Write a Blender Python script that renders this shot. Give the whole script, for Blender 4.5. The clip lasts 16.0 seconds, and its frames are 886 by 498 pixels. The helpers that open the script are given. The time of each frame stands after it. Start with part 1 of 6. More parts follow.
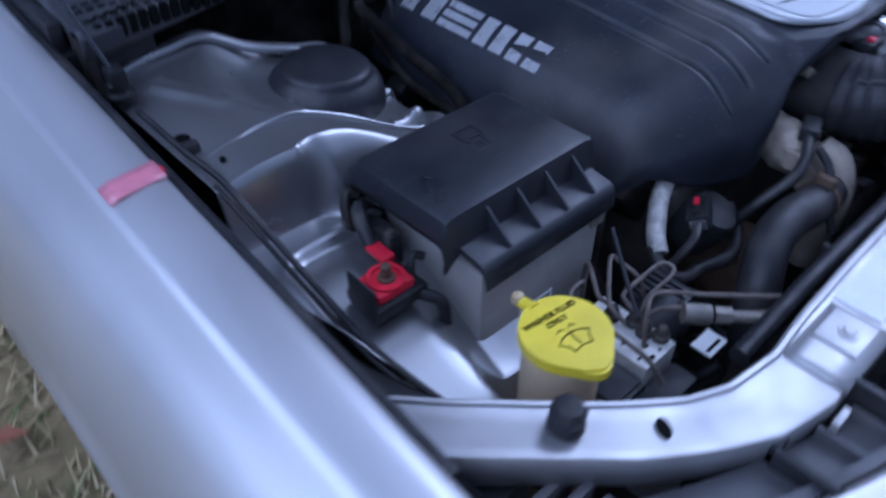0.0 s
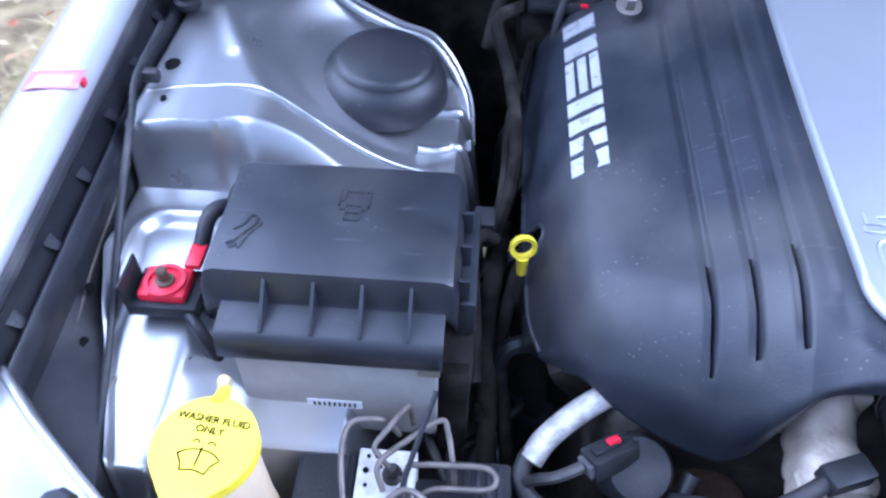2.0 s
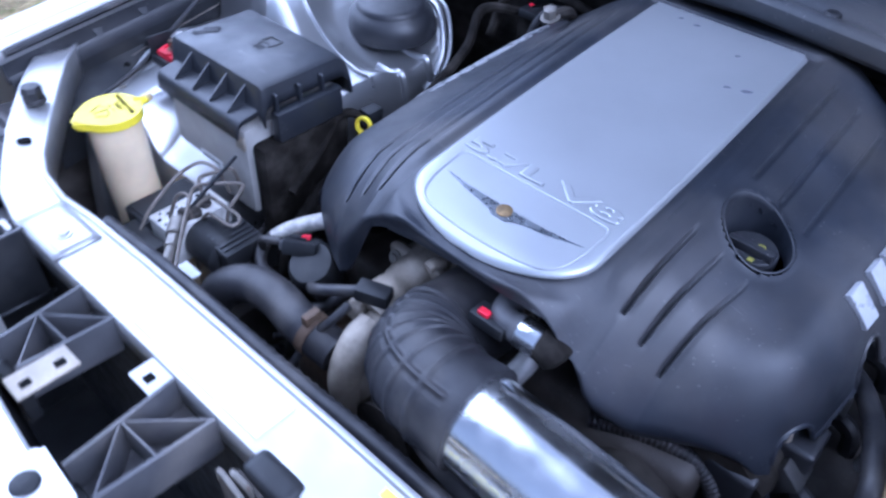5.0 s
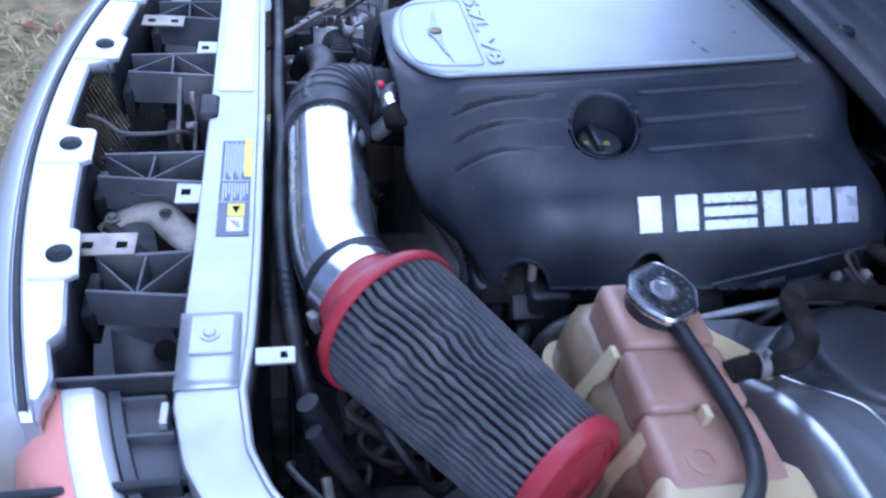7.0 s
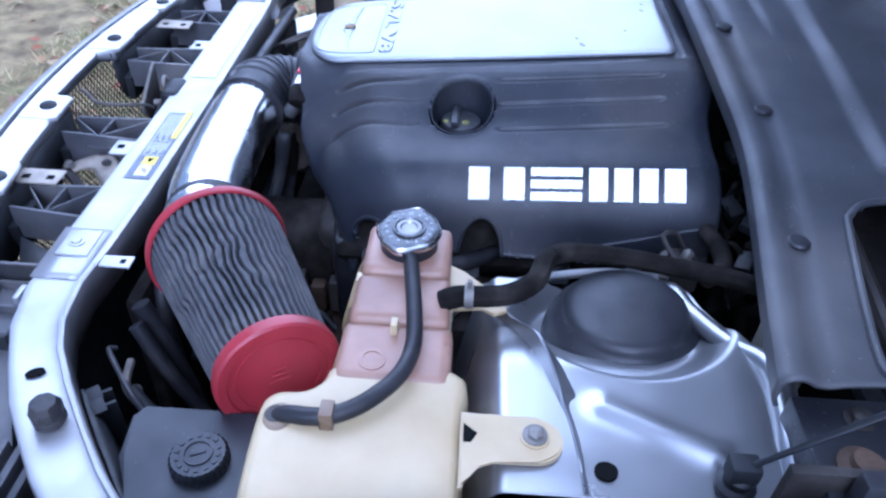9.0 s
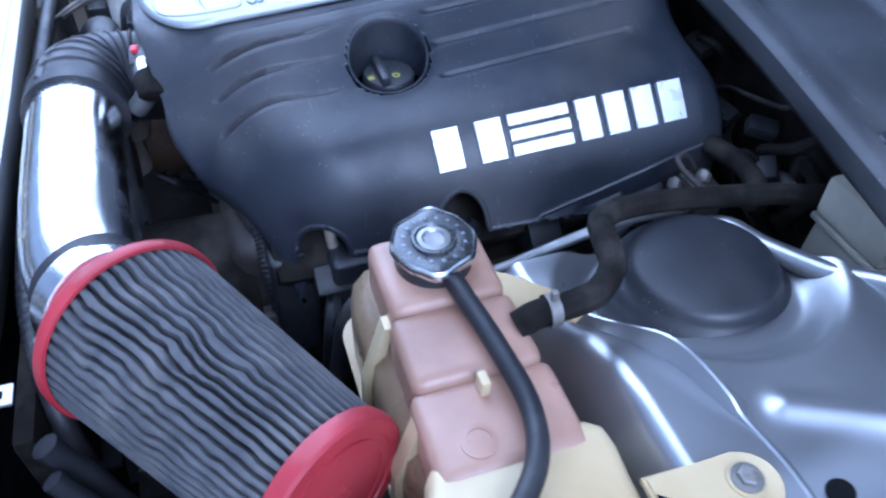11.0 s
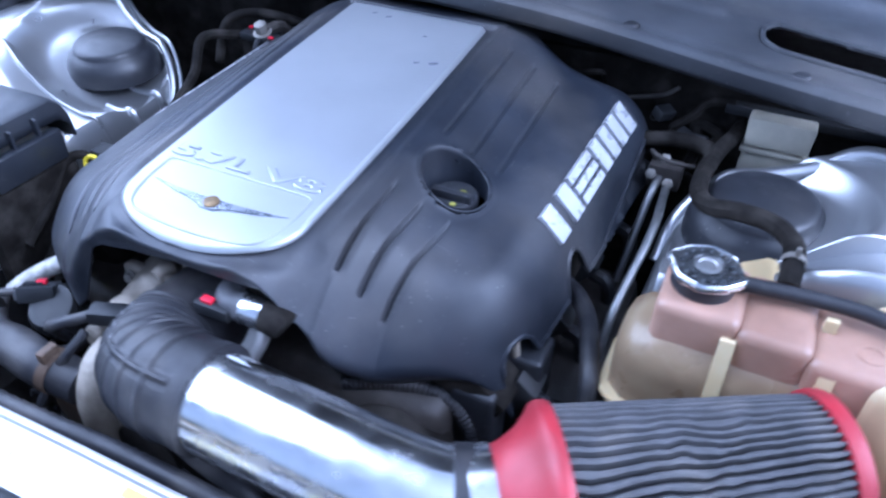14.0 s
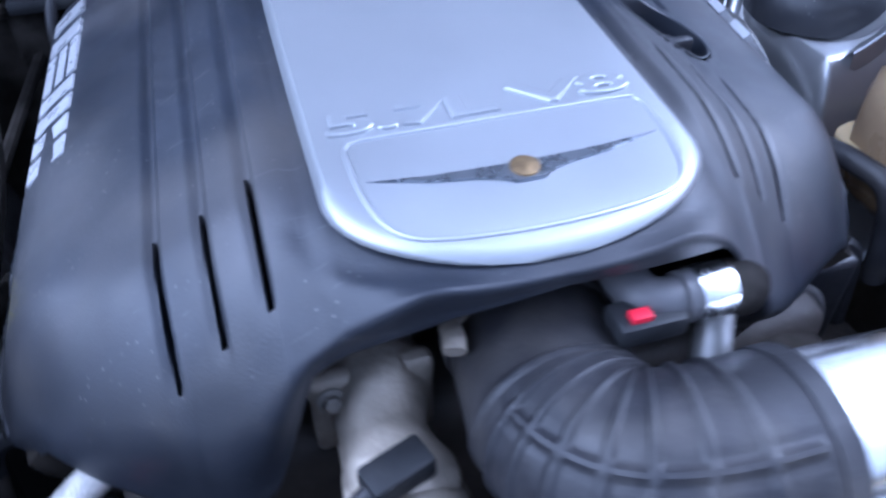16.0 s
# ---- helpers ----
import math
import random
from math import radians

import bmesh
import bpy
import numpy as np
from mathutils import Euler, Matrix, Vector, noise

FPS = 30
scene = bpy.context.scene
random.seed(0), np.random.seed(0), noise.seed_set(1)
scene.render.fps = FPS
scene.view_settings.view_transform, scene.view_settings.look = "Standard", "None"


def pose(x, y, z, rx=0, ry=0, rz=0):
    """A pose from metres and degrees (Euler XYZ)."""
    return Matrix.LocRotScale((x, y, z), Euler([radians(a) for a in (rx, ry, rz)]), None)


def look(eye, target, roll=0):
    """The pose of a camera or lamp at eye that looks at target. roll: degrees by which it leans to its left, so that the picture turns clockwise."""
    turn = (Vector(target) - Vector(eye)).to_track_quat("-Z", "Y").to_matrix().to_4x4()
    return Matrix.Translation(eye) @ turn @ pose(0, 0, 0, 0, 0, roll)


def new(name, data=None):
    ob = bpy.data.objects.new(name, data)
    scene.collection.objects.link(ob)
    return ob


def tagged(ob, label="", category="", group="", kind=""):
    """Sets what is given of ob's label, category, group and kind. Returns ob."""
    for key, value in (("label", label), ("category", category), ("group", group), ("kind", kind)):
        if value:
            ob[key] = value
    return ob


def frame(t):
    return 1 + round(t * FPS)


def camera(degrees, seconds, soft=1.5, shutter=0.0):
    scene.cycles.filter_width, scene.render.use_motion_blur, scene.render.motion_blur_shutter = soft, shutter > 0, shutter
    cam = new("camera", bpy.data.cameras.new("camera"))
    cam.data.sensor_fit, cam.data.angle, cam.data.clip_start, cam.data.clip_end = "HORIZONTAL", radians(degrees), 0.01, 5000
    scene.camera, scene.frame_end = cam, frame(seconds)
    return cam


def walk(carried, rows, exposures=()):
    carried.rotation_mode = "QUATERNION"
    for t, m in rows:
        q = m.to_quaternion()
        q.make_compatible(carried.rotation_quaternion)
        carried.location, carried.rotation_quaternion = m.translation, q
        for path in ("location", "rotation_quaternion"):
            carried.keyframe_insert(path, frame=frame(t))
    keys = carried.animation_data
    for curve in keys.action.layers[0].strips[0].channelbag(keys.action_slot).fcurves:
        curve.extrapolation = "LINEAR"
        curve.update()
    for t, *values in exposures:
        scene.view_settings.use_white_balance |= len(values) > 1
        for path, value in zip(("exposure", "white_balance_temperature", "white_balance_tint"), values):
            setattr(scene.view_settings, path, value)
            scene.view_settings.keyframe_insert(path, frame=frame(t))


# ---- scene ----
cam = camera(62.5, 16.0, soft=2.4, shutter=0.5)
PATH = [
    (0, (-0.972, -0.133, 1.285), (0.043, 0.973, -0.037), -0.1),
    (0.2, (-0.865, -0.140, 1.285), (-0.146, 0.830, 0.089), 2.7),
    (0.5, (-0.754, -0.145, 1.286), (-0.124, 1.057, -0.184), 2.5),
    (0.7, (-0.701, -0.135, 1.280), (-0.277, 0.924, 0.020), 0.4),
    (1, (-0.594, -0.127, 1.287), (-0.24, 1.142, -0.217), 2.5),
    (1.2, (-0.537, -0.125, 1.298), (-0.284, 0.971, 0.024), 5.2),
    (1.5, (-0.476, -0.113, 1.308), (-0.271, 1.171, -0.212), 5.5),
    (1.7, (-0.454, -0.116, 1.313), (-0.355, 0.987, 0.024), 4.6),
    (2, (-0.41, -0.14, 1.333), (-0.474, 1.197, -0.152), 1.6),
    (2.2, (-0.367, -0.162, 1.344), (-0.502, 0.974, 0.087), -0.1),
    (2.5, (-0.299, -0.199, 1.357), (-0.532, 1.147, -0.104), -0.9),
    (3, (-0.185, -0.236, 1.367), (-0.552, 1.168, -0.009), -3.4),
    (3.5, (-0.103, -0.273, 1.378), (-0.419, 1.143, 0.001), -3.9),
    (3.7, (-0.067, -0.270, 1.374), (-0.396, 1.115, -0.031), -2.3),
    (5.8, (0.552, -0.192, 1.376), (-0.639, 0.730, 0.061), 6.7),
    (6, (0.597, -0.167, 1.384), (-0.585, 0.763, 0.066), 9.5),
    (6.2, (0.635, -0.133, 1.387), (-0.397, 0.583, 0.242), 10.0),
    (6.5, (0.721, -0.08, 1.385), (-0.596, 0.607, 0.046), 10.8),
    (6.8, (0.848, -0.013, 1.368), (-0.342, 0.397, 0.226), 12.1),
    (7, (0.897, 0.022, 1.359), (-0.532, 0.433, 0.022), 9.5),
    (7.2, (0.912, 0.073, 1.347), (-0.317, 0.374, 0.211), 8.4),
    (7.5, (0.917, 0.128, 1.335), (-0.482, 0.415, -0.065), 10.1),
    (7.8, (0.943, 0.186, 1.324), (-0.260, 0.405, 0.142), 8.7),
    (8, (0.974, 0.24, 1.329), (-0.421, 0.39, -0.096), 6.9),
    (8.2, (1.004, 0.300, 1.344), (-0.207, 0.331, 0.152), 5.6),
    (8.5, (1.042, 0.352, 1.37), (-0.454, 0.339, 0.044), 4.9),
    (9, (1.077, 0.415, 1.38), (-0.461, 0.362, 0.103), 2.5),
    (9.2, (1.082, 0.417, 1.385), (-0.474, 0.339, 0.132), 2.2),
    (11.3, (0.831, 0.200, 1.291), (-0.278, 0.674, 0.093), 3.9),
    (11.5, (0.827, 0.193, 1.294), (-0.289, 0.679, 0.107), 4.7),
    (12, (0.808, 0.180, 1.294), (-0.315, 0.670, 0.115), 4.6),
    (12.5, (0.755, 0.091, 1.299), (-0.326, 0.716, 0.145), 3.5),
    (12.8, (0.755, 0.000, 1.316), (-0.270, 0.825, 0.240), 2.4),
    (13, (0.760, -0.056, 1.335), (-0.206, 0.846, 0.266), 2.8),
    (13.2, (0.748, -0.097, 1.337), (-0.173, 0.845, 0.263), 2.0),
    (13.5, (0.688, -0.147, 1.341), (-0.140, 0.909, 0.297), 2.9),
    (14, (0.470, -0.238, 1.348), (-0.084, 0.974, 0.293), 1.1),
    (14.5, (0.349, -0.277, 1.310), (-0.033, 0.990, 0.241), 2.0),
    (14.7, (0.296, -0.279, 1.295), (0.011, 1.006, 0.219), 2.2),
    (15, (0.195, -0.269, 1.274), (0.005, 1.029, 0.192), 2.9),
    (15.2, (0.120, -0.243, 1.263), (0.014, 1.044, 0.158), 2.5),
    (15.5, (-0.004, -0.177, 1.226), (0.104, 1.038, 0.042), 2.5),
    (16, (-0.136, -0.085, 1.151), (0.220, 1.139, 0.027), -0.7),
]
walk(cam, [(t, look(eye, target, roll)) for t, eye, target, roll in PATH],
     [(0, -0.26, 4380, 22), (0.5, 0.88, 4600, 21), (1.0, 1.36, 4600, 21), (2.0, 1.70, 4480, 21), (3.5, 1.82, 4500, 20), (6, 0.77, 4400, 22), (7, 0.64, 4240, 21), (8.0, 0.82, 4370, 19), (9, 0.92, 4350, 21), (12.0, 1.27, 4280, 14), (13.5, 1.46, 4340, 16), (14.5, 1.65, 4520, 19), (15.5, 1.62, 4480, 19), (16, 1.54, 4480, 20)])

# ---- light ----
world = bpy.data.worlds.new("overcast_sky")
scene.world = world
world.use_nodes = True
wn = world.node_tree.nodes
sky = wn.new("ShaderNodeTexSky")
sky.sky_type, sky.sun_disc = "NISHITA", False
sky.sun_elevation, sky.sun_rotation = radians(45), radians(90)
sky.air_density, sky.dust_density, sky.ozone_density = 1.0, 7.0, 1.0
wn["Background"].inputs["Strength"].default_value = 0.088
haze = wn.new("ShaderNodeHueSaturation")
haze.inputs["Saturation"].default_value = 0.35
world.node_tree.links.new(sky.outputs["Color"], haze.inputs["Color"])
world.node_tree.links.new(haze.outputs["Color"], wn["Background"].inputs["Color"])
sun = new("sun", bpy.data.lights.new("sun", "SUN"))
sun.data.energy, sun.data.angle, sun.data.color = 2.2, radians(75), (1.0, 0.97, 0.93)
sun.matrix_world = look((-4.3, 0.2, 4.6), (0, 0.2, 0.8))


# ---- materials ----
def shader(name, color, rough=0.5, metal=0.0, vary=0.25, scale=12.0, bump=0.0, bump_scale=120.0, dust=0.0, coat=0.0, sub=0.0,
           rough_vary=0.1, trans=0.0, tint=None, ramp=(0.35, 0.7), wear=0.0, specks=0.0, scuffs=0.0, gloss=0.5):
    """A node material with colour variation at two scales, bump, dust and gloss variation."""
    m = bpy.data.materials.new(name)
    m.use_nodes = True
    n, l = m.node_tree.nodes, m.node_tree.links
    b = n["Principled BSDF"]
    co = n.new("ShaderNodeTexCoord")

    def fractal(s, detail=5.0):
        t = n.new("ShaderNodeTexNoise")
        t.inputs["Scale"].default_value, t.inputs["Detail"].default_value = s, detail
        l.new(co.outputs["Object"], t.inputs["Vector"])
        return t.outputs["Fac"]

    def mixed(fac, a, c):
        x = n.new("ShaderNodeMix")
        x.data_type = "RGBA"
        l.new(fac, x.inputs["Factor"])
        for socket, value in ((x.inputs[6], a), (x.inputs[7], c)):
            if isinstance(value, tuple):
                socket.default_value = (*value, 1)
            else:
                l.new(value, socket)
        return x.outputs[2]

    def ranged(fac, lo, hi, a, c):
        r = n.new("ShaderNodeMapRange")
        l.new(fac, r.inputs[0])
        for k, v in enumerate((lo, hi, a, c)):
            r.inputs[k + 1].default_value = v
        return r.outputs[0]

    dark = tuple(c * (1 - vary) for c in color)
    light = tuple(min(1, c * (1 + vary)) for c in (tint or color))
    big, fine = fractal(scale), fractal(scale * 9)
    col = mixed(ranged(big, ramp[0], ramp[1], 0, 1), dark, light)
    col = mixed(ranged(fine, 0.35, 0.75, 0, 0.35 * min(1, vary * 3)), col, dark)
    if dust:
        d = ranged(fractal(scale * 0.6, 8.0), 0.48, 0.72, 0, dust)
        col = mixed(d, col, (0.30, 0.27, 0.23))
    if wear:
        col = mixed(ranged(fractal(scale * 3, 10.0), 0.6, 0.68, 0, wear), col, (0.12, 0.06, 0.03))
    if specks:
        v = n.new("ShaderNodeTexVoronoi")
        v.inputs["Scale"].default_value = 140
        l.new(co.outputs["Object"], v.inputs["Vector"])
        near = ranged(v.outputs["Distance"], 0.10, 0.16, specks, 0)
        some = ranged(fractal(26, 2.0), 0.5, 0.62, 0, 1)
        both = n.new("ShaderNodeMath")
        both.operation = "MULTIPLY"
        l.new(near, both.inputs[0])
        l.new(some, both.inputs[1])
        col = mixed(both.outputs[0], col, (0.34, 0.33, 0.31))
    if scuffs:
        st = n.new("ShaderNodeMapping")
        st.inputs["Scale"].default_value = (16, 260, 60)
        st.inputs["Rotation"].default_value = (0, 0, 0.35)
        l.new(co.outputs["Object"], st.inputs["Vector"])
        t = n.new("ShaderNodeTexNoise")
        t.inputs["Scale"].default_value, t.inputs["Detail"].default_value = 1.0, 3.0
        l.new(st.outputs["Vector"], t.inputs["Vector"])
        thin = ranged(t.outputs["Fac"], 0.66, 0.74, 0, scuffs)
        some = ranged(fractal(9, 2.0), 0.5, 0.6, 0, 1)
        both = n.new("ShaderNodeMath")
        both.operation = "MULTIPLY"
        l.new(thin, both.inputs[0])
        l.new(some, both.inputs[1])
        col = mixed(both.outputs[0], col, (0.22, 0.22, 0.22))
    l.new(col, b.inputs["Base Color"])
    b.inputs["Metallic"].default_value = metal
    b.inputs["Specular IOR Level"].default_value = gloss
    r = ranged(fractal(scale * 2.2), 0.3, 0.7, max(0.02, rough - rough_vary), min(1, rough + rough_vary))
    l.new(r, b.inputs["Roughness"])
    b.inputs["Coat Weight"].default_value = coat
    b.inputs["Coat Roughness"].default_value = 0.08
    if sub:
        b.inputs["Subsurface Weight"].default_value = sub
        b.inputs["Subsurface Radius"].default_value = (0.02, 0.012, 0.008)
    b.inputs["Transmission Weight"].default_value = trans
    if bump:
        bm_ = n.new("ShaderNodeBump")
        bm_.inputs["Strength"].default_value, bm_.inputs["Distance"].default_value = bump, 0.002
        l.new(fractal(bump_scale), bm_.inputs["Height"])
        l.new(bm_.outputs["Normal"], b.inputs["Normal"])
    return m


PAINT = shader("silver_car_paint", (0.62, 0.62, 0.63), 0.34, 0.55, 0.05, 4, 0.02, 60, coat=0.6, rough_vary=0.05)
BAY = shader("engine_bay_silver", (0.44, 0.445, 0.45), 0.32, 0.86, 0.10, 7, 0.010, 40, dust=0.16, rough_vary=0.05, specks=0.15)
SUPPORT = shader("support_silver", (0.42, 0.42, 0.42), 0.40, 0.6, 0.10, 14, 0.05, 60, dust=0.35, coat=0.3)
COVER = shader("engine_cover_plastic", (0.017, 0.020, 0.028), 0.45, 0.0, 0.35, 9, 0.16, 700, dust=0.15, specks=0.22, scuffs=0.24, gloss=0.45)
LID = shader("fuse_lid_plastic", (0.018, 0.020, 0.025), 0.40, 0.0, 0.2, 14, 0.10, 700, dust=0.06, specks=0.2, scuffs=0.3, gloss=0.5)
BLACK = shader("black_plastic", (0.017, 0.018, 0.020), 0.5, 0.0, 0.3, 20, 0.2, 400, dust=0.08, gloss=0.35)
ROD = shader("dark_polished_rod", (0.06, 0.065, 0.075), 0.22, 0.7, 0.1, 20, rough_vary=0.05)
SATIN = shader("satin_black_plastic", (0.017, 0.018, 0.022), 0.45, 0.0, 0.2, 20, 0.1, 300, dust=0.05, specks=0.25)
RUBBER = shader("black_rubber", (0.019, 0.019, 0.022), 0.48, 0.0, 0.3, 25, 0.2, 300, dust=0.15, gloss=0.4)
GREYP = shader("grey_plastic", (0.075, 0.075, 0.08), 0.5, 0.0, 0.2, 20, 0.15, 300, dust=0.3)
ALLOY = shader("brushed_alloy_panel", (0.37, 0.385, 0.40), 0.42, 0.6, 0.06, 6, 0.05, 500, rough_vary=0.05, specks=0.12)
CHROME = shader("polished_aluminium", (0.78, 0.79, 0.80), 0.22, 1.0, 0.10, 14, 0.08, 30, rough_vary=0.10, specks=0.15)
STEEL = shader("zinc_steel", (0.23, 0.215, 0.19), 0.55, 0.5, 0.25, 40, 0.1, 200, wear=0.5)
CAST = shader("cast_aluminium", (0.38, 0.335, 0.27), 0.6, 0.45, 0.35, 22, 0.5, 180, dust=0.45)
GRIME = shader("oily_dark_metal", (0.042, 0.036, 0.031), 0.6, 0.1, 0.5, 16, 0.6, 60, dust=0.25, specks=0.2)
RUST = shader("rusty_brown_metal", (0.10, 0.065, 0.04), 0.7, 0.2, 0.5, 18, 0.6, 120, dust=0.3)
RED = shader("red_rubber", (0.32, 0.024, 0.034), 0.42, 0.0, 0.15, 18, 0.08, 200, dust=0.06)
REDP = shader("red_plastic", (0.62, 0.015, 0.04), 0.4, 0.0, 0.12, 30, 0.05, 200)
PLEAT = shader("filter_pleats", (0.070, 0.069, 0.072), 0.75, 0.0, 0.25, 40, 0.4, 900, dust=0.2)
SYMBOL = shader("faded_yellow_print", (0.24, 0.23, 0.04), 0.5, 0.0, 0.2, 60)
YELLOW = shader("yellow_plastic", (0.80, 0.66, 0.02), 0.38, 0.0, 0.08, 30, 0.05, 200)
CREAM = shader("cream_tank_plastic", (0.50, 0.385, 0.20), 0.38, 0.0, 0.10, 9, 0.1, 90, sub=0.2, tint=(0.54, 0.45, 0.27), specks=0.1)
PINK = shader("coolant_stained_plastic", (0.28, 0.160, 0.105), 0.35, 0.0, 0.16, 10, 0.1, 90, sub=0.15, tint=(0.38, 0.235, 0.165))
BOTTLE = shader("washer_bottle_plastic", (0.68, 0.55, 0.36), 0.4, 0.0, 0.15, 12, 0.1, 90, sub=0.3)
GREYBOX = shader("dusty_grey_box", (0.33, 0.32, 0.30), 0.6, 0.1, 0.2, 14, 0.2, 150, dust=0.4)
WHITE = shader("white_label", (0.75, 0.77, 0.78), 0.4, 0.0, 0.05, 40, dust=0.08)
# black for print, and for plates that paint the dark inside open holes
INKHOLE = shader("black_ink_and_holes", (0.008, 0.008, 0.008), 0.9, 0.0, 0.1, 40, gloss=0.05)
LABELY = shader("yellow_label", (0.75, 0.62, 0.05), 0.4, 0.0, 0.05, 40)
LABELD = shader("dark_label", (0.11, 0.12, 0.155), 0.35, 0.0, 0.1, 40)
LABELG = shader("grey_label_print", (0.48, 0.49, 0.51), 0.4, 0.0, 0.1, 60)
GOLD = shader("tarnished_gold", (0.22, 0.15, 0.07), 0.5, 0.5, 0.5, 120, 0.4, 500)
ALU = shader("dull_aluminium_pipe", (0.30, 0.30, 0.30), 0.45, 0.8, 0.2, 30, 0.1, 200, dust=0.3)
BRAKE = shader("dusty_reservoir_plastic", (0.50, 0.47, 0.37), 0.5, 0.0, 0.15, 25, 0.1, 100, dust=0.3)
CAPTOP = shader("dark_printed_metal", (0.10, 0.105, 0.11), 0.30, 0.8, 0.2, 60, 0.05, 300, dust=0.1)
LINE = shader("dull_brake_line", (0.15, 0.13, 0.11), 0.55, 0.3, 0.3, 60, 0.1, 300, dust=0.2)
BADGE = shader("dark_chrome_badge", (0.25, 0.27, 0.30), 0.3, 0.8, 0.1, 60)
LETTER = shader("silver_letter_foil", (0.55, 0.56, 0.58), 0.32, 0.4, 0.12, 30, 0.05, 200, dust=0.12)
LAMP = shader("clear_headlamp_lens", (0.80, 0.78, 0.76), 0.12, 0.0, 0.08, 15, coat=0.8)
ORANGE = shader("amber_lens", (0.80, 0.34, 0.26), 0.2, 0.0, 0.1, 15, coat=0.5)
TAPE = shader("pale_pink_tape", (0.74, 0.26, 0.33), 0.35, 0.0, 0.15, 40, 0.1, 200, coat=1.0)
MESH = shader("grille_mesh_metal", (0.02, 0.02, 0.02), 0.45, 0.2, 0.2, 30)
HOSEG = shader("grey_foil_sleeve", (0.56, 0.54, 0.50), 0.5, 0.35, 0.3, 90, 1.0, 350, dust=0.3)
EARTH = shader("dry_soil", (0.20, 0.145, 0.066), 0.95, 0.0, 0.35, 9, 0.8, 25, tint=(0.30, 0.235, 0.11))
# dark harness tape; its near-black also paints in the shade of buried parts
SHADETAPE = shader("dark_tape_and_deep_shade", (0.014, 0.012, 0.010), 0.85, 0.0, 0.5, 30, 0.6, 120, dust=0.12, gloss=0.12)
STRAW = shader("dry_grass", (0.38, 0.30, 0.14), 0.8, 0.0, 0.4, 2.5)
COWLG = shader("weathered_cowl_plastic", (0.048, 0.051, 0.058), 0.50, 0.0, 0.3, 8, 0.2, 500, dust=0.22, specks=0.35, scuffs=0.5)
AMBER = shader("amber_tank_plastic", (0.19, 0.122, 0.068), 0.32, 0.0, 0.2, 10, 0.1, 90, sub=0.1, tint=(0.24, 0.18, 0.105))
LEAF = shader("fallen_brown_leaves", (0.26, 0.13, 0.06), 0.75, 0.0, 0.5, 6)


def piece_colours(material, colours):
    """Gives each separate blade or leaf of a mesh one of several colours."""
    n, l = material.node_tree.nodes, material.node_tree.links
    ramp = n.new("ShaderNodeValToRGB")
    ramp.color_ramp.interpolation = "CONSTANT"
    while len(ramp.color_ramp.elements) < len(colours):
        ramp.color_ramp.elements.new(0.5)
    for k, c in enumerate(colours):
        ramp.color_ramp.elements[k].position = k / len(colours)
        ramp.color_ramp.elements[k].color = (*c, 1)
    l.new(n.new("ShaderNodeNewGeometry").outputs["Random Per Island"], ramp.inputs["Fac"])
    l.new(ramp.outputs["Color"], n["Principled BSDF"].inputs["Base Color"])


piece_colours(STRAW, ((0.46, 0.37, 0.18), (0.36, 0.28, 0.13), (0.55, 0.46, 0.25), (0.28, 0.21, 0.09), (0.42, 0.35, 0.16), (0.15, 0.18, 0.05), (0.24, 0.25, 0.08)))
piece_colours(LEAF, ((0.30, 0.11, 0.05), (0.36, 0.22, 0.10), (0.22, 0.12, 0.06), (0.42, 0.32, 0.17)))

# ---- mesh helpers ----
def finish(bm, name, material, smooth=True):
    me = bpy.data.meshes.new(name)
    bmesh.ops.recalc_face_normals(bm, faces=bm.faces)
    bm.to_mesh(me)
    bm.free()
    me.materials.append(material)
    if smooth:
        for p in me.polygons:
            p.use_smooth = True
        me.set_sharp_from_angle(angle=radians(38))
    return me


def part(name, bm, material, parent=None, label="", smooth=True):
    ob = new(name, finish(bm, name, material, smooth))
    ob.parent = parent
    return tagged(ob, label)


def thick(ob, t):
    """Gives an open skin thickness towards its underside."""
    if sum(p.normal.z * p.area for p in ob.data.polygons) < 0:
        ob.data.flip_normals()
    mod = ob.modifiers.new("thickness", "SOLIDIFY")
    mod.thickness, mod.offset = t, -1
    return ob


def thing(name, label, category, group="", kind=""):
    return tagged(new(name), label, category, group, kind)


def solo(name, bm, material, label, category, group="", kind="", smooth=True):
    return tagged(part(name, bm, material, None, "", smooth), label, category, group, kind)


def smooth01(a, b, x):
    t = min(1, max(0, (x - a) / (b - a)))
    return t * t * (3 - 2 * t)


def rbox(bm, lo, hi, bevel=0.004, m=Matrix(), seg=2, taper=0.0):
    """A bevelled box between two corners; taper shrinks its foot."""
    c = [(a + b) / 2 for a, b in zip(lo, hi)]
    s = [b - a for a, b in zip(lo, hi)]
    made = bmesh.ops.create_cube(bm, size=1)["verts"]
    for v in made:
        k = 1 - taper * (0.5 - v.co.z)
        v.co = Vector((c[0] + v.co.x * s[0] * k, c[1] + v.co.y * s[1] * k, c[2] + v.co.z * s[2]))
    if bevel:
        edges = {e for v in made for e in v.link_edges}
        out = bmesh.ops.bevel(bm, geom=list(edges), offset=min(bevel, 0.45 * min(s)), segments=seg, affect="EDGES", profile=0.6)
        made = list({v for f in out["faces"] for v in f.verts} | {v for v in made if v.is_valid})
    bmesh.ops.transform(bm, matrix=m, verts=made)
    return bm


def box(lo, hi, bevel=0.004, m=Matrix(), seg=2, taper=0.0):
    return rbox(bmesh.new(), lo, hi, bevel, m, seg, taper)


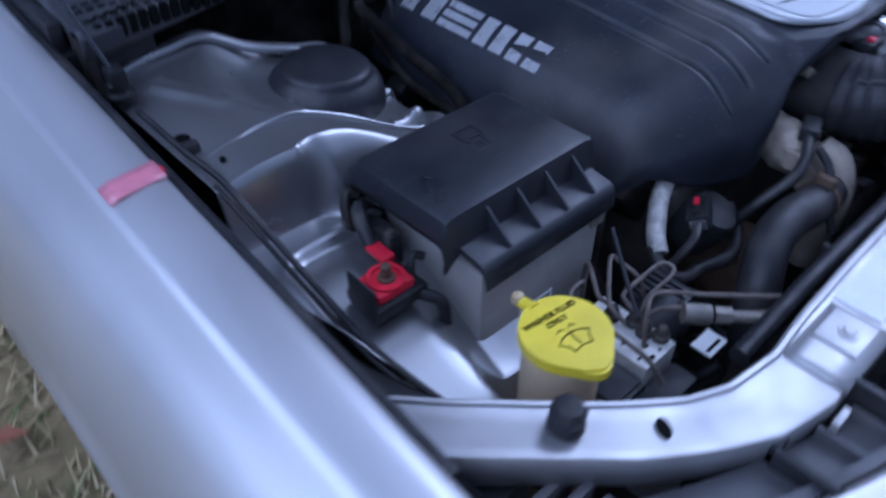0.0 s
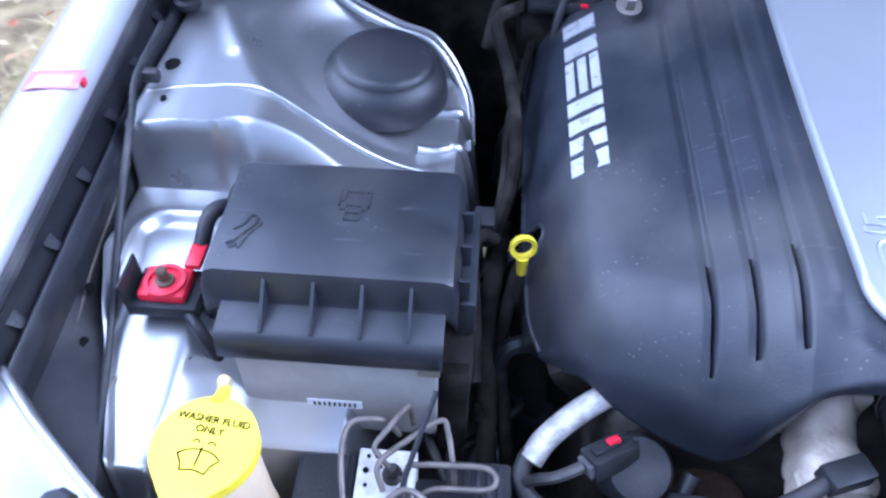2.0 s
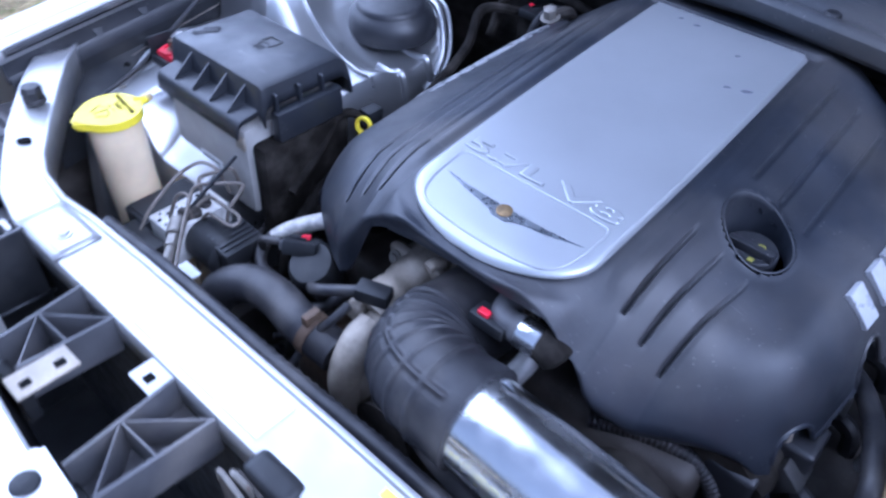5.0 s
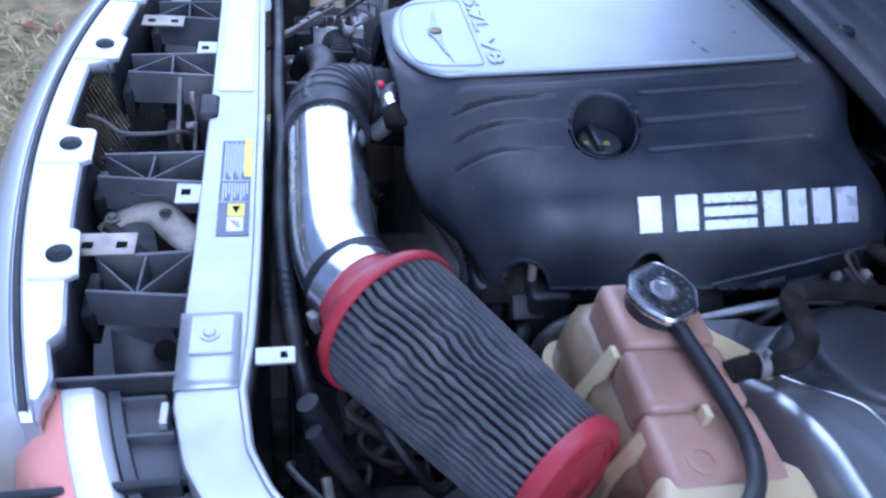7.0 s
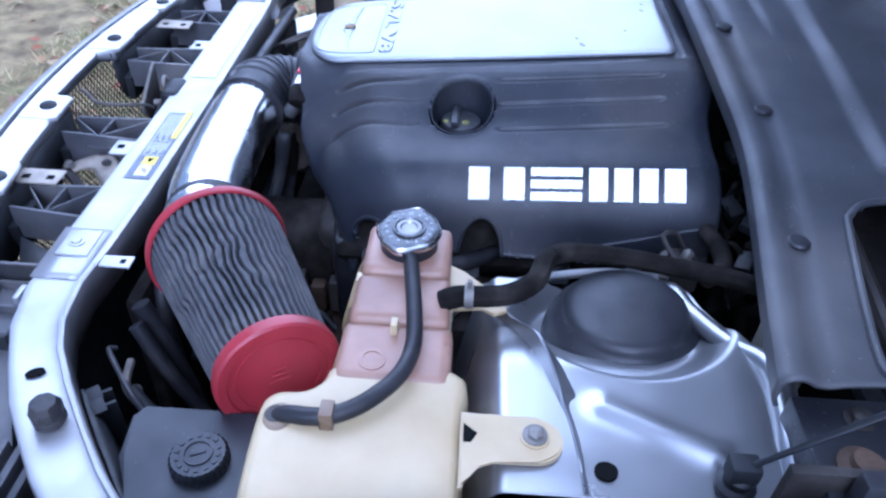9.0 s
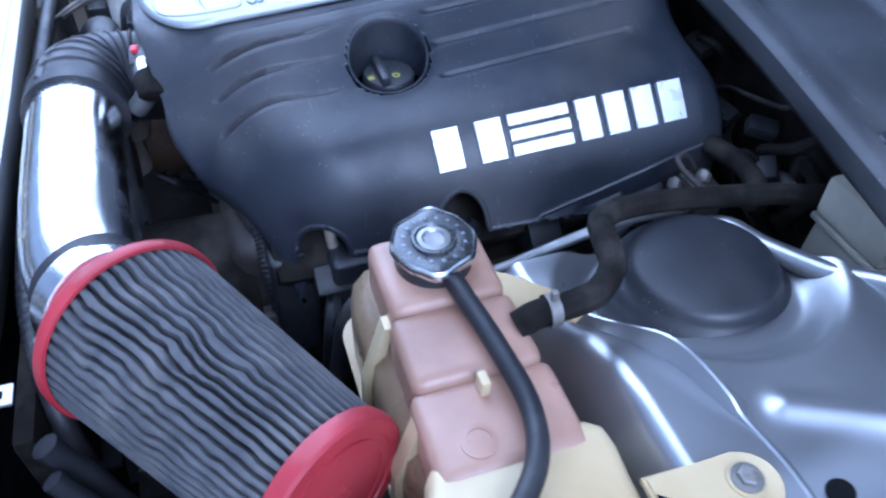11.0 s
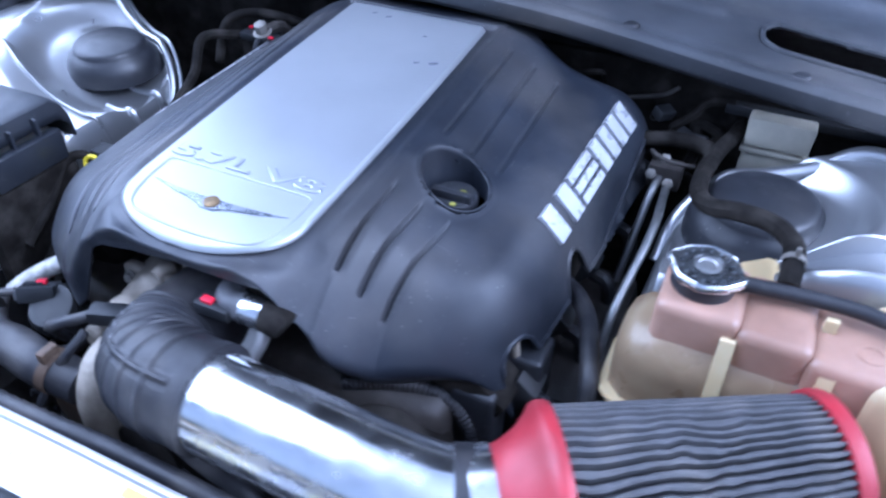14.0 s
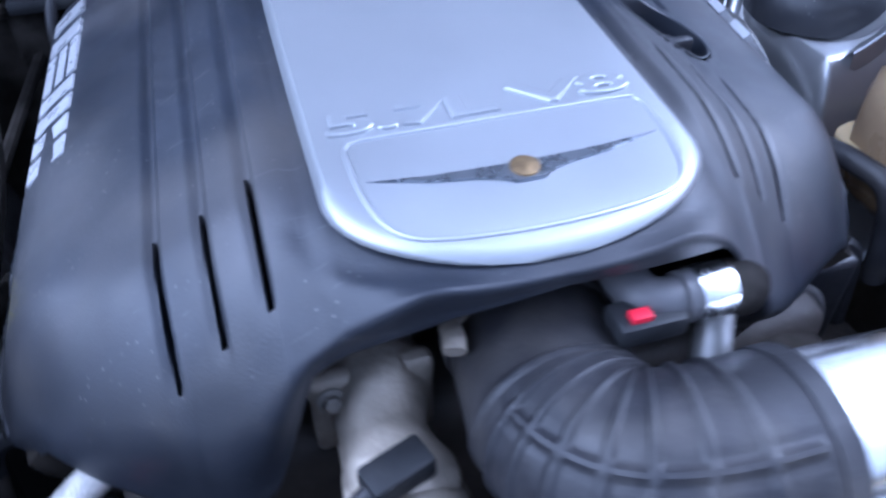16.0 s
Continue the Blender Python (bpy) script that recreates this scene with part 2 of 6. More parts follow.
def grid(rows, bm=None, closed=False, caps=False):
    """A skin over rows of points; closed joins the last column to the first."""
    bm = bm or bmesh.new()
    vs = [[bm.verts.new(p) for p in row] for row in rows]
    n = len(vs[0])
    for a, b in zip(vs, vs[1:]):
        for i in range(n if closed else n - 1):
            j = (i + 1) % n
            try:
                bm.faces.new((a[i], a[j], b[j], b[i]))
            except ValueError:
                pass
    if caps:
        bm.faces.new(vs[0])
        bm.faces.new(vs[-1])
    return bm


def lathe(profile, m=Matrix(), seg=32, bm=None, caps=True, wobble=None):
    """Turns (radius, height) pairs round z and lays them by m."""
    rows = []
    for r, h in profile:
        rows.append([m @ Vector(((r * (wobble(a) if wobble else 1)) * math.cos(a), (r * (wobble(a) if wobble else 1)) * math.sin(a), h))
                     for a in (2 * math.pi * k / seg for k in range(seg))])
    return grid(rows, bm, True, caps)


def curve_points(keys, n):
    """A smooth way of n points through the keys (Catmull-Rom)."""
    ks = [Vector(k) for k in keys]
    ks = [2 * ks[0] - ks[1], *ks, 2 * ks[-1] - ks[-2]]
    out = []
    spans = len(ks) - 3
    for i in range(n):
        u = i / (n - 1) * spans
        k = min(int(u), spans - 1)
        f = u - k
        a, b, c, d = ks[k:k + 4]
        out.append(0.5 * (2 * b + (c - a) * f + (2 * a - 5 * b + 4 * c - d) * f * f + (3 * b - a - 3 * c + d) * f ** 3))
    return out


def frames_along(pts):
    """An upright frame (side, up) at each point of a way, carried along without twist."""
    out = []
    up = Vector((0, 0, 1))
    for i, p in enumerate(pts):
        d = (pts[min(i + 1, len(pts) - 1)] - pts[max(i - 1, 0)]).normalized()
        if i == 0 and abs(d.z) > 0.9:
            up = Vector((0, 1, 0))
        up = (up - d * up.dot(d)).normalized()
        out.append((d.cross(up).normalized(), up.copy(), d))
    return out


def tube(keys, radius, n=24, seg=12, bm=None, ripple=None, flat=1.0):
    """A hose through the keys. radius: a number or a function of 0..1 along it."""
    pts = curve_points(keys, n)
    rows = []
    for i, (p, (side, up, _)) in enumerate(zip(pts, frames_along(pts))):
        u = i / (n - 1)
        r = radius(u) if callable(radius) else radius
        row = []
        for k in range(seg):
            a = 2 * math.pi * k / seg
            q = r * (ripple(u, a) if ripple else 1)
            row.append(p + side * (q * math.cos(a)) + up * (q * flat * math.sin(a)))
        rows.append(row)
    return grid(rows, bm, True, True)


def prism(outline, z0, z1, m=Matrix(), bevel=0.0, bm=None):
    """A plate with the given outline in x and y, from z0 to z1."""
    own = bmesh.new()
    lo = [own.verts.new((x, y, z0)) for x, y in outline]
    hi = [own.verts.new((x, y, z1)) for x, y in outline]
    n = len(lo)
    own.faces.new(hi)
    own.faces.new(lo[::-1])
    for i in range(n):
        own.faces.new((lo[i], lo[(i + 1) % n], hi[(i + 1) % n], hi[i]))
    if bevel:
        own.edges.ensure_lookup_table()
        top = [e for e in own.edges if e.verts[0] in hi and e.verts[1] in hi]
        bmesh.ops.bevel(own, geom=top, offset=bevel, segments=2, affect="EDGES")
    bmesh.ops.transform(own, matrix=m, verts=own.verts)
    return joined(bm, own)


def joined(bm, other):
    """Adds one bmesh to another, which may be None."""
    if bm is None:
        return other
    me = bpy.data.meshes.new("joint")
    other.to_mesh(me)
    other.free()
    bm.from_mesh(me)
    bpy.data.meshes.remove(me)
    return bm


def letters(text, size, depth, m, bevel=0.0):
    """Flat raised lettering in the built-in font, centred, laid by m."""
    cu = bpy.data.curves.new("lettering", "FONT")
    cu.body, cu.size, cu.extrude, cu.align_x, cu.align_y = text, size, depth, "CENTER", "CENTER"
    cu.resolution_u = 3
    cu.bevel_depth, cu.bevel_resolution = bevel, 1
    ob = bpy.data.objects.new("lettering", cu)
    me = ob.to_mesh()
    bm = bmesh.new()
    bm.from_mesh(me)
    ob.to_mesh_clear()
    bpy.data.objects.remove(ob)
    bpy.data.curves.remove(cu)
    bmesh.ops.transform(bm, matrix=m, verts=bm.verts)
    return bm


def casting(bm, depth, scale):
    """Makes a form uneven, as rough sand castings are."""
    long = [e for e in bm.edges if e.calc_length() > 0.012]
    bmesh.ops.subdivide_edges(bm, edges=long, cuts=2, use_grid_fill=True)
    bm.normal_update()
    for v in bm.verts:
        v.co += v.normal * depth * (noise.noise(v.co * scale) + 0.4 * noise.noise(v.co * scale * 2.7))
    return bm


def axis_pose(p, d):
    """A pose at p whose z points along d."""
    return Matrix.Translation(p) @ Vector(d).to_track_quat("Z", "Y").to_matrix().to_4x4()


def bolt(at, d=(0, 0, 1), r=0.007, h=0.005, material=None, parent=None, name="bolt"):
    m = axis_pose(at, d)
    bm = lathe([(r * 1.5, 0), (r * 1.5, 0.0015), (r * 1.1, 0.002)], m, 16)
    lathe([(r, 0.001), (r, h), (r * 0.8, h + 0.001)], m, 6, bm)
    return part(name, bm, material or STEEL, parent)

# ---- ground ----
def ground_height(x, y):
    return 0.02 * noise.noise(Vector((x * 0.6, y * 0.6, 0))) + 0.012 * noise.noise(Vector((x * 3, y * 3, 4)))


bm = bmesh.new()
rows = []
steps = [-60, -30, -15, -8, -5] + [-4 + 0.2 * i for i in range(41)] + [5, 8, 15, 30, 60]
for yy in steps:
    rows.append([(xx, yy, ground_height(xx, yy) - 0.01) for xx in steps])
solo("ground", grid(rows), EARTH, "bare brown soil under thin dry grass", "ground", kind="structure")
rng = random.Random(4)
bm = bmesh.new()
for k in range(30000):
    if rng.random() < 0.6:
        x, y = rng.uniform(-3.6, -0.9), rng.uniform(-1.8, 2.6)
    else:
        x, y = rng.uniform(-3.6, 1.0), rng.uniform(-3.0, -0.45)
    if noise.noise(Vector((x * 2.2, y * 2.2, 7))) < -0.22 * rng.random() - 0.05:
        continue
    a, h, w = rng.uniform(0, 6.28), rng.uniform(0.008, 0.05), rng.uniform(0.002, 0.005)
    z = ground_height(x, y) - 0.012
    dx, dy, lean = w * math.cos(a), w * math.sin(a), rng.uniform(0.03, 0.10)
    tip = (x - dy / w * lean, y + dx / w * lean, z + h)
    bm.faces.new([bm.verts.new(p) for p in ((x - dx, y - dy, z + 0.004), (x + dx, y + dy, z + 0.004), tip)])
solo("dry_grass", bm, STRAW, "short dry yellow grass on bare ground", "grass", kind="stuff", smooth=False)
bm = bmesh.new()
for k in range(260):
    x, y = rng.uniform(-2.8, -0.95), rng.uniform(-2.2, 2.2)
    a, s = rng.uniform(0, 6.28), rng.uniform(0.02, 0.045)
    z = ground_height(x, y) + rng.uniform(0.004, 0.03)
    c, d = math.cos(a) * s, math.sin(a) * s
    pts = [(x + c, y + d, z), (x - d * 0.5, y + c * 0.5, z + rng.uniform(0, 0.015)), (x - c, y - d, z), (x + d * 0.5, y - c * 0.5, z + rng.uniform(0, 0.015))]
    bm.faces.new([bm.verts.new(p) for p in pts])
solo("fallen_leaves", bm, LEAF, "scattered dry brown fallen leaves on grass", "leaves", kind="stuff", smooth=False)


# ---- car body ----
def apron_edge(y):
    """Outer edge of the inner wing, which draws in towards the lamp."""
    return 0.757 - 0.31 * max(0, 0.31 - y)


def fender_z(y):
    return 0.905 + 0.12 * (y - 0.44)


def fender(side):
    """A front wing: gutter edge, top, crease and curved flank with a wheel arch."""
    th = thing("front_fender", "silver painted front fender of a parked car", "car fender", "front fenders")
    rows = []
    for i in range(61):
        y = -0.02 + 1.32 * i / 60
        z = fender_z(y)
        front = smooth01(0.12, -0.02, y)
        prof = [(0.788, -0.030), (0.792, -0.006), (0.797, 0.0), (0.806, 0.0028), (0.812, 0.0036), (0.830, 0.0022), (0.846, 0.0005), (0.852, -0.002), (0.856, -0.006),
                (0.866, -0.0175), (0.880, -0.031), (0.896, -0.046), (0.912, -0.066), (0.924, -0.090), (0.934, -0.120), (0.943, -0.165), (0.950, -0.23), (0.955, -0.31), (0.954, -0.40), (0.947, -0.50)]
        row = []
        for x, dz in prof:
            arch = 0
            if dz < -0.2:
                r = math.hypot(y - 0.42, (z + dz) - 0.33)
                arch = max(0, 0.36 - r)
            row.append((side * (x - 0.05 * front * max(0, -dz * 3)), y, z + dz + arch * 0.9))
        rows.append(row)
    ob = part("panel", grid(rows), PAINT, th)
    thick(ob, 0.0015)
    # dark rubber seal and painted gutter rail inside the edge
    seal = [(side * 0.785, y, fender_z(y) - 0.016) for y in (0.06, 0.3, 0.6, 0.9, 1.25)]
    part("seal", tube(seal, 0.006, 40, 8), RUBBER, th, "black rubber edge seal")
    rail, panel = [], []
    for i in range(60):
        y = 0.05 + 0.97 * i / 59
        z = fender_z(y)
        rail.append([(side * x, y, z + d) for x, d in ((0.791, -0.020), (0.788, -0.040), (0.785, -0.056), (0.781, -0.061), (0.778, -0.057), (0.775, -0.047), (0.7715, -0.044), (0.768, -0.048), (0.766, -0.066))])
        e = apron_edge(y) + 0.003
        panel.append([(side * x, y, zz) for x, zz in ((0.7665, z - 0.062), (0.766, z - 0.085), ((0.766 + e) / 2, 0.5 * z + 0.345), (e, 0.772), (e - 0.004, 0.70))])
    part("gutter_rail", grid(rail), SATIN, th, "black inner gutter rail")
    part("gutter_panel", grid(panel), BLACK, th, "dusty black panel under the gutter")
    wire = [(side * (0.7655 - 0.10 * max(0, 0.30 - y)), y, fender_z(y) - 0.080 - 0.06 * max(0, 0.42 - y)) for y in (0.46, 0.40, 0.34, 0.28, 0.22, 0.16, 0.10)]
    part("sealer_bead", tube(wire, 0.0013, 40, 6), LINE, th, "thin pale bead of sealer")
    for y, dz in ((0.262, -0.082), (0.215, -0.095), (0.165, -0.10)):
        part("panel_hole", lathe([(0.005, 0), (0.005, 0.0015), (0.0, 0.0015)], axis_pose((side * (0.765 - 0.16 * max(0, 0.31 - y) - 0.002), y, fender_z(y) + dz), (-side, 0, 0.6)), 12), INKHOLE, th)
    for y in (0.12, 0.2, 0.28, 0.36, 0.44, 0.52, 0.6, 0.68):
        z = fender_z(y) - 0.063
        bm = bmesh.new()
        vs = [bm.verts.new(p) for p in ((side * 0.786, y - 0.008, z + 0.024), (side * 0.786, y + 0.008, z + 0.024), (side * 0.768, y, z + 0.002), (side * 0.779, y, z + 0.017))]
        for f in ((0, 1, 3), (1, 2, 3), (2, 0, 3), (0, 2, 1)):
            bm.faces.new([vs[k] for k in f])
        part("rail_tab", bm, SATIN, th)
    return th


fender_left = fender(-1)
fender_right = fender(1)
tape = []
for i in range(6):
    s = i / 5
    row = []
    for j in range(4):
        f = j / 3
        x = -0.7945 - 0.055 * s
        y = 0.447 - 0.026 * f - 0.004 * s
        z = fender_z(y) + (0.0048 if x > -0.84 else 0.0046 - (-0.84 - x) * 0.35)
        row.append((x, y, z))
    tape.append(row)
strip = thing("tape_strip", "torn faded pink tape stuck on a silver fender", "tape")
ob = part("tape", grid(tape), TAPE, strip)
thick(ob, 0.0006)
part("folded_end", box((-0.7950, 0.430, fender_z(0.435) - 0.003), (-0.7920, 0.438, fender_z(0.435) + 0.0046), 0.001), REDP, strip, "red folded end of the tape")

SUP_IN = [(0.0, -0.006), (0.30, -0.008), (0.42, -0.012), (0.48, -0.018), (0.54, -0.011), (0.58, 0.006), (0.63, 0.040), (0.68, 0.078), (0.735, 0.122), (0.775, 0.160)]
SUP_OUT = [(0.0, -0.080), (0.30, -0.081), (0.40, -0.083), (0.49, -0.083), (0.55, -0.070), (0.605, -0.042), (0.66, -0.009), (0.71, 0.030), (0.75, 0.062), (0.785, 0.095)]


def support_pt(s, f):
    """Plan of the radiator support: s from -1 to 1 across the car, f from 0 (front) to 1 (rear)."""
    u = abs(s) * (len(SUP_IN) - 1)
    k = min(int(u), len(SUP_IN) - 2)
    g = u - k
    a = [SUP_OUT[k][i] * (1 - g) + SUP_OUT[k + 1][i] * g for i in (0, 1)]
    b = [SUP_IN[k][i] * (1 - g) + SUP_IN[k + 1][i] * g for i in (0, 1)]
    x, y = (a[i] * (1 - f) + b[i] * f for i in (0, 1))
    return math.copysign(x, s), y, support_z(x)


def support_z(x):
    return 0.797 + 0.030 * smooth01(0.55, 0.8, abs(x))


support = thing("radiator_support", "silver painted upper radiator support crossmember", "car part")
rows = []
for i in range(121):
    s = -1 + 2 * i / 120
    row = []
    for f, dz in ((0.0, -0.035), (0.0, -0.004), (0.03, -0.0008), (0.08, 0), (0.2, 0), (0.4, 0), (0.6, 0), (0.78, 0), (0.86, 0.001), (0.89, 0.004), (0.95, 0.0045), (0.985, 0.003), (1.0, -0.002), (1.0, -0.045)):
        x, y, z = support_pt(s, f)
        row.append((x, y, z + dz))
    rows.append(row)
beam = part("crossmember", grid(rows), SUPPORT, support)
thick(beam, 0.002)
for sx in (-1, 1):
    # end plate over the beam with a raised square and a stud
    rows = []
    for i in range(9):
        x = 0.383 + (0.475 - 0.383) * i / 8
        rows.append([(sx * x, y, 0.7995) for y in (-0.0835, -0.06, -0.04, -0.026)])
    pl = part("end_plate", grid(rows), SUPPORT, support)
    thick(pl, 0.003)
    part("raised_pad", box((sx * 0.413 - 0.024, -0.073, 0.7985), (sx * 0.413 + 0.024, -0.033, 0.8022), 0.0015), SUPPORT, support)
    bolt((sx * 0.413, -0.055, 0.802), r=0.0065, h=0.003, material=SUPPORT, parent=support, name="stud")
    x, y = sx * 0.620, -0.003
    part("oval_hole", prism([(x + 0.0062 * math.cos(a) - 0.003 * math.sin(a) * sx, y + 0.0085 * math.sin(a)) for a in (k * math.pi / 10 for k in range(20))], support_z(x) - 0.004, support_z(x) + 0.0035), INKHOLE, support)
    st = thing("hood_bump_stop", "black ribbed rubber hood bump stop", "rubber stop", "hood bump stops")
    part("foot", lathe([(0.015, 0.817), (0.015, 0.822), (0.0135, 0.824)], Matrix.Translation((sx * 0.681, 0.046, 0)), 20), RUBBER, st)
    part("cap", lathe([(0.012, 0.822), (0.0148, 0.826), (0.0150, 0.835), (0.0118, 0.841), (0.010, 0.8415), (0.0, 0.842)], Matrix.Translation((sx * 0.681, 0.046, 0)), 8), RUBBER, st, smooth=False)
    if sx < 0:
        continue
    tab = part("bracket", box((sx * 0.444 - 0.010, -0.012, 0.800), (sx * 0.444 + 0.010, 0.025, 0.803), 0.001), SUPPORT, support)
    part("bracket_hole", box((sx * 0.444 - 0.004, 0.011, 0.799), (sx * 0.444 + 0.004, 0.018, 0.8036), 0.001), INKHOLE, support)

lab = thing("warning_label", "dark fan warning label with yellow panels on the support", "label")
part("sheet", box((0.084, -0.058, 0.7975), (0.267, -0.0225, 0.7983), 0), LABELD, lab)
part("yellow_band", box((0.079, -0.0305, 0.7982), (0.160, -0.0215, 0.7988), 0), LABELY, lab)
part("yellow_square", box((0.212, -0.047, 0.7982), (0.234, -0.028, 0.7988), 0), LABELY, lab)
part("warning_triangle", prism([(0.217, -0.042), (0.229, -0.0375), (0.217, -0.033)], 0.7986, 0.7992), INKHOLE, lab)
part("picture_square", box((0.236, -0.047, 0.7982), (0.260, -0.029, 0.7988), 0), WHITE, lab)
part("picture", prism([(0.240, -0.044), (0.252, -0.038), (0.256, -0.032), (0.245, -0.033)], 0.7986, 0.7992), CAST, lab)
for k in range(8):
    y = -0.0545 + 0.0031 * k
    part("text_bar", box((0.088 + 0.003 * (k % 2), y, 0.7982), (0.166 - 0.007 * (k * 5 % 3), y + 0.0019, 0.7988), 0), LABELG, lab)
for k in range(9):
    y = -0.0545 + 0.0034 * k
    part("text_bar", box((0.172 + 0.002 * (k % 2), y, 0.7982), (0.206 - 0.006 * (k * 4 % 3), y + 0.002, 0.7988), 0), LABELG, lab)
part("rule", box((0.167, -0.057, 0.7982), (0.1685, -0.024, 0.7987), 0), LABELG, lab)
part("rule", box((0.208, -0.057, 0.7982), (0.2092, -0.024, 0.7987), 0), LABELG, lab)
lab2 = thing("white_label", "white blank paper label on the support", "label")
part("sheet", box((-0.375, -0.069, 0.7975), (-0.040, -0.024, 0.7983), 0), WHITE, lab2)


def flange_out(x):
    return -0.270 + 0.31 * x * x


def flange_in(x):
    a = abs(x)
    if a < 0.084:
        return -0.241 + 0.10 * x * x
    if a < 0.412:
        return -0.216 + 0.205 * x * x
    return flange_out(x) + 0.034 - 0.012 * smooth01(0.412, 0.425, a) - 0.020 * smooth01(0.46, 0.51, a)


fascia = thing("front_bumper_fascia", "silver painted front bumper and grille surround", "car bumper")
rows = []
for i in range(145):
    x = -0.90 + 1.80 * i / 144
    drop = smooth01(0.495, 0.53, abs(x))
    yo = flange_out(min(abs(x), 0.55)) + 0.9 * max(0, abs(x) - 0.55) + 0.6 * max(0, abs(x) - 0.7) ** 2
    yi = flange_in(x) if abs(x) < 0.51 else yo + 0.012
    row = []
    for y, z in ((yi, 0.795), (yi, 0.811), (yi - 0.003, 0.8145), ((yi + yo) / 2, 0.815), (yo + 0.002, 0.8145), (yo, 0.8115), (yo - 0.009, 0.8115), (yo - 0.011, 0.8138), (yo - 0.022, 0.811), (yo - 0.042, 0.797), (yo - 0.066, 0.762), (yo - 0.085, 0.70), (yo - 0.095, 0.60), (yo - 0.10, 0.45), (yo - 0.07, 0.28)):
        row.append((x, y, min(z, z - (z - 0.60) * drop)))
    rows.append(row)
bm = grid(rows)
for f in list(bm.faces):
    c = f.calc_center_median()
    if abs(c.x) < 0.47 and 0.47 < c.z < 0.79 and c.y < flange_out(c.x) - 0.02:
        bm.faces.remove(f)
ob = part("bumper_skin", bm, PAINT, fascia)
thick(ob, 0.002)
rows = []
for i in range(61):
    x = -0.50 + 1.0 * i / 60
    y0 = flange_out(x)
    rows.append([(x, y0 - 0.0005, 0.8117), (x, y0 - 0.002, 0.8150), (x, y0 - 0.007, 0.8150), (x, y0 - 0.0085, 0.8117)])
part("dark_strip", grid(rows), BLACK, fascia, "black rubber strip along the edge")
for sx in (-1, 1):
    for x0, x1 in ((0.086, 0.156), (0.272, 0.346)):
        a, b = sx * x0, sx * x1
        ol = [(a, flange_out(a) + 0.004), (b, flange_out(b) + 0.004), (b, flange_in(b) + 0.001), (b - sx * 0.006, flange_in(b) + 0.009), (a + sx * 0.004, flange_in(a) + 0.009), (a, flange_in(a) + 0.003)]
        part("tab", prism(ol if sx > 0 else ol[::-1], 0.811, 0.8175, bevel=0.0015), PAINT, fascia)
for x, y in ((-0.305, -0.206), (-0.128, -0.229), (0.119, -0.229), (0.311, -0.205)):
    c = thing("push_clip", "round black plastic push clip in the grille surround", "clip", "grille push clips")
    part("head", lathe([(0.0125, 0.8170), (0.0125, 0.8195), (0.010, 0.8215), (0.002, 0.822)], Matrix.Translation((x, y, 0)), 18), BLACK, c)
    part("pin", lathe([(0.005, 0.8212), (0.005, 0.8228), (0.0, 0.823)], Matrix.Translation((x, y, 0)), 12), BLACK, c)


def truss(inner, outer, y0, tab):
    """A grey plastic brace with a V-shaped web between the grille and the support; its rails flare to the rear."""
    th = thing("grille_brace", "grey plastic strut with a V-shaped web behind the grille", "brace", "grille braces")
    y1, sx = -0.080, math.copysign(1, outer)
    ym = y0 + 0.48 * (y1 - y0)

    def wall(name, p, q, low, high, w):
        d = Vector((q[0] - p[0], q[1] - p[1], 0))
        part(name, box((0, -w, low), (d.length, w, high), 0.0006, pose(p[0], p[1], 0, 0, 0, math.degrees(math.atan2(d.y, d.x))), 1), GREYP, th)

    fi, ri, fo, ro = (inner + sx * 0.003, y0), (inner - sx * 0.003, y1), (outer - sx * 0.004, y0 - 0.002), (outer + sx * 0.008, y1)
    apex = (outer + sx * 0.002, ym)
    wall("rail", fi, ri, 0.745, 0.795, 0.0021)
    wall("rail", fo, ro, 0.745, 0.795, 0.0021)
    wall("rib", apex, (inner, ym + 0.003), 0.752, 0.7942, 0.0013)
    wall("rib", apex, fi, 0.752, 0.7935, 0.0012)
    wall("rib", apex, ri, 0.752, 0.7935, 0.0012)
    part("floor", prism([(fi[0], fi[1] + 0.004), (ri[0], ri[1]), (ro[0], ro[1]), (fo[0], fo[1] + 0.004)][::int(sx)], 0.750, 0.753), GREYP, th)
    part("foot", box((min(inner, outer) - 0.004, y0 - 0.012, 0.72), (max(inner, outer) + 0.004, y0 + 0.002, 0.765), 0.003), BLACK, th)
    if tab:
        x0, x1 = sorted((outer + sx * 0.008, outer + sx * 0.046))
        plate = part("tab", box((x0, y1 - 0.028, 0.7905), (x1, y1 + 0.002, 0.7935), 0.002), SUPPORT, th, "silver tab with a square hole")
        x = outer + sx * 0.026
        part("tab_hole", box((x - 0.0055, y1 - 0.022, 0.789), (x + 0.0055, y1 - 0.011, 0.7942), 0.001), INKHOLE, plate)
        part("hump", prism([(outer + sx * (0.002 + 0.008 * math.sin(a)), ym + 0.024 * math.cos(a)) for a in (k * math.pi / 10 for k in range(11))][::int(-sx)], 0.774, 0.777), GREYP, th)
    return th


for inner, outer, y0, tab in ((-0.269, -0.324, -0.178, False), (-0.090, -0.145, -0.197, True), (0.106, 0.157, -0.197, True), (0.290, 0.346, -0.178, False)):
    truss(inner, outer, y0, tab)
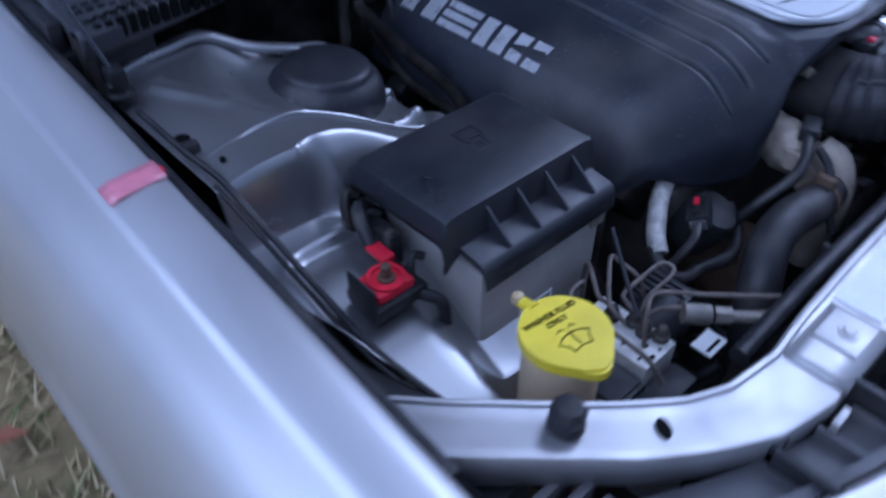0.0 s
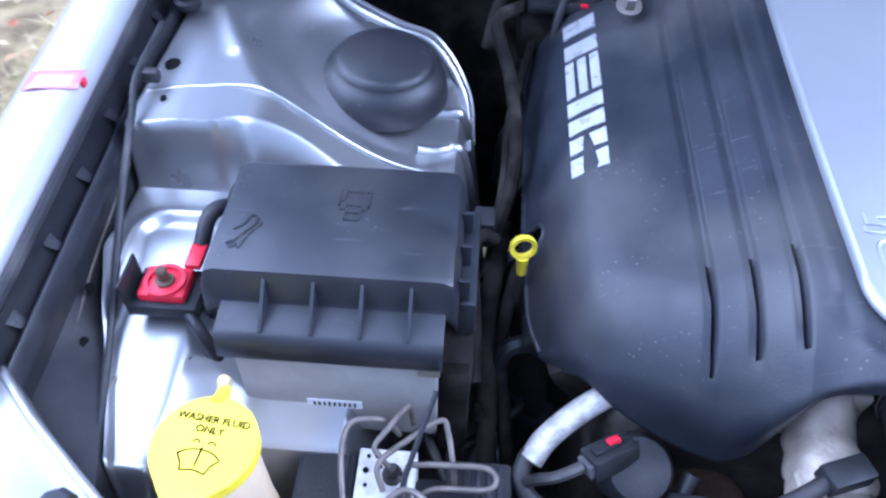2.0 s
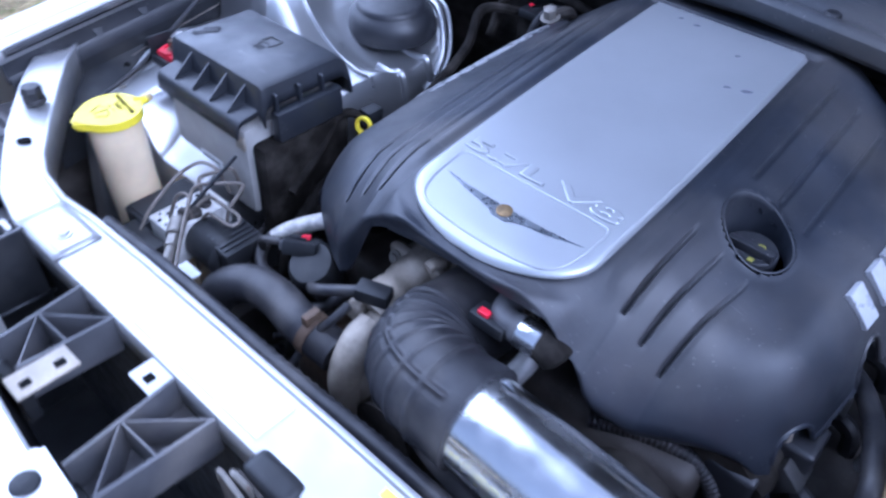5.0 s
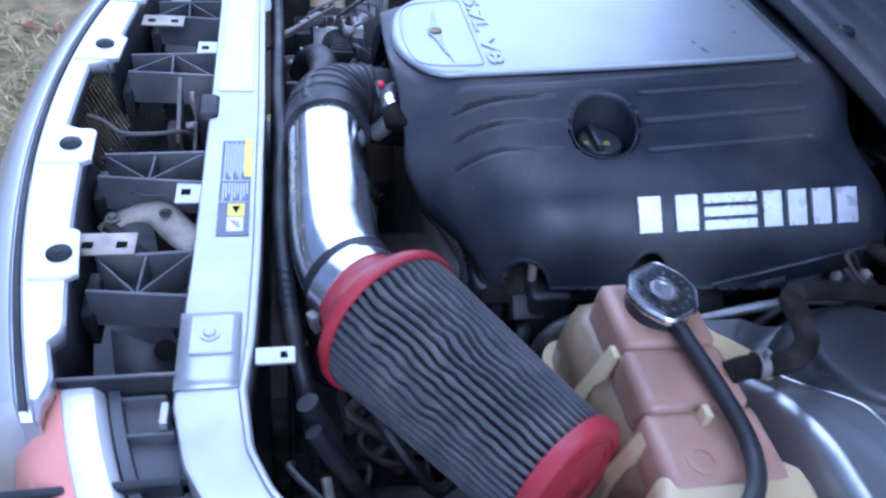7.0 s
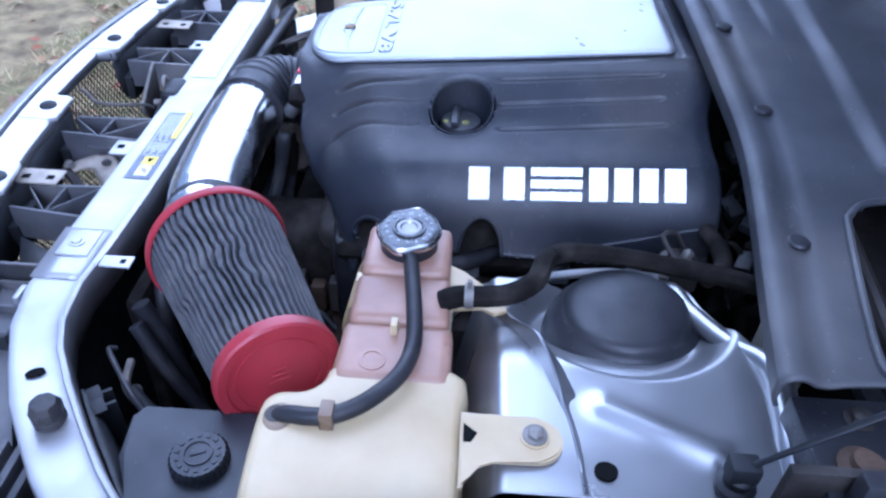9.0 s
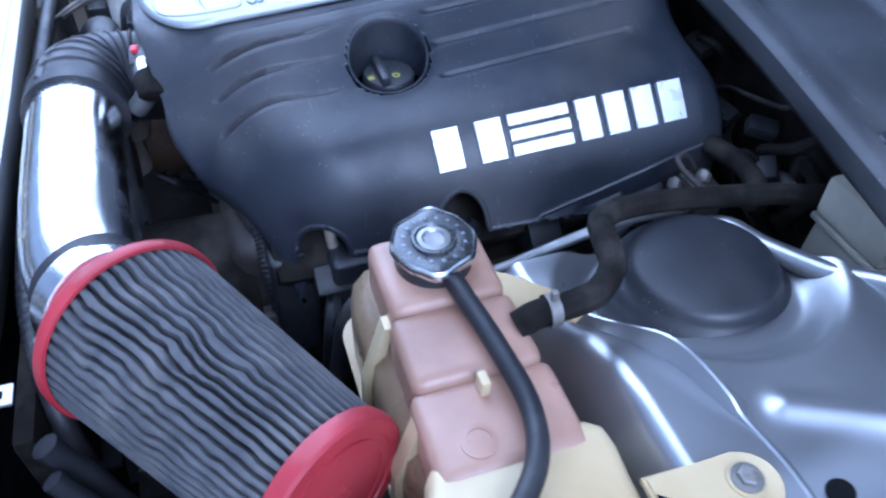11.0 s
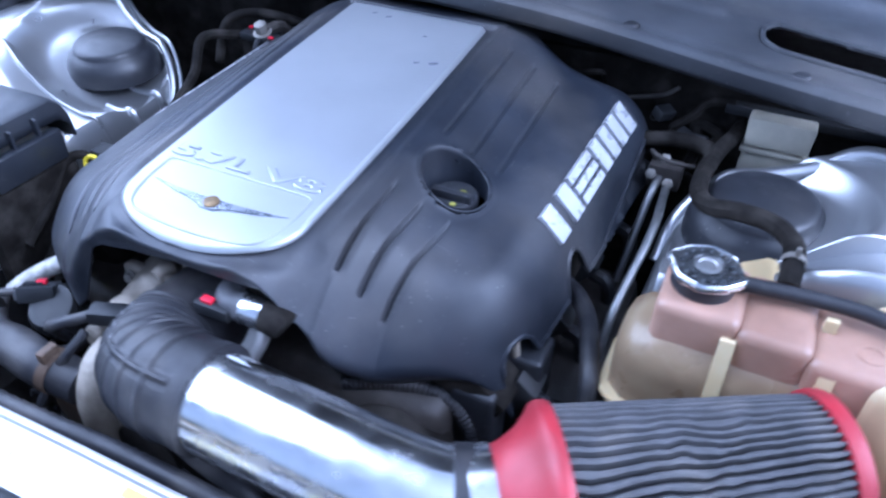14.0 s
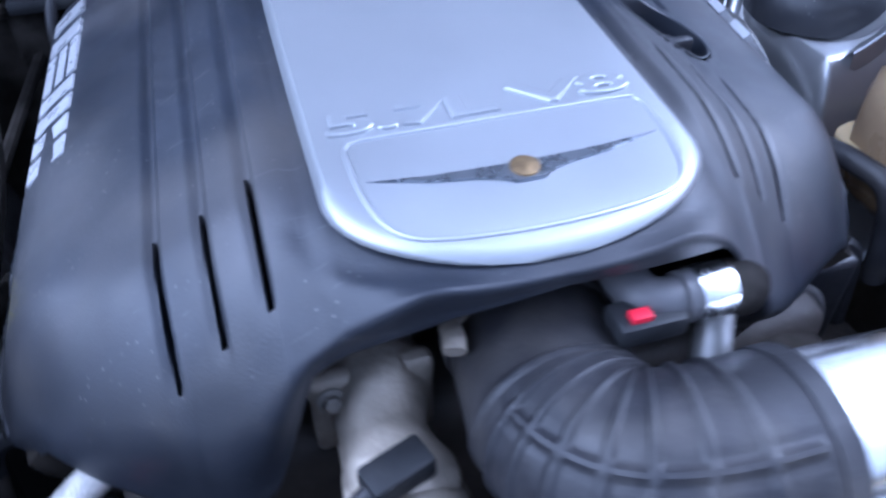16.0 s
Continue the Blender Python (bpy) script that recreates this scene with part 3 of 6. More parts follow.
# dark radiator shroud wall and mesh grille low between them
sh = thing("radiator_shroud", "dark plastic duct panels in front of the radiator", "duct")
part("back_wall", box((-0.56, -0.072, 0.40), (0.56, -0.060, 0.790), 0.002), BLACK, sh)
part("floor", box((-0.60, -0.30, 0.39), (0.60, -0.06, 0.40), 0), BLACK, sh)
for x in (-0.56, 0.56):
    part("side_wall", box((x - 0.004, -0.24, 0.40), (x + 0.004, -0.07, 0.79), 0.002), BLACK, sh)
for sx in (-1, 1):
    part("end_duct", box((sx * 0.458 - 0.002, -0.190, 0.60), (sx * 0.458 + 0.002, -0.082, 0.800), 0.001), BLACK, sh)
    part("end_duct_lip", box((sx * 0.458 - 0.0016, -0.190, 0.799), (sx * 0.458 + 0.0016, -0.082, 0.802), 0.0005), GREYP, sh)
    rows = [[(sx * (0.375 + 0.02 * v), -0.155 + 0.065 * v, 0.772 - 0.02 * v), (sx * 0.455, -0.145 + 0.060 * v, 0.700)] for v in (0, 0.5, 1)]
    ob = part("sloped_panel", grid(rows), BLACK, sh)
    thick(ob, 0.003)
    part("round_hole", lathe([(0.011, 0), (0.011, 0.001)], axis_pose((sx * 0.392, -0.103, 0.756), (sx * 0.65, 0.1, 0.75)), 16), INKHOLE, sh)
gr = thing("mesh_grille", "fine woven metal mesh grille", "grille")
wires_v, wires_h = bmesh.new(), bmesh.new()
for x0, x1 in ((-0.47, -0.084), (0.084, 0.47)):
    rows = []
    for k in range(17):
        x = x0 + (x1 - x0) * k / 16
        y = min(flange_in(x), flange_out(x) + 0.05) - 0.002
        rows.append([(x, y, 0.809), (x, y + 0.002, 0.76), (x, y + 0.010, 0.725)])
    thick(part("air_dam", grid(rows), BLACK, sh), 0.003)
for lean, target in ((0.62, wires_v), (-0.62, wires_h)):
    for i in range(-26, 116):
        x0 = -0.50 + 0.0115 * i if lean > 0 else 0.50 - 0.0115 * i
        z0, z1 = 0.50, 0.785
        pts = []
        for k in range(5):
            z = z0 + (z1 - z0) * k / 4
            x = x0 + lean * (z - z0)
            if abs(x) < 0.50:
                pts.append((x, flange_out(x) + 0.004, z))
        if len(pts) > 1:
            tube(pts, 0.0013, len(pts), 4, target)
tagged(part("slanting_mesh", wires_v, MESH, gr, smooth=False), "thin black slanting mesh wires", kind="stuff")
tagged(part("crossing_mesh", wires_h, MESH, gr, smooth=False), "thin black crossing mesh wires", kind="stuff")
la = thing("hood_latch", "grimy steel hood latch with levers and a rubber block", "latch")
for y, x0, x1, z0, z1, w in ((-0.117, -0.022, 0.046, 0.826, 0.790, 0.0016), (-0.098, -0.034, 0.070, 0.796, 0.768, 0.002)):
    bm = bmesh.new()
    loop = [(x0, z0 - 0.012), (x0 + 0.006, z0), (x1 - 0.012, z1 + 0.003), (x1, z1 - 0.008), (x1 - 0.006, z1 - 0.03), (x1 - 0.02, 0.66), (x1 - 0.03, 0.58), (x0 + 0.012, 0.58), (x0 + 0.008, 0.70)]
    side = [[bm.verts.new((x, y + d, z)) for x, z in loop] for d in (-w, w)]
    bm.faces.new(side[0])
    bm.faces.new(side[1][::-1])
    for k in range(len(loop)):
        bm.faces.new((side[0][k - 1], side[1][k - 1], side[1][k], side[0][k]))
    bmesh.ops.recalc_face_normals(bm, faces=bm.faces)
    part("plate", bm, GRIME, la, smooth=False)
part("edge_strip", tube([(-0.022, -0.1165, 0.812), (-0.019, -0.1165, 0.827), (0.0, -0.1165, 0.819), (0.034, -0.117, 0.797), (0.047, -0.118, 0.786), (0.046, -0.119, 0.770)], 0.0028, 26, 8), STEEL, la, "worn bright steel edge")
part("lever", tube([(-0.030, -0.100, 0.785), (-0.024, -0.104, 0.802), (-0.010, -0.103, 0.798), (-0.006, -0.100, 0.780)], 0.0035, 20, 8), STEEL, la)
part("striker_pin", lathe([(0.0, 0), (0.0055, 0.001), (0.0055, 0.016), (0.0, 0.018)], axis_pose((0.018, -0.112, 0.776), (0, 1, 0.1)), 14), STEEL, la)
part("rubber_block", box((-0.030, -0.096, 0.742), (0.032, -0.066, 0.8015), 0.011, seg=3), BLACK, la)
part("release_rod", tube([(0.024, -0.230, 0.795), (0.040, -0.208, 0.797), (0.064, -0.184, 0.796), (0.062, -0.150, 0.793), (0.050, -0.113, 0.789), (0.043, -0.102, 0.780)], 0.0028, 40, 8), GRIME, la)
for x, y, top in ((-0.045, -0.135, 0.735), (0.075, -0.150, 0.70)):
    part("support_post", box((x - 0.016, y - 0.012, 0.42), (x + 0.016, y + 0.012, top), 0.004, taper=0.05), GRIME, la)
ho = thing("latch_strap", "dusty grey steel strap from grille to radiator support", "bracket")
strap = curve_points([(0.196, -0.198, 0.745), (0.180, -0.172, 0.757), (0.182, -0.135, 0.765), (0.212, -0.108, 0.762), (0.240, -0.082, 0.760)], 30)
rows = []
for k, (p, (side, up, d)) in enumerate(zip(strap, frames_along(strap))):
    w = 0.013 + 0.006 * smooth01(0.2, 0.6, k / 29)
    rows.append([p + side * (w * u) - up * (0.003 * u * u) for u in (-1, -0.6, 0, 0.6, 1)])
ob = part("strap", grid(rows), CAST, ho)
thick(ob, 0.003)
bolt((0.186, -0.183, 0.756), (0, 0, 1), 0.006, 0.006, STEEL, ho)
bolt((0.190, -0.122, 0.767), (0, 0, 1), 0.005, 0.004, GRIME, ho)
part("catch", tube([(0.190, -0.190, 0.748), (0.205, -0.17, 0.742), (0.225, -0.15, 0.735), (0.23, -0.12, 0.71)], 0.008, 16, 8), GRIME, ho)
for x0, y0 in ((0.265, -0.171), (-0.258, -0.165)):
    tb = tagged(new("grille_tab"), "pale grey clip tab with square holes")
    tb.parent = fascia
    part("plate", box((x0 - 0.004, y0 - 0.03, 0.797), (x0 + 0.030, y0 + 0.032, 0.800), 0.003), CAST, tb)
    for dy in (-0.016, 0.018):
        part("square_hole", box((x0 + 0.010, y0 + dy - 0.006, 0.796), (x0 + 0.021, y0 + dy + 0.006, 0.8007), 0.002), INKHOLE, tb)
for sx in (-1, 1):
    hl = thing("headlamp", "clear headlamp with an amber corner lens", "headlamp", "headlamps")
    rows = []
    for i in range(21):
        d = 0.345 * i / 20
        yb = -0.145 + 0.2 * d + 0.83 * d * d
        rows.append([(sx * (0.455 + d), yb + dy, z + 0.02 * d) for dy, z in ((0.0, 0.755), (-0.002, 0.780), (-0.010, 0.790), (-0.035, 0.789), (-0.06, 0.778), (-0.08, 0.755), (-0.095, 0.70), (-0.095, 0.60))])
    part("lens", grid(rows), LAMP, hl)
    rows = [[(p[0], p[1] - 0.002, p[2] + 0.002) for p in r[3:]] for r in rows[:17]]
    part("amber_lens", grid(rows), ORANGE, hl)
    part("end_wall", grid([[(sx * 0.455, -0.145 + dy, z) for dy, z in ((0.0, 0.60), (0.0, 0.70), (0.0, 0.755), (-0.002, 0.780))], [(sx * 0.455, -0.235, z) for z in (0.60, 0.70, 0.72, 0.73)]]), LAMP, hl)
    rows = []
    for i in range(13):
        d = 0.33 * i / 12
        yb = -0.143 + 0.2 * d + 0.83 * d * d
        rows.append([(sx * (0.458 + d), yb + dy, z) for dy, z in ((0.0, 0.70), (0.0, 0.782), (0.010, 0.783), (0.012, 0.772), (0.05, 0.768), (0.055, 0.70))])
    part("housing", grid(rows), GREYP, hl, "dark grey plastic lamp housing")
    for d in (0.01, 0.05, 0.10):
        yb = -0.143 + 0.2 * d + 0.83 * d * d
        part("housing_rib", box((sx * (0.458 + d) - 0.002, yb + 0.01, 0.74), (sx * (0.458 + d) + 0.002, yb + 0.05, 0.782), 0.001), GREYP, hl)
    for k in range(3):
        part("cooling_rib", box((sx * 0.715 - 0.03, 0.010 + 0.018 * k - 0.02, 0.74), (sx * 0.715 + 0.03, 0.018 + 0.018 * k - 0.02, 0.785), 0.002), GREYP, hl)
    part("bracket", box((sx * 0.492 - 0.012, -0.094, 0.765), (sx * 0.492 + 0.012, -0.087, 0.790), 0.002), SUPPORT, hl)


# ---- bay shell ----
RIDGE_X = (0.415, 0.425, 0.465, 0.513, 0.567, 0.615, 0.664, 0.70, 0.735)
RIDGE_Y = (0.570, 0.605, 0.640, 0.656, 0.678, 0.698, 0.697, 0.694, 0.690)


def apron_z(x, y, rim=0.150):
    """Height of the inner wing pressing at distance x from the car's middle line."""
    top = 0.880 - 0.075 * smooth01(0.64, 0.44, x) * smooth01(0.80, 0.50, y) - 0.008 * smooth01(0.70, 0.76, x)
    low = 0.802 - 0.018 * smooth01(0.34, 0.22, y) - 0.020 * smooth01(0.24, 0.12, y) - 0.055 * smooth01(0.30, 0.16, y) * smooth01(0.665, 0.605, x) - 0.015 * smooth01(0.68, 0.58, x)
    edge = 0.411 + 0.010 * smooth01(0.672, 0.640, x) - 0.035 * smooth01(0.62, 0.48, x)
    sharp = 0.013 + 0.036 * smooth01(0.668, 0.625, x)
    z = low + (top - low) * smooth01(edge - sharp, edge + 0.007, y)
    # shelf recessed inside a rounded lip
    d = math.hypot(max(0, x - 0.706), max(0, y - 0.332)) - 0.029
    z += 0.0030 * math.exp(-((d - 0.004) / 0.008) ** 2) - 0.007 * smooth01(0.004, -0.010, d)
    # deep dish pressed round the strut cap
    r = math.hypot((x - 0.520) / 1.05, (y - 0.580))
    z -= 0.026 * smooth01(rim, 0.092 if rim > 0.14 else 0.084, r)
    # long bead pressed into the top
    u = min(1, max(0, ((x - 0.672) * 0.040 + (y - 0.545) * 0.085) / 0.0088))
    q = math.hypot(x - 0.672 - 0.040 * u, y - 0.545 - 0.085 * u)
    z += (0.0045 if rim > 0.14 else 0.0062) * math.exp(-(q / 0.012) ** 2)
    back = float(np.interp(x, RIDGE_X, RIDGE_Y))
    z -= 0.28 * smooth01(back + 0.012, back + 0.050, y)
    z -= 0.25 * smooth01(0.115, 0.05, y)
    # inner wall of the tower
    inner = 0.395 + 0.03 * smooth01(0.55, 0.75, y) + 0.03 * smooth01(0.40, 0.30, y) + 0.055 * smooth01(0.32, 0.24, y)
    z -= 0.30 * smooth01(0.170, 0.135, y) * smooth01(0.665, 0.615, x)
    z -= 0.42 * smooth01(inner + 0.035, inner - 0.03, x)
    return z


def tower_z(sx, x, y):
    """The pressing on either side: the one under the coolant tank has no shelf but rolls down in front."""
    if sx < 0:
        return apron_z(x, y) + 0.010 * smooth01(0.006, 0.0, apron_edge(y) - x) * smooth01(0.36, 0.30, y)
    return apron_z(x, max(y, 0.47), 0.117) - 0.26 * smooth01(0.464, 0.386, y) ** 1.4


SEAM = {-1: ((0.752, 0.470), (0.70, 0.473), (0.661, 0.476), (0.615, 0.466), (0.57, 0.448), (0.52, 0.438), (0.47, 0.436), (0.433, 0.438), (0.412, 0.455), (0.400, 0.50)),
        1: ((0.754, 0.523), (0.72, 0.519), (0.69, 0.514), (0.672, 0.509), (0.655, 0.504), (0.607, 0.489), (0.565, 0.474), (0.53, 0.462), (0.49, 0.452), (0.45, 0.448))}
LIFT = {-1: (0.0008, 0.0008, 0.003, 0.008, 0.013, 0.012, 0.009, 0.006, 0.003, 0.0), 1: (0.001, 0.001, 0.002, 0.005, 0.014, 0.024, 0.024, 0.020, 0.014, 0.006)}
for sx in (-1, 1):
    rows = []
    for i in range(280):
        y = (0.02 if sx < 0 else 0.385) + (0.80 if sx < 0 else 0.435) * i / 279
        wide = apron_edge(y) - 0.330
        rows.append([(sx * (0.330 + wide * j / 139), y, tower_z(sx, 0.330 + wide * j / 139, y)) for j in range(140)])
    ap = tagged(new("inner_fender", finish(grid(rows), "inner_fender", BAY)), "silver pressed-steel strut tower and inner fender", "inner fender", "inner fenders")
    thick(ap, 0.0015)
    # welded seam that lifts into a standing lip in front of the cap
    rows = []
    for p in curve_points([(x, y, d) for (x, y), d in zip(SEAM[sx], LIFT[sx])], 80):
        w = smooth01(0.002, 0.012, p.z)
        z = tower_z(sx, p.x, p.y + 0.012)
        rows.append([(sx * p.x, p.y + 0.004 + 0.012 * w, z), (sx * p.x, p.y + 0.002, z + p.z * 0.8), (sx * p.x, p.y + 0.0004, z + p.z), (sx * p.x, p.y - 0.0012, z + p.z - 0.0010), (sx * p.x, p.y - 0.0012 - 0.003 * w, z - 0.004 - 0.02 * w)])
    part("seam_flange", grid(rows), BAY, ap)
    for y0 in (0.505, 0.565) if sx < 0 else ():
        ks = [(sx * (0.475 - 0.085 * k / 9), y0 + 0.010 * k / 9, tower_z(sx, 0.475 - 0.085 * k / 9, y0 + 0.010 * k / 9) - 0.0015) for k in range(10)]
        part("pressed_bead", tube(ks, 0.0085, 40, 10), BAY, ap)
    hx, hy = (0.739, 0.516) if sx < 0 else (0.734, 0.541)
    hz = tower_z(sx, hx, hy)
    # holes are solid black plates, their inner shade given as colour
    part("hole", prism([(sx * (hx + 0.0085 * math.cos(a)), hy + 0.0095 * math.sin(a)) for a in (k * math.pi / 12 for k in range(24))], hz - 0.004, hz + 0.0022), INKHOLE, ap)
    part("hole", prism([(sx * (0.728 + 0.003 * math.cos(a)), 0.452 + 0.004 * math.sin(a)) for a in (k * math.pi / 6 for k in range(12))], apron_z(0.728, 0.452) - 0.002, apron_z(0.728, 0.452) + 0.003), INKHOLE, ap)
    cap = thing("strut_tower_cap", "black domed plastic cap over the strut mount", "cap", "strut tower caps")
    cx, cy, cz = sx * 0.520, (0.580 if sx < 0 else 0.593), apron_z(0.52, 0.58)
    sit = Matrix.Translation((cx, cy, cz - (0.002 if sx < 0 else 0.017))) @ pose(0, 0, 0, 3, -sx * 3, 0) @ Matrix.Diagonal((0.83, 0.83, 0.86, 1) if sx < 0 else (0.96, 0.95, 1.02, 1))
    part("skirt", lathe([(0.0925, 0.0), (0.0915, 0.008), (0.0900, 0.018), (0.0868, 0.028), (0.0815, 0.0365), (0.0755, 0.0420), (0.0715, 0.0450), (0.0700, 0.0475), (0.0690, 0.0500)], sit, 56), SATIN, cap)
    part("crown", lathe([(0.0692, 0.0495), (0.0672, 0.0535), (0.0635, 0.0562), (0.0580, 0.0578), (0.044, 0.0600), (0.030, 0.0615), (0.015, 0.0624), (0.0, 0.0627)], sit, 56), SATIN, cap)
    part("notch", box((-0.016, -0.096, -0.002), (0.016, -0.082, 0.010), 0.004, sit @ pose(0, 0, 0, 0, 0, sx * 50)), INKHOLE, cap)
    # ridge that frames the tower at the back
    rid = [(sx * x, y, apron_z(min(x, 0.75), min(y, 0.80)) + d) for x, y, d in ((0.735, 0.688, 0.002), (0.70, 0.690, 0.004), (0.664, 0.695, 0.005), (0.615, 0.697, 0.006), (0.567, 0.677, 0.012), (0.513, 0.654, 0.020), (0.465, 0.640, 0.022), (0.425, 0.605, 0.018), (0.415, 0.560, 0.010))]
    part("rear_ridge", tube(rid if sx < 0 else [(x, y + 0.005, z - 0.003) for x, y, z in rid], 0.006 if sx < 0 else 0.0105, 60, 12), BAY, ap)
    part("rear_ridge", tube([(x - sx * 0.004, y + (0.014 if sx < 0 else 0.019), z - (0.001 if sx < 0 else 0.005)) for x, y, z in rid], 0.004 if sx < 0 else 0.0028, 60, 8), BAY, ap)
    hb = tagged(new("hood_hinge"), "black hood hinge bracket with a rusty red bolt")
    hb.parent = fender_left if sx < 0 else fender_right
    part("bracket", box((min(sx * 0.675, sx * 0.785), 0.690, 0.86), (max(sx * 0.675, sx * 0.785), 0.80, 0.916), 0.004), SATIN, hb)
    part("arm", box((sx * 0.775 - 0.008, 0.70, 0.90), (sx * 0.775 + 0.008, 0.86, 0.95), 0.004), SATIN, hb)
    bolt((sx * 0.697, 0.738, 0.916), (0, 0, 1), 0.008, 0.008, GRIME, hb)
    part("red_bolt", lathe([(0.020, 0.915), (0.020, 0.919), (0.012, 0.922), (0.011, 0.928), (0.0, 0.929)], Matrix.Translation((sx * 0.744, 0.724, 0)), 20), RUST, hb, "rusty red bolt head")
    # hood gas strut and its bracket
    gs = thing("hood_gas_strut", "black hood gas strut on a ball bracket", "gas strut", "hood gas struts")
    bx, by, bz = (-0.752, 0.622, 0.888) if sx < 0 else (0.741, 0.640, 0.880)
    part("ball_bracket", lathe([(0.015, -0.004), (0.016, 0.003), (0.011, 0.006), (0.012, 0.014), (0.006, 0.020)], Matrix.Translation((bx, by, bz)), 16), BLACK, gs)
    part("socket", box((bx - 0.009, by - 0.012, bz + 0.012), (bx + 0.009, by + 0.012, bz + 0.032), 0.004), BLACK, gs)
    part("rod", tube([(bx, by, bz + 0.022), (bx + sx * 0.020, by + 0.058, bz + 0.122), (bx + sx * 0.040, by + 0.116, bz + 0.222)], 0.0026, 12, 10), ROD, gs, "thin dark polished rod")
    part("cylinder", tube([(bx + sx * 0.040, by + 0.116, bz + 0.222), (bx + sx * 0.090, by + 0.26, bz + 0.47)], 0.0095, 8, 12), SATIN, gs)

fw = thing("firewall", "black insulated firewall behind the engine", "firewall", kind="structure")
# near-black colour puts the gloom behind the engine into the panel
part("panel", box((-0.76, 0.800, 0.30), (0.76, 0.815, 0.905), 0.004), SHADETAPE, fw)
part("plenum_floor", box((-0.76, 0.812, 0.875), (0.76, 1.30, 0.885), 0), GRIME, fw)
part("plenum_wall", box((-0.76, 1.12, 0.88), (0.76, 1.13, 1.02), 0), GRIME, fw)
for x in (-0.76, 0.76):
    part("plenum_side", box((x - 0.004, 0.66, 0.86), (x + 0.004, 1.12, 0.935), 0), GRIME, fw)
part("floor_pan", box((-0.80, -0.33, 0.24), (0.80, 0.81, 0.25), 0), GRIME, fw)
for sx in (-1, 1):
    part("side_panel", box((sx * 0.735 - 0.004, 0.0, 0.25), (sx * 0.735 + 0.004, 0.80, 0.74), 0.0), GRIME, fw)
    part("front_frame_rail", box((sx * 0.46 - 0.04, 0.0, 0.38), (sx * 0.46 + 0.04, 0.80, 0.50), 0.01), GRIME, fw)

# ---- cowl ----
EDGE_X = (0, 0.20, 0.35, 0.48, 0.57, 0.66, 0.80)
EDGE_Y = (0.712, 0.714, 0.722, 0.704, 0.687, 0.672, 0.652)
EDGE_Z = (1.000, 0.988, 0.966, 0.957, 0.955, 0.952, 0.944)


def cowl_edge(x):
    """Front edge of the cowl: y and z."""
    at = [abs(x) + d for d in (-0.05, -0.025, 0, 0.025, 0.05)]
    return float(np.mean(np.interp(at, EDGE_X, EDGE_Y))), float(np.mean(np.interp(at, EDGE_X, EDGE_Z)))


cowl = thing("windshield_cowl", "black plastic windshield cowl with a grille and openings", "cowl", kind="structure")
OPENING = [(0.458, 0.842), (0.462, 0.812), (0.478, 0.794), (0.505, 0.783), (0.66, 0.752), (0.684, 0.762), (0.682, 0.79), (0.665, 0.815), (0.50, 0.858), (0.474, 0.862)]


def in_outline(x, y, ol):
    inside = False
    for (x0, y0), (x1, y1) in zip(ol, ol[1:] + ol[:1]):
        if (y0 > y) != (y1 > y) and x < x0 + (y - y0) / (y1 - y0) * (x1 - x0):
            inside = not inside
    return inside


COWL = ((0.004, -0.032), (0.0, -0.024), (0.0, -0.006), (0.005, 0.0), (0.014, 0.002), (0.024, 0.0), (0.030, -0.006), (0.042, -0.007), (0.052, -0.001), (0.07, 0.001), (0.09, 0.0015), (0.097, 0.006), (0.12, 0.008), (0.17, 0.014), (0.20, 0.014), (0.26, 0.018), (0.40, 0.03))


PLAIN = ((0.005, 0.0), (0.014, 0.0025), (0.022, 0.0015), (0.030, -0.004), (0.040, -0.0045), (0.052, -0.001), (0.075, 0.001), (0.16, 0.009), (0.26, 0.018), (0.40, 0.030))


def cowl_z(x, y):
    y0, z0 = cowl_edge(x)
    stepped, plain = (float(np.interp(y - y0, [p[0] for p in c], [p[1] for p in c])) for c in (COWL[3:], PLAIN))
    w = smooth01(0.05, 0.16, x)
    return z0 + stepped * (1 - w) + plain * w


rows = []
for i in range(186):
    x = -0.765 + 1.53 * i / 185
    y0, zc = cowl_edge(x)
    row = [(x, y0 + dy, zc + dz) for dy, dz in COWL[:3]]
    for k in range(80):
        y = y0 + 0.005 + 0.395 * k / 79
        z = cowl_z(x, y)
        # raised tray behind the middle of the cowl
        z += 0.010 * smooth01(0.845, 0.862, y) * smooth01(0.42, 0.40, x)
        row.append((x, y, z))
    rows.append(row)
bm = grid(rows)
for f in list(bm.faces):
    c = f.calc_center_median()
    if in_outline(c.x, c.y, OPENING) or (c.x > 0.69 and c.y < 0.78):
        bm.faces.remove(f)
ob = part("panel", bm, COWLG, cowl)
thick(ob, 0.004)
rim = [(x, y, cowl_z(x, y) + 0.001) for x, y in OPENING]
part("opening_rim", tube(rim + rim[:1], 0.004, 80, 8), COWLG, cowl, "rounded rim of a dark opening")
part("opening_tray", box((0.44, 0.782, 0.86), (0.70, 0.90, 0.875), 0.004), BLACK, cowl)
part("wiper_link", tube([(0.44, 0.82, 0.915), (0.56, 0.815, 0.905), (0.70, 0.80, 0.895)], 0.008, 12, 8), GRIME, cowl)
for x in (-0.48, -0.29, -0.05, 0.10, 0.294, 0.52):
    y, z = cowl_edge(x)
    c = thing("cowl_push_clip", "round black push clip on the cowl edge", "clip", "cowl push clips")
    part("head", lathe([(0.011, 0.0), (0.011, 0.002), (0.009, 0.004), (0.0, 0.005)], Matrix.Translation((x, y + 0.036, z - 0.003)), 16), SATIN, c)
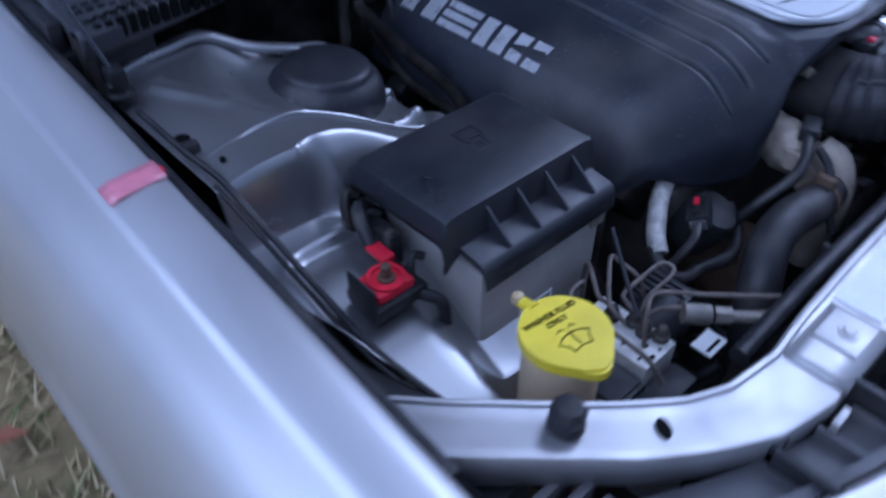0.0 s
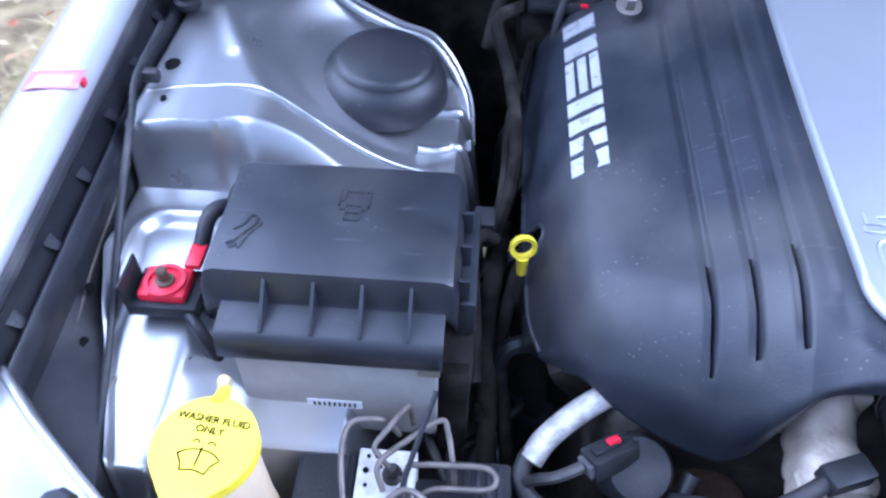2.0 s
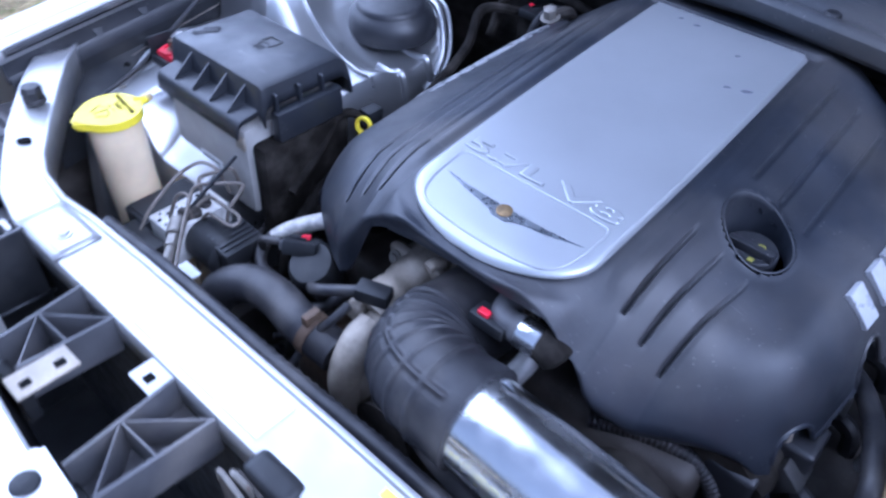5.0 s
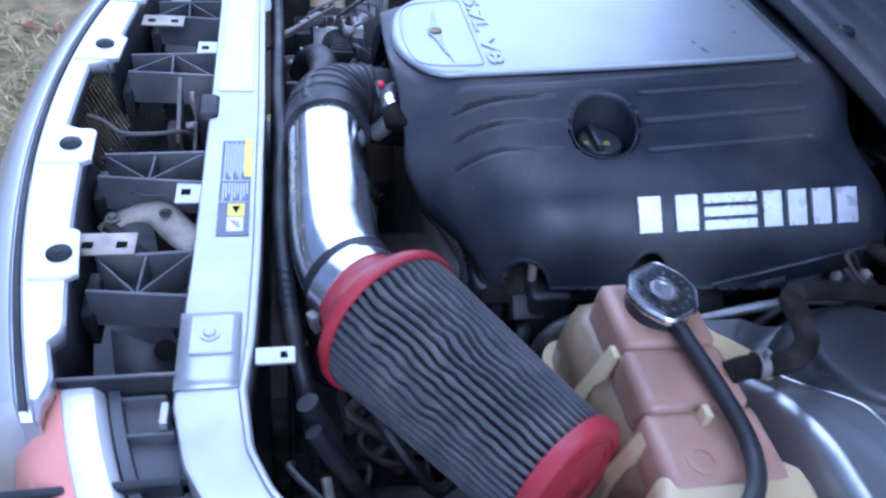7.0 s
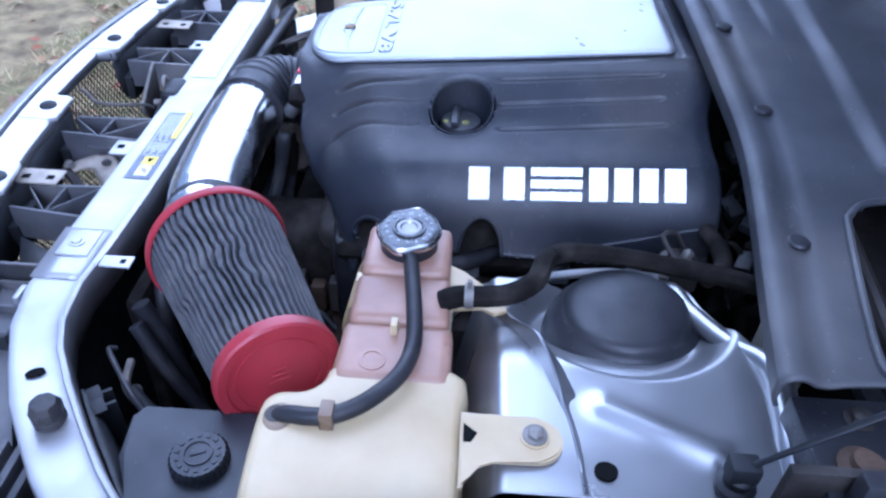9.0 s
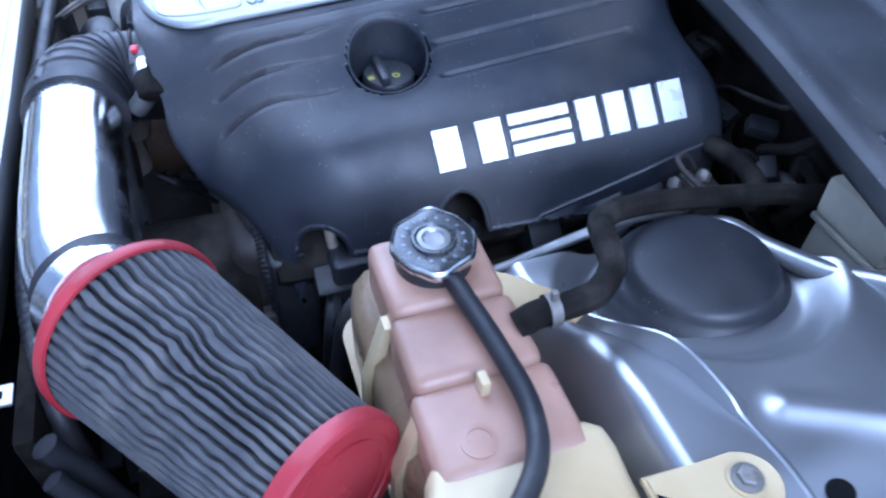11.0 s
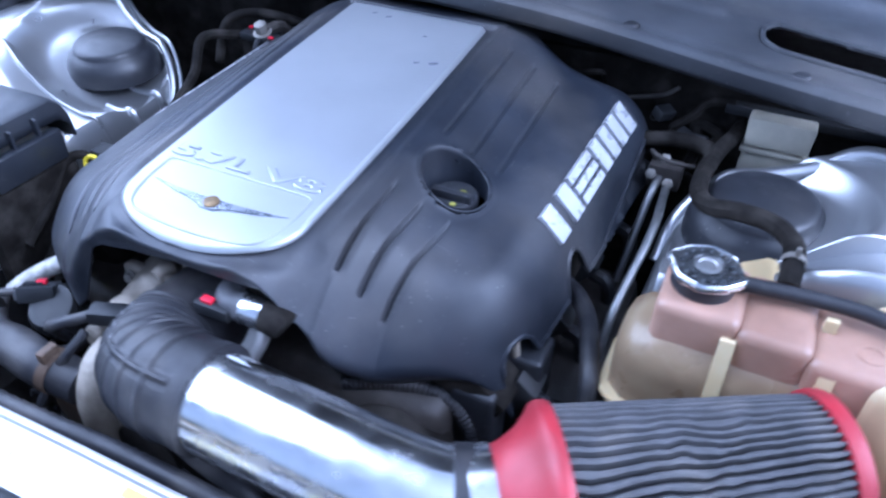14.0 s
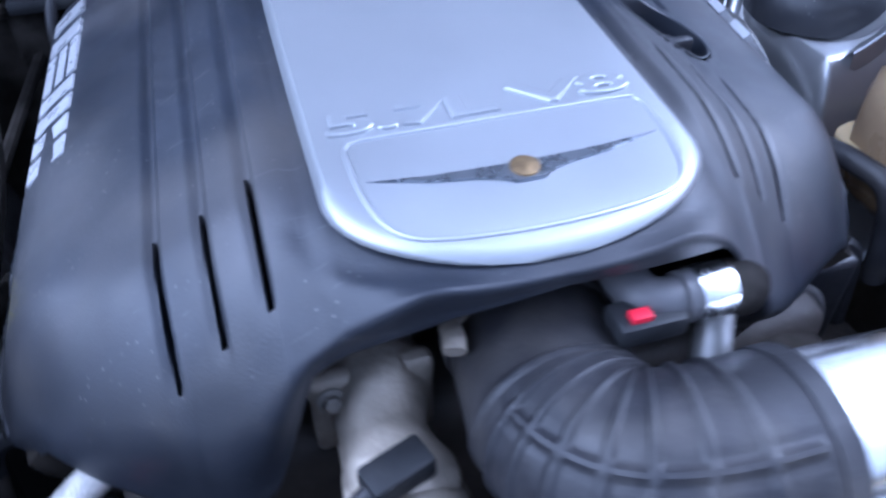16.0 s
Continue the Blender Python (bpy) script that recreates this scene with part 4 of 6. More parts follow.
# solid black blocks painted as the shade inside the vent slots
vent = bmesh.new()
for i in range(13):
    for j in range(6):
        x, y = -0.745 + 0.0128 * i, 0.664 + 0.0125 * j
        z = cowl_z(x, y)
        rbox(vent, (x, y, z - 0.02), (x + 0.008, y + 0.006, z + 0.0016), 0)
part("vent_slots", vent, INKHOLE, cowl, "dark vent slots", smooth=False)
hood = thing("open_hood", "raised silver hood with a dark insulated underside", "car hood")
hm = pose(0, 0.95, 1.04, -80, 0, 0)
rows = []
for i in range(31):
    u = -1 + 2 * i / 30
    rows.append([hm @ Vector((u * (0.76 - 0.10 * max(0, -v - 0.7)), v + 0.10 * u * u * (v < -0.9), 0.05 * (1 - u * u) - 0.10 * (v + 0.1) ** 2)) for v in (0, -0.2, -0.4, -0.6, -0.8, -0.95, -1.08, -1.15)])
skin_h = part("skin", grid(rows), PAINT, hood)
thick(skin_h, 0.004)
rows = [[Vector((q.x * 0.90, q.y - 0.012, q.z - 0.012)) for q in r[1:-1]] for r in rows]
part("insulation_pad", grid(rows), RUBBER, hood, "black fibre insulation pad")
ws = thing("windshield", "dark tinted lower edge of the windshield", "windshield")
rows = [[(-0.72 + 1.44 * i / 20, 1.08 - 0.10 * (abs(-1 + 2 * i / 20)) ** 2 + dy, 1.0 + dz) for dy, dz in ((0, 0), (0.25, 0.14), (0.5, 0.28))] for i in range(21)]
ob = part("glass", grid(rows), shader("dark_glass", (0.02, 0.025, 0.03), 0.06, 0.0, 0.1, 5, coat=1.0), ws)
thick(ob, 0.005)


# ---- engine cover ----
def crown(y):
    return 0.9145 + 0.0877 * (y - 0.223)


SECTION_LEFT = ((0, 0), (0.117, 0), (0.122, -0.003), (0.148, -0.009), (0.177, -0.026), (0.2045, -0.042), (0.24, -0.058), (0.28, -0.076), (0.307, -0.097), (0.325, -0.130), (0.337, -0.16), (0.345, -0.19))
SECTION = ((0, 0), (0.117, 0), (0.122, -0.003), (0.148, -0.009), (0.177, -0.026), (0.209, -0.046), (0.24, -0.056), (0.27, -0.062), (0.289, -0.068), (0.303, -0.081), (0.319, -0.098), (0.331, -0.125), (0.340, -0.155), (0.346, -0.19))
SMOOTHING = (-0.012, -0.008, -0.004, 0.0, 0.004, 0.008, 0.012)
GROOVES = (0.147, 0.176, 0.206)


def front_edge(x):
    lobe = 0.014 * smooth01(0.12, 0.19, -x) * smooth01(0.34, 0.26, -x)
    return 0.143 + 0.6 * min(abs(x), 0.12) ** 2 + 0.105 * smooth01(0.10, 0.38, abs(x)) + 0.10 * max(0, abs(x) - 0.30) - lobe


LOW_X = (-0.37, -0.345, -0.325, -0.310, -0.300, -0.285, -0.265, -0.24, -0.21, -0.185, -0.165, -0.15, -0.135, -0.11, -0.06, 0, 0.105, 0.125, 0.14, 0.15, 0.165, 0.185, 0.22, 0.26, 0.29, 0.31, 0.37)
LOW_Z = (0.74, 0.735, 0.735, 0.745, 0.760, 0.760, 0.750, 0.744, 0.744, 0.750, 0.768, 0.808, 0.850, 0.866, 0.880, 0.888, 0.884, 0.868, 0.815, 0.768, 0.728, 0.702, 0.697, 0.712, 0.735, 0.748, 0.765)


def cover_z(x, y):
    """Height of the cover's skin; x may run beyond the shoulder down the flank."""
    ax = abs(x) / (1 + (0.06 if x > 0 else 0.01) * (y - 0.417) / 0.27)
    sec = SECTION if x > 0 else SECTION_LEFT
    spread = smooth01(0.124, 0.15, ax)
    dz = sum(float(np.interp(ax + d * spread, [p[0] for p in sec], [p[1] for p in sec])) for d in SMOOTHING) / len(SMOOTHING)
    z = crown(y) + dz
    a = abs(x)
    start = 0.180 + (0.109 if x > 0 else 0.082) * smooth01(0.06, 0.145, a) + 0.050 * smooth01(0.20, 0.34, a)
    z -= float(np.interp(a, (0, 0.10, 0.145, 0.20, 0.30), (5.5, 4.3, 4.1, 8.1, 9.5))) * max(0, start - y) ** 2
    if x < 0:
        z -= 0.07 * max(0, y - 0.42) * smooth01(0.18, 0.27, -x)
    z -= 0.006 * smooth01(0.70, 0.735, y)
    return z


PANEL_FRONT, PANEL_BEND = 0.161, 0.227


def panel_gap(x, y):
    """Rough distance outside the edge of the silver panel."""
    w = 0.1095 + 0.004 * math.sin(3.1 * (y - 0.15) / 0.54)
    if y >= PANEL_BEND:
        return abs(x + 0.002) - w
    r = ((abs(x + 0.002) / w) ** 2.1 + ((PANEL_BEND - y) / (PANEL_BEND - PANEL_FRONT)) ** 2.1) ** (1 / 2.1)
    return (r - 1) * 0.080


def panel_half(y):
    """Half width of the silver panel, with a rounded front."""
    w = 0.1095 + 0.004 * math.sin(3.1 * (y - 0.15) / 0.54)
    if y < PANEL_BEND:
        w *= max(0, 1 - ((PANEL_BEND - y) / (PANEL_BEND - PANEL_FRONT)) ** 2.1) ** (1 / 2.1)
    if y > 0.683:
        w -= 0.012 - math.sqrt(max(0, 0.012 ** 2 - (y - 0.683) ** 2))
    return w


def flank_low(y, left=False):
    """Lower edge of the flank, with an arch cut into it."""
    arch = 0.046 * max(0, 1 - ((y - 0.438) / 0.028) ** 2) ** 0.5 if abs(y - 0.438) < 0.028 else 0
    if left:
        arch = 0.034 * max(0, 1 - ((y - 0.392) / 0.020) ** 2) ** 0.5 if abs(y - 0.392) < 0.020 else 0
    return 0.784 - 0.050 * (0.735 - y) + arch


def flank_end(x, y):
    """Draws a point of the skin that lies below the flank's lower edge back up to that edge."""
    sx = 1 if x > 0 else -1
    low = flank_low(y, x < 0) - (0.02 if x < 0 else 0)
    if x > 0 and abs(y - 0.294) < 0.027:
        low += 0.030 * (1 - ((y - 0.294) / 0.027) ** 2) ** 0.5
    if abs(x) < 0.28 or y < 0.262 or cover_z(x, y) > low:
        return sx * min(abs(x), 0.350), None
    a, b = 0.28, abs(x)
    for _ in range(18):
        m = (a + b) / 2
        a, b = (m, b) if cover_z(sx * m, y) > low else (a, m)
    return sx * a, cover_z(sx * a, y)


engine_cover = thing("engine_cover", "dark grey plastic engine cover with a silver panel", "engine cover")
xs = {round(-0.370 + 0.74 * i / 160, 4) for i in range(161)}
for g in GROOVES:
    xs |= {round(g + 0.0008 * k, 4) for k in range(-20, 24)} | {round(-g + 0.0011 * k, 4) for k in range(-12, 7)}
xs |= {round(0.14 + 0.0022 * k, 4) for k in range(56)} | {round(s * (0.29 + 0.002 * k), 4) for k in range(26) for s in (-1, 1)}
xs = sorted(xs)
rows = []
for k in range(118):
    s = k / 117
    row = []
    for x in xs:
        back = 0.738 - (0.030 if x < 0 else 0.014) * smooth01(0.15, 0.22, abs(x)) + (0.016 if x < 0 else 0.004) * smooth01(0.25, 0.33, abs(x))
        y = back + (front_edge(x) + 0.012 - back) * s
        z = cover_z(x, y)
        ax = abs(x)
        for base in GROOVES:
            g = base
            if x > 0:
                # these fan out towards the rear
                g = 0.143 + (base - 0.147) * 0.865 + (0.003 + (base - 0.147) * 0.22) * (y - 0.224) / 0.124
            d = ax - g + (0.4 * max(0, 0.26 - y) * (g - 0.14) if x < 0 else 0)
            lo, hi = (max(0.186, front_edge(x) + 0.013), 0.66) if x < 0 else (0.217, 0.352)
            if x > 0 and lo < y < hi:
                z -= (1 - 0.75 * smooth01(lo, hi, y)) * (0.0035 * smooth01(0.0115, 0.001, d) + 0.0085 * smooth01(0.0048, 0.0018, d)) * smooth01(-0.0012, 0.0002, d) * smooth01(lo, lo + 0.010, y) * smooth01(hi, hi - 0.02, y)
            if x < 0 and lo < y < hi:
                z -= 0.0035 * smooth01(0.010, 0.001, d) * smooth01(-0.0035, 0.0, d) * smooth01(lo, lo + 0.02, y) * smooth01(hi, hi - 0.04, y)
            if x < 0 and max(0.1955, front_edge(x) + 0.016) < y < 0.270:
                z -= 0.020 * smooth01(0.0017, 0.0006, abs(d - 0.001))
            d = ax - 0.153 - (base - 0.147) * 1.17
            if x > 0 and 0.45 < y < 0.67:
                z -= 0.0030 * smooth01(0.0075, 0.001, d) * smooth01(-0.0022, 0.0, d) * smooth01(0.45, 0.456, y) * smooth01(0.67, 0.664, y)
        if y < 0.70:
            z -= 0.0055 * smooth01(0.019, 0.006, panel_gap(x, y))
        r = math.hypot(x - 0.191, (y - 0.402) * 0.96)
        z += 0.0012 * smooth01(0.048, 0.042, r)
        z -= 0.012 * smooth01(0.0415, 0.039, r)
        fx, fz = flank_end(x, y)
        row.append((fx, y, z if fz is None else fz))
    rows.append(row)
# the front rolls over into a skirt that turns under at its foot
skirt = [[] for _ in range(24)]
for i, x in enumerate(xs):
    px, y0, z0 = rows[117][i]
    ahead = Vector((y0 - rows[115][i][1], z0 - rows[115][i][2]))
    ahead = ahead.normalized() if ahead.length > 1e-6 else Vector((-0.7, -0.7))
    low = min(float(np.interp(x, LOW_X, LOW_Z)), z0 - 0.006)
    turn_in = smooth01(0.12, 0.19, abs(x)) * smooth01(0.34, 0.28, abs(x))
    foot = Vector((y0 + (0.050 if x > 0 else -0.014) * turn_in, low))
    start = Vector((y0, z0))
    far = (foot - start).length
    a, b = start + ahead * min(0.035, 0.42 * far), foot + Vector((-0.25 if x > 0 else 0.05, 1)).normalized() * 0.45 * far
    for k in range(24):
        t = (k + 1) / 24
        p = start * (1 - t) ** 3 + a * 3 * t * (1 - t) ** 2 + b * 3 * t * t * (1 - t) + foot * t ** 3
        skirt[k].append((px, p.x, p.y))
rows += skirt
bm = grid(rows)
gone = [f for f in bm.faces if math.hypot(f.calc_center_median().x - 0.191, f.calc_center_median().y - 0.402) < 0.0392]
bmesh.ops.delete(bm, geom=gone, context="FACES")

bmesh.ops.remove_doubles(bm, verts=bm.verts, dist=0.0006)
skin = part("cover_skin", bm, COVER, engine_cover)
thick(skin, 0.003)
for sx in (-1, 1):
    edge = []
    for k in range(150):
        y = 0.266 + 0.440 * k / 149
        fx, fz = flank_end(sx * 0.352, y)
        edge.append((fx, y, cover_z(fx, y) if fz is None else fz))
    part("lower_lip", tube([(x - sx * 0.0012, y, z) for x, y, z in edge], 0.0032, 300, 8), COVER, engine_cover)
# silver panel
rows = []
for k in range(90):
    u = k / 89
    y = PANEL_FRONT + 0.533 * (u if k > 10 else (10 / 89) * (k / 10) ** 1.8)
    w = max(0.012, panel_half(y))
    row = []
    for j in range(41):
        x = w * (-1 + 2 * j / 40) - 0.002
        edge = min(max(0, -panel_gap(x, y)) if y < 0.67 else w - abs(x + 0.002), 0.694 - y + 0.001)
        z = crown(y) + 0.0035 - 0.0055 * (max(0, 0.007 - edge) / 0.007) ** 2 - 0.010 * (max(0, 0.185 - y) / 0.03) ** 2 * 0.6
        row.append((x, y, z))
    rows.append(row)
pan = part("silver_panel", grid(rows), ALLOY, engine_cover, "satin silver panel with raised lettering")
thick(pan, 0.006)
slope = math.degrees(math.atan(0.0877))
lie = Matrix.Translation((0, 0.283, crown(0.283) + 0.0036)) @ pose(0, 0, 0, slope, 0, 0)
for words, x in (("5.7L", -0.0485), ("V8", 0.0565)):
    part("raised_lettering", letters(words, 0.0255, 0.0010, lie @ Matrix.Translation((x, 0, 0)) @ Matrix.Diagonal((2.35 if x < 0 else 2.6, 1.06, 1, 1)), 0.0012), ALLOY, pan)
# inset outline below the lettering
ol = [(0, 0.268), (0.04, 0.268), (0.082, 0.2677), (0.0915, 0.264), (0.093, 0.252), (0.090, 0.215), (0.080, 0.190), (0.056, 0.1795), (0, 0.1755), (-0.056, 0.1795), (-0.080, 0.190), (-0.090, 0.215), (-0.093, 0.252), (-0.0915, 0.264), (-0.082, 0.2677), (-0.04, 0.268), (0, 0.268)]
ring = tube([(x, y, crown(y) + 0.0034 - 0.010 * (max(0, 0.185 - y) / 0.03) ** 2 * 0.6) for x, y in ol], 0.0017, 150, 8)
part("raised_outline", ring, ALLOY, pan)
wing = [(-0.086, 0.2315), (-0.05, 0.2265), (-0.02, 0.2255), (0.02, 0.2255), (0.05, 0.2265), (0.086, 0.2315), (0.05, 0.2215), (0.03, 0.2185), (0.016, 0.2155), (0.008, 0.2095), (-0.008, 0.2095), (-0.016, 0.2155), (-0.03, 0.2185), (-0.05, 0.2215)]
tilt = Matrix.Translation((0, 0.223, crown(0.223))) @ pose(0, 0, 0, slope, 0, 0) @ Matrix.Translation((0, -0.223, 0))
part("wing_emblem", prism(wing, 0.002, 0.0052, tilt, 0.0008), BADGE, pan, "dark chrome winged emblem shape")
part("emblem_disc", lathe([(0.0085, 0.003), (0.0085, 0.0065), (0.007, 0.007), (0, 0.007)], tilt @ Matrix.Translation((0, 0.220, 0)), 24), GOLD, pan, "tarnished gold round emblem centre")
for x, y, r in ((0.062, 0.560, 0.0022), (0.084, 0.566, 0.0035), (0.040, 0.630, 0.0018), (-0.06, 0.668, 0.002), (-0.035, 0.664, 0.0025)):
    part("scuff", lathe([(r, 0), (r, 0.0003)], Matrix.Translation((x, y, crown(y) + 0.0035)) @ pose(0, 0, 0, slope, 0, 30) @ Matrix.Diagonal((2.0, 0.8, 1, 1)), 10), LABELD, pan, "dark scuff mark")
# plain silver bars on both shoulders, standing, lying and single
BARS = ((0.000, 0.0265, 0, 1), (0.0445, 0.0265, 0, 1), (0.0785, 0.064, 0.0, 0.26), (0.0785, 0.064, 0.37, 0.63), (0.0785, 0.064, 0.74, 1.0),
        (0.151, 0.0225, 0, 1), (0.1815, 0.0225, 0, 1), (0.212, 0.0225, 0, 1), (0.2420, 0.0255, 0, 1))
for sx in (-1, 1):
    if sx > 0:
        a, end, top = Vector((0.3193, 0.4183, 0.8354)), Vector((0.3357, 0.6834, 0.8620)), Vector((0.2904, 0.4176, 0.8653))
    else:
        a, end, top = (Vector((x, y, cover_z(x, y))) for x, y in ((-0.306, 0.684), (-0.3065, 0.413), (-0.2765, 0.684)))
    along = (end - a).normalized()
    out = along.cross((top - a).normalized()).normalized()
    up = out.cross(along)
    m = Matrix.Translation(a + out * 0.0012) @ Matrix((along, up, out)).transposed().to_4x4()
    for x0, w, low, high in BARS:
        part("silver_bar", prism([(x0, 0.042 * low), (x0 + w, 0.042 * low), (x0 + w, 0.042 * high), (x0, 0.042 * high)], -0.005, 0.0018, m, 0.0006), LETTER, engine_cover, "silver raised bar badge")
# filler cap inside the round well
fc = thing("oil_filler_cap", "black oil filler cap with yellow symbols in a well", "oil cap")
base = Matrix.Translation((0.191, 0.402, 0.868))
part("body", lathe([(0.028, -0.02), (0.028, 0.006), (0.026, 0.009), (0.0, 0.009)], base, 28), SATIN, fc)
part("grip", box((0.166, 0.3885, 0.874), (0.216, 0.3985, 0.8865), 0.003), SATIN, fc)
part("yellow_symbol", box((0.195, 0.378, 0.8772), (0.201, 0.3845, 0.8780), 0), SYMBOL, fc)
part("yellow_symbol", lathe([(0.0045, 0), (0.0045, 0.0006), (0.0022, 0.0006), (0.0022, 0)], base @ Matrix.Translation((0.0075, 0.006, 0.0092)), 12, caps=False), SYMBOL, fc)
ring = [[], [], [], [], []]
for k in range(48):
    a = 2 * math.pi * k / 48
    for row, (r, up) in zip(ring, ((0.0412, 0.0018), (0.0398, 0.0022), (0.0386, 0.0012), (0.0378, -0.004), (0.0360, None))):
        x, y = 0.191 + r * math.cos(a), 0.402 + r * 1.04 * math.sin(a)
        row.append((x, y, 0.838 if up is None else cover_z(x, y) + up))
part("well_wall", grid(ring, None, True), COVER, engine_cover)
part("well_floor", lathe([(0.040, -0.008), (0.0, -0.008)], base, 28), BLACK, fc)


# ---- fuse box ----
fuse = thing("fuse_box", "black ribbed lid on a dusty grey power distribution box", "fuse box")
prof = ((0.392, 0.806), (0.392, 0.842), (0.386, 0.858), (0.376, 0.868), (0.369, 0.871), (0.30, 0.8715), (0.245, 0.8725), (0.239, 0.870), (0.236, 0.862), (0.233, 0.842), (0.231, 0.838), (0.205, 0.834), (0.200, 0.831), (0.197, 0.824), (0.195, 0.806))
rows = []
for i, (x, ins, dz) in enumerate(((-0.6335, 0.0, -0.030), (-0.6335, 0.0, -0.022), (-0.628, 0.0, -0.004), (-0.620, 0.0, 0.0), (-0.56, 0, 0), (-0.49, 0, 0), (-0.428, 0, 0), (-0.419, 0, -0.004), (-0.4145, 0, -0.018), (-0.413, 0, -0.030))):
    row = []
    for y, z in prof:
        xx = x
        if y < 0.232:
            xx = max(-0.616, min(-0.424, x))
        zz = z + (dz if z > 0.84 else dz * 0.25 if z > 0.81 else 0)
        row.append((xx, y, zz))
    rows.append(row)
lidp = part("lid", grid(rows), LID, fuse, "black plastic lid with front ribs")
thick(lidp, 0.004)
for x in (-0.577, -0.535, -0.494, -0.453):
    bm = bmesh.new()
    vs = [[bm.verts.new((x + dx, y, z)) for y, z in ((0.240, 0.8665), (0.236, 0.836), (0.204, 0.832), (0.2025, 0.836))] for dx in (-0.0015, 0.0015)]
    bm.faces.new(vs[0])
    bm.faces.new(vs[1][::-1])
    for k in range(4):
        bm.faces.new((vs[0][k], vs[0][(k + 1) % 4], vs[1][(k + 1) % 4], vs[1][k]))
    part("rib", bm, LID, lidp)
body = part("box_body", box((-0.610, 0.207, 0.670), (-0.428, 0.385, 0.812), 0.006), GREYBOX, fuse, "dusty grey metal box under the lid")
part("label", box((-0.551, 0.2060, 0.714), (-0.499, 0.2068, 0.727), 0), WHITE, body, "white barcode label")
for k in range(9):
    part("bar", box((-0.545 + 0.0048 * k, 0.2055, 0.7175), (-0.543 + 0.0048 * k, 0.2059, 0.7235), 0), INKHOLE, body)
part("corner_tab", box((-0.446, 0.203, 0.782), (-0.426, 0.2068, 0.803), 0.002), CAST, body)
part("side_clip", box((-0.416, 0.245, 0.79), (-0.398, 0.36, 0.835), 0.004), LID, fuse)
for y in (0.25, 0.29, 0.33):
    part("side_rib", box((-0.415, y, 0.80), (-0.405, y + 0.004, 0.86), 0.001), LID, fuse)
part("side_body", box((-0.4285, 0.215, 0.62), (-0.398, 0.37, 0.790), 0.010), SHADETAPE, fuse)
# embossed symbols on the lid
sym = bmesh.new()
for x0, y0, x1, y1 in ((-0.527, 0.338, -0.499, 0.339), (-0.527, 0.320, -0.499, 0.321), (-0.527, 0.320, -0.526, 0.339), (-0.500, 0.320, -0.499, 0.339), (-0.525, 0.315, -0.520, 0.320), (-0.506, 0.315, -0.501, 0.320),
                       (-0.520, 0.302, -0.506, 0.303), (-0.520, 0.311, -0.506, 0.312), (-0.520, 0.302, -0.519, 0.312), (-0.507, 0.302, -0.506, 0.312), (-0.514, 0.302, -0.513, 0.312)):
    rbox(sym, (x0, y0, 0.8708), (x1, y1, 0.8726), 0)
part("embossed_symbol", sym, LID, lidp)
TOOL = (
    [(-0.612, 0.283), (-0.605, 0.290), (-0.601, 0.300), (-0.597, 0.301), (-0.594, 0.294), (-0.601, 0.282), (-0.608, 0.270), (-0.613, 0.263)],
    [(-0.589, 0.292), (-0.596, 0.282), (-0.600, 0.272), (-0.602, 0.264), (-0.604, 0.261)],
    [(-0.615, 0.266), (-0.610, 0.269), (-0.606, 0.264), (-0.611, 0.261)],
    [(-0.521, 0.340), (-0.526, 0.333), (-0.522, 0.332), (-0.526, 0.326)],
)
for ks in TOOL:
    part("embossed_line", tube([(x, y, 0.8722) for x, y in ks], 0.0011, 24, 6), LID, lidp)

jump = thing("jump_start_terminal", "red jump start terminal cover with a rusty stud", "terminal")
jump.scale = (0.86, 0.86, 0.9)
jump.location = (-0.677 * 0.14 - 0.003, 0.263 * 0.14, 0.800 * 0.1 + 0.003)
part("tray", box((-0.712, 0.236, 0.790), (-0.640, 0.290, 0.806), 0.003), BLACK, jump)
part("side_fin", box((-0.714, 0.236, 0.790), (-0.711, 0.282, 0.836), 0.001), BLACK, jump)
part("red_base", box((-0.703, 0.243, 0.803), (-0.652, 0.285, 0.817), 0.006), REDP, jump, "bright red plastic base")
part("red_rim", lathe([(0.022, 0.815), (0.022, 0.820), (0.017, 0.820), (0.017, 0.815)], Matrix.Translation((-0.677, 0.263, 0)), 20, caps=False), REDP, jump)
part("red_flap", box((-0.664, 0.284, 0.812), (-0.646, 0.318, 0.820), 0.003), REDP, jump, "red hinged flap folded back")
part("stud", lathe([(0.010, 0.815), (0.010, 0.820), (0.006, 0.821), (0.006, 0.834), (0.004, 0.836)], Matrix.Translation((-0.677, 0.263, 0)), 12), RUST, jump)
part("cable", tube([(-0.655, 0.318, 0.815), (-0.648, 0.345, 0.835), (-0.630, 0.365, 0.83), (-0.60, 0.37, 0.80)], 0.009, 20, 10), RUBBER, jump)
part("cable", tube([(-0.650, 0.240, 0.795), (-0.632, 0.222, 0.78), (-0.625, 0.225, 0.72), (-0.63, 0.23, 0.66)], 0.007, 20, 10), RUBBER, jump)

# ---- washer bottle ----
wash = thing("washer_bottle", "cream washer fluid bottle with a yellow flip cap", "fluid bottle")
wm = Matrix.Translation((-0.602, 0.112, 0))
rows = []
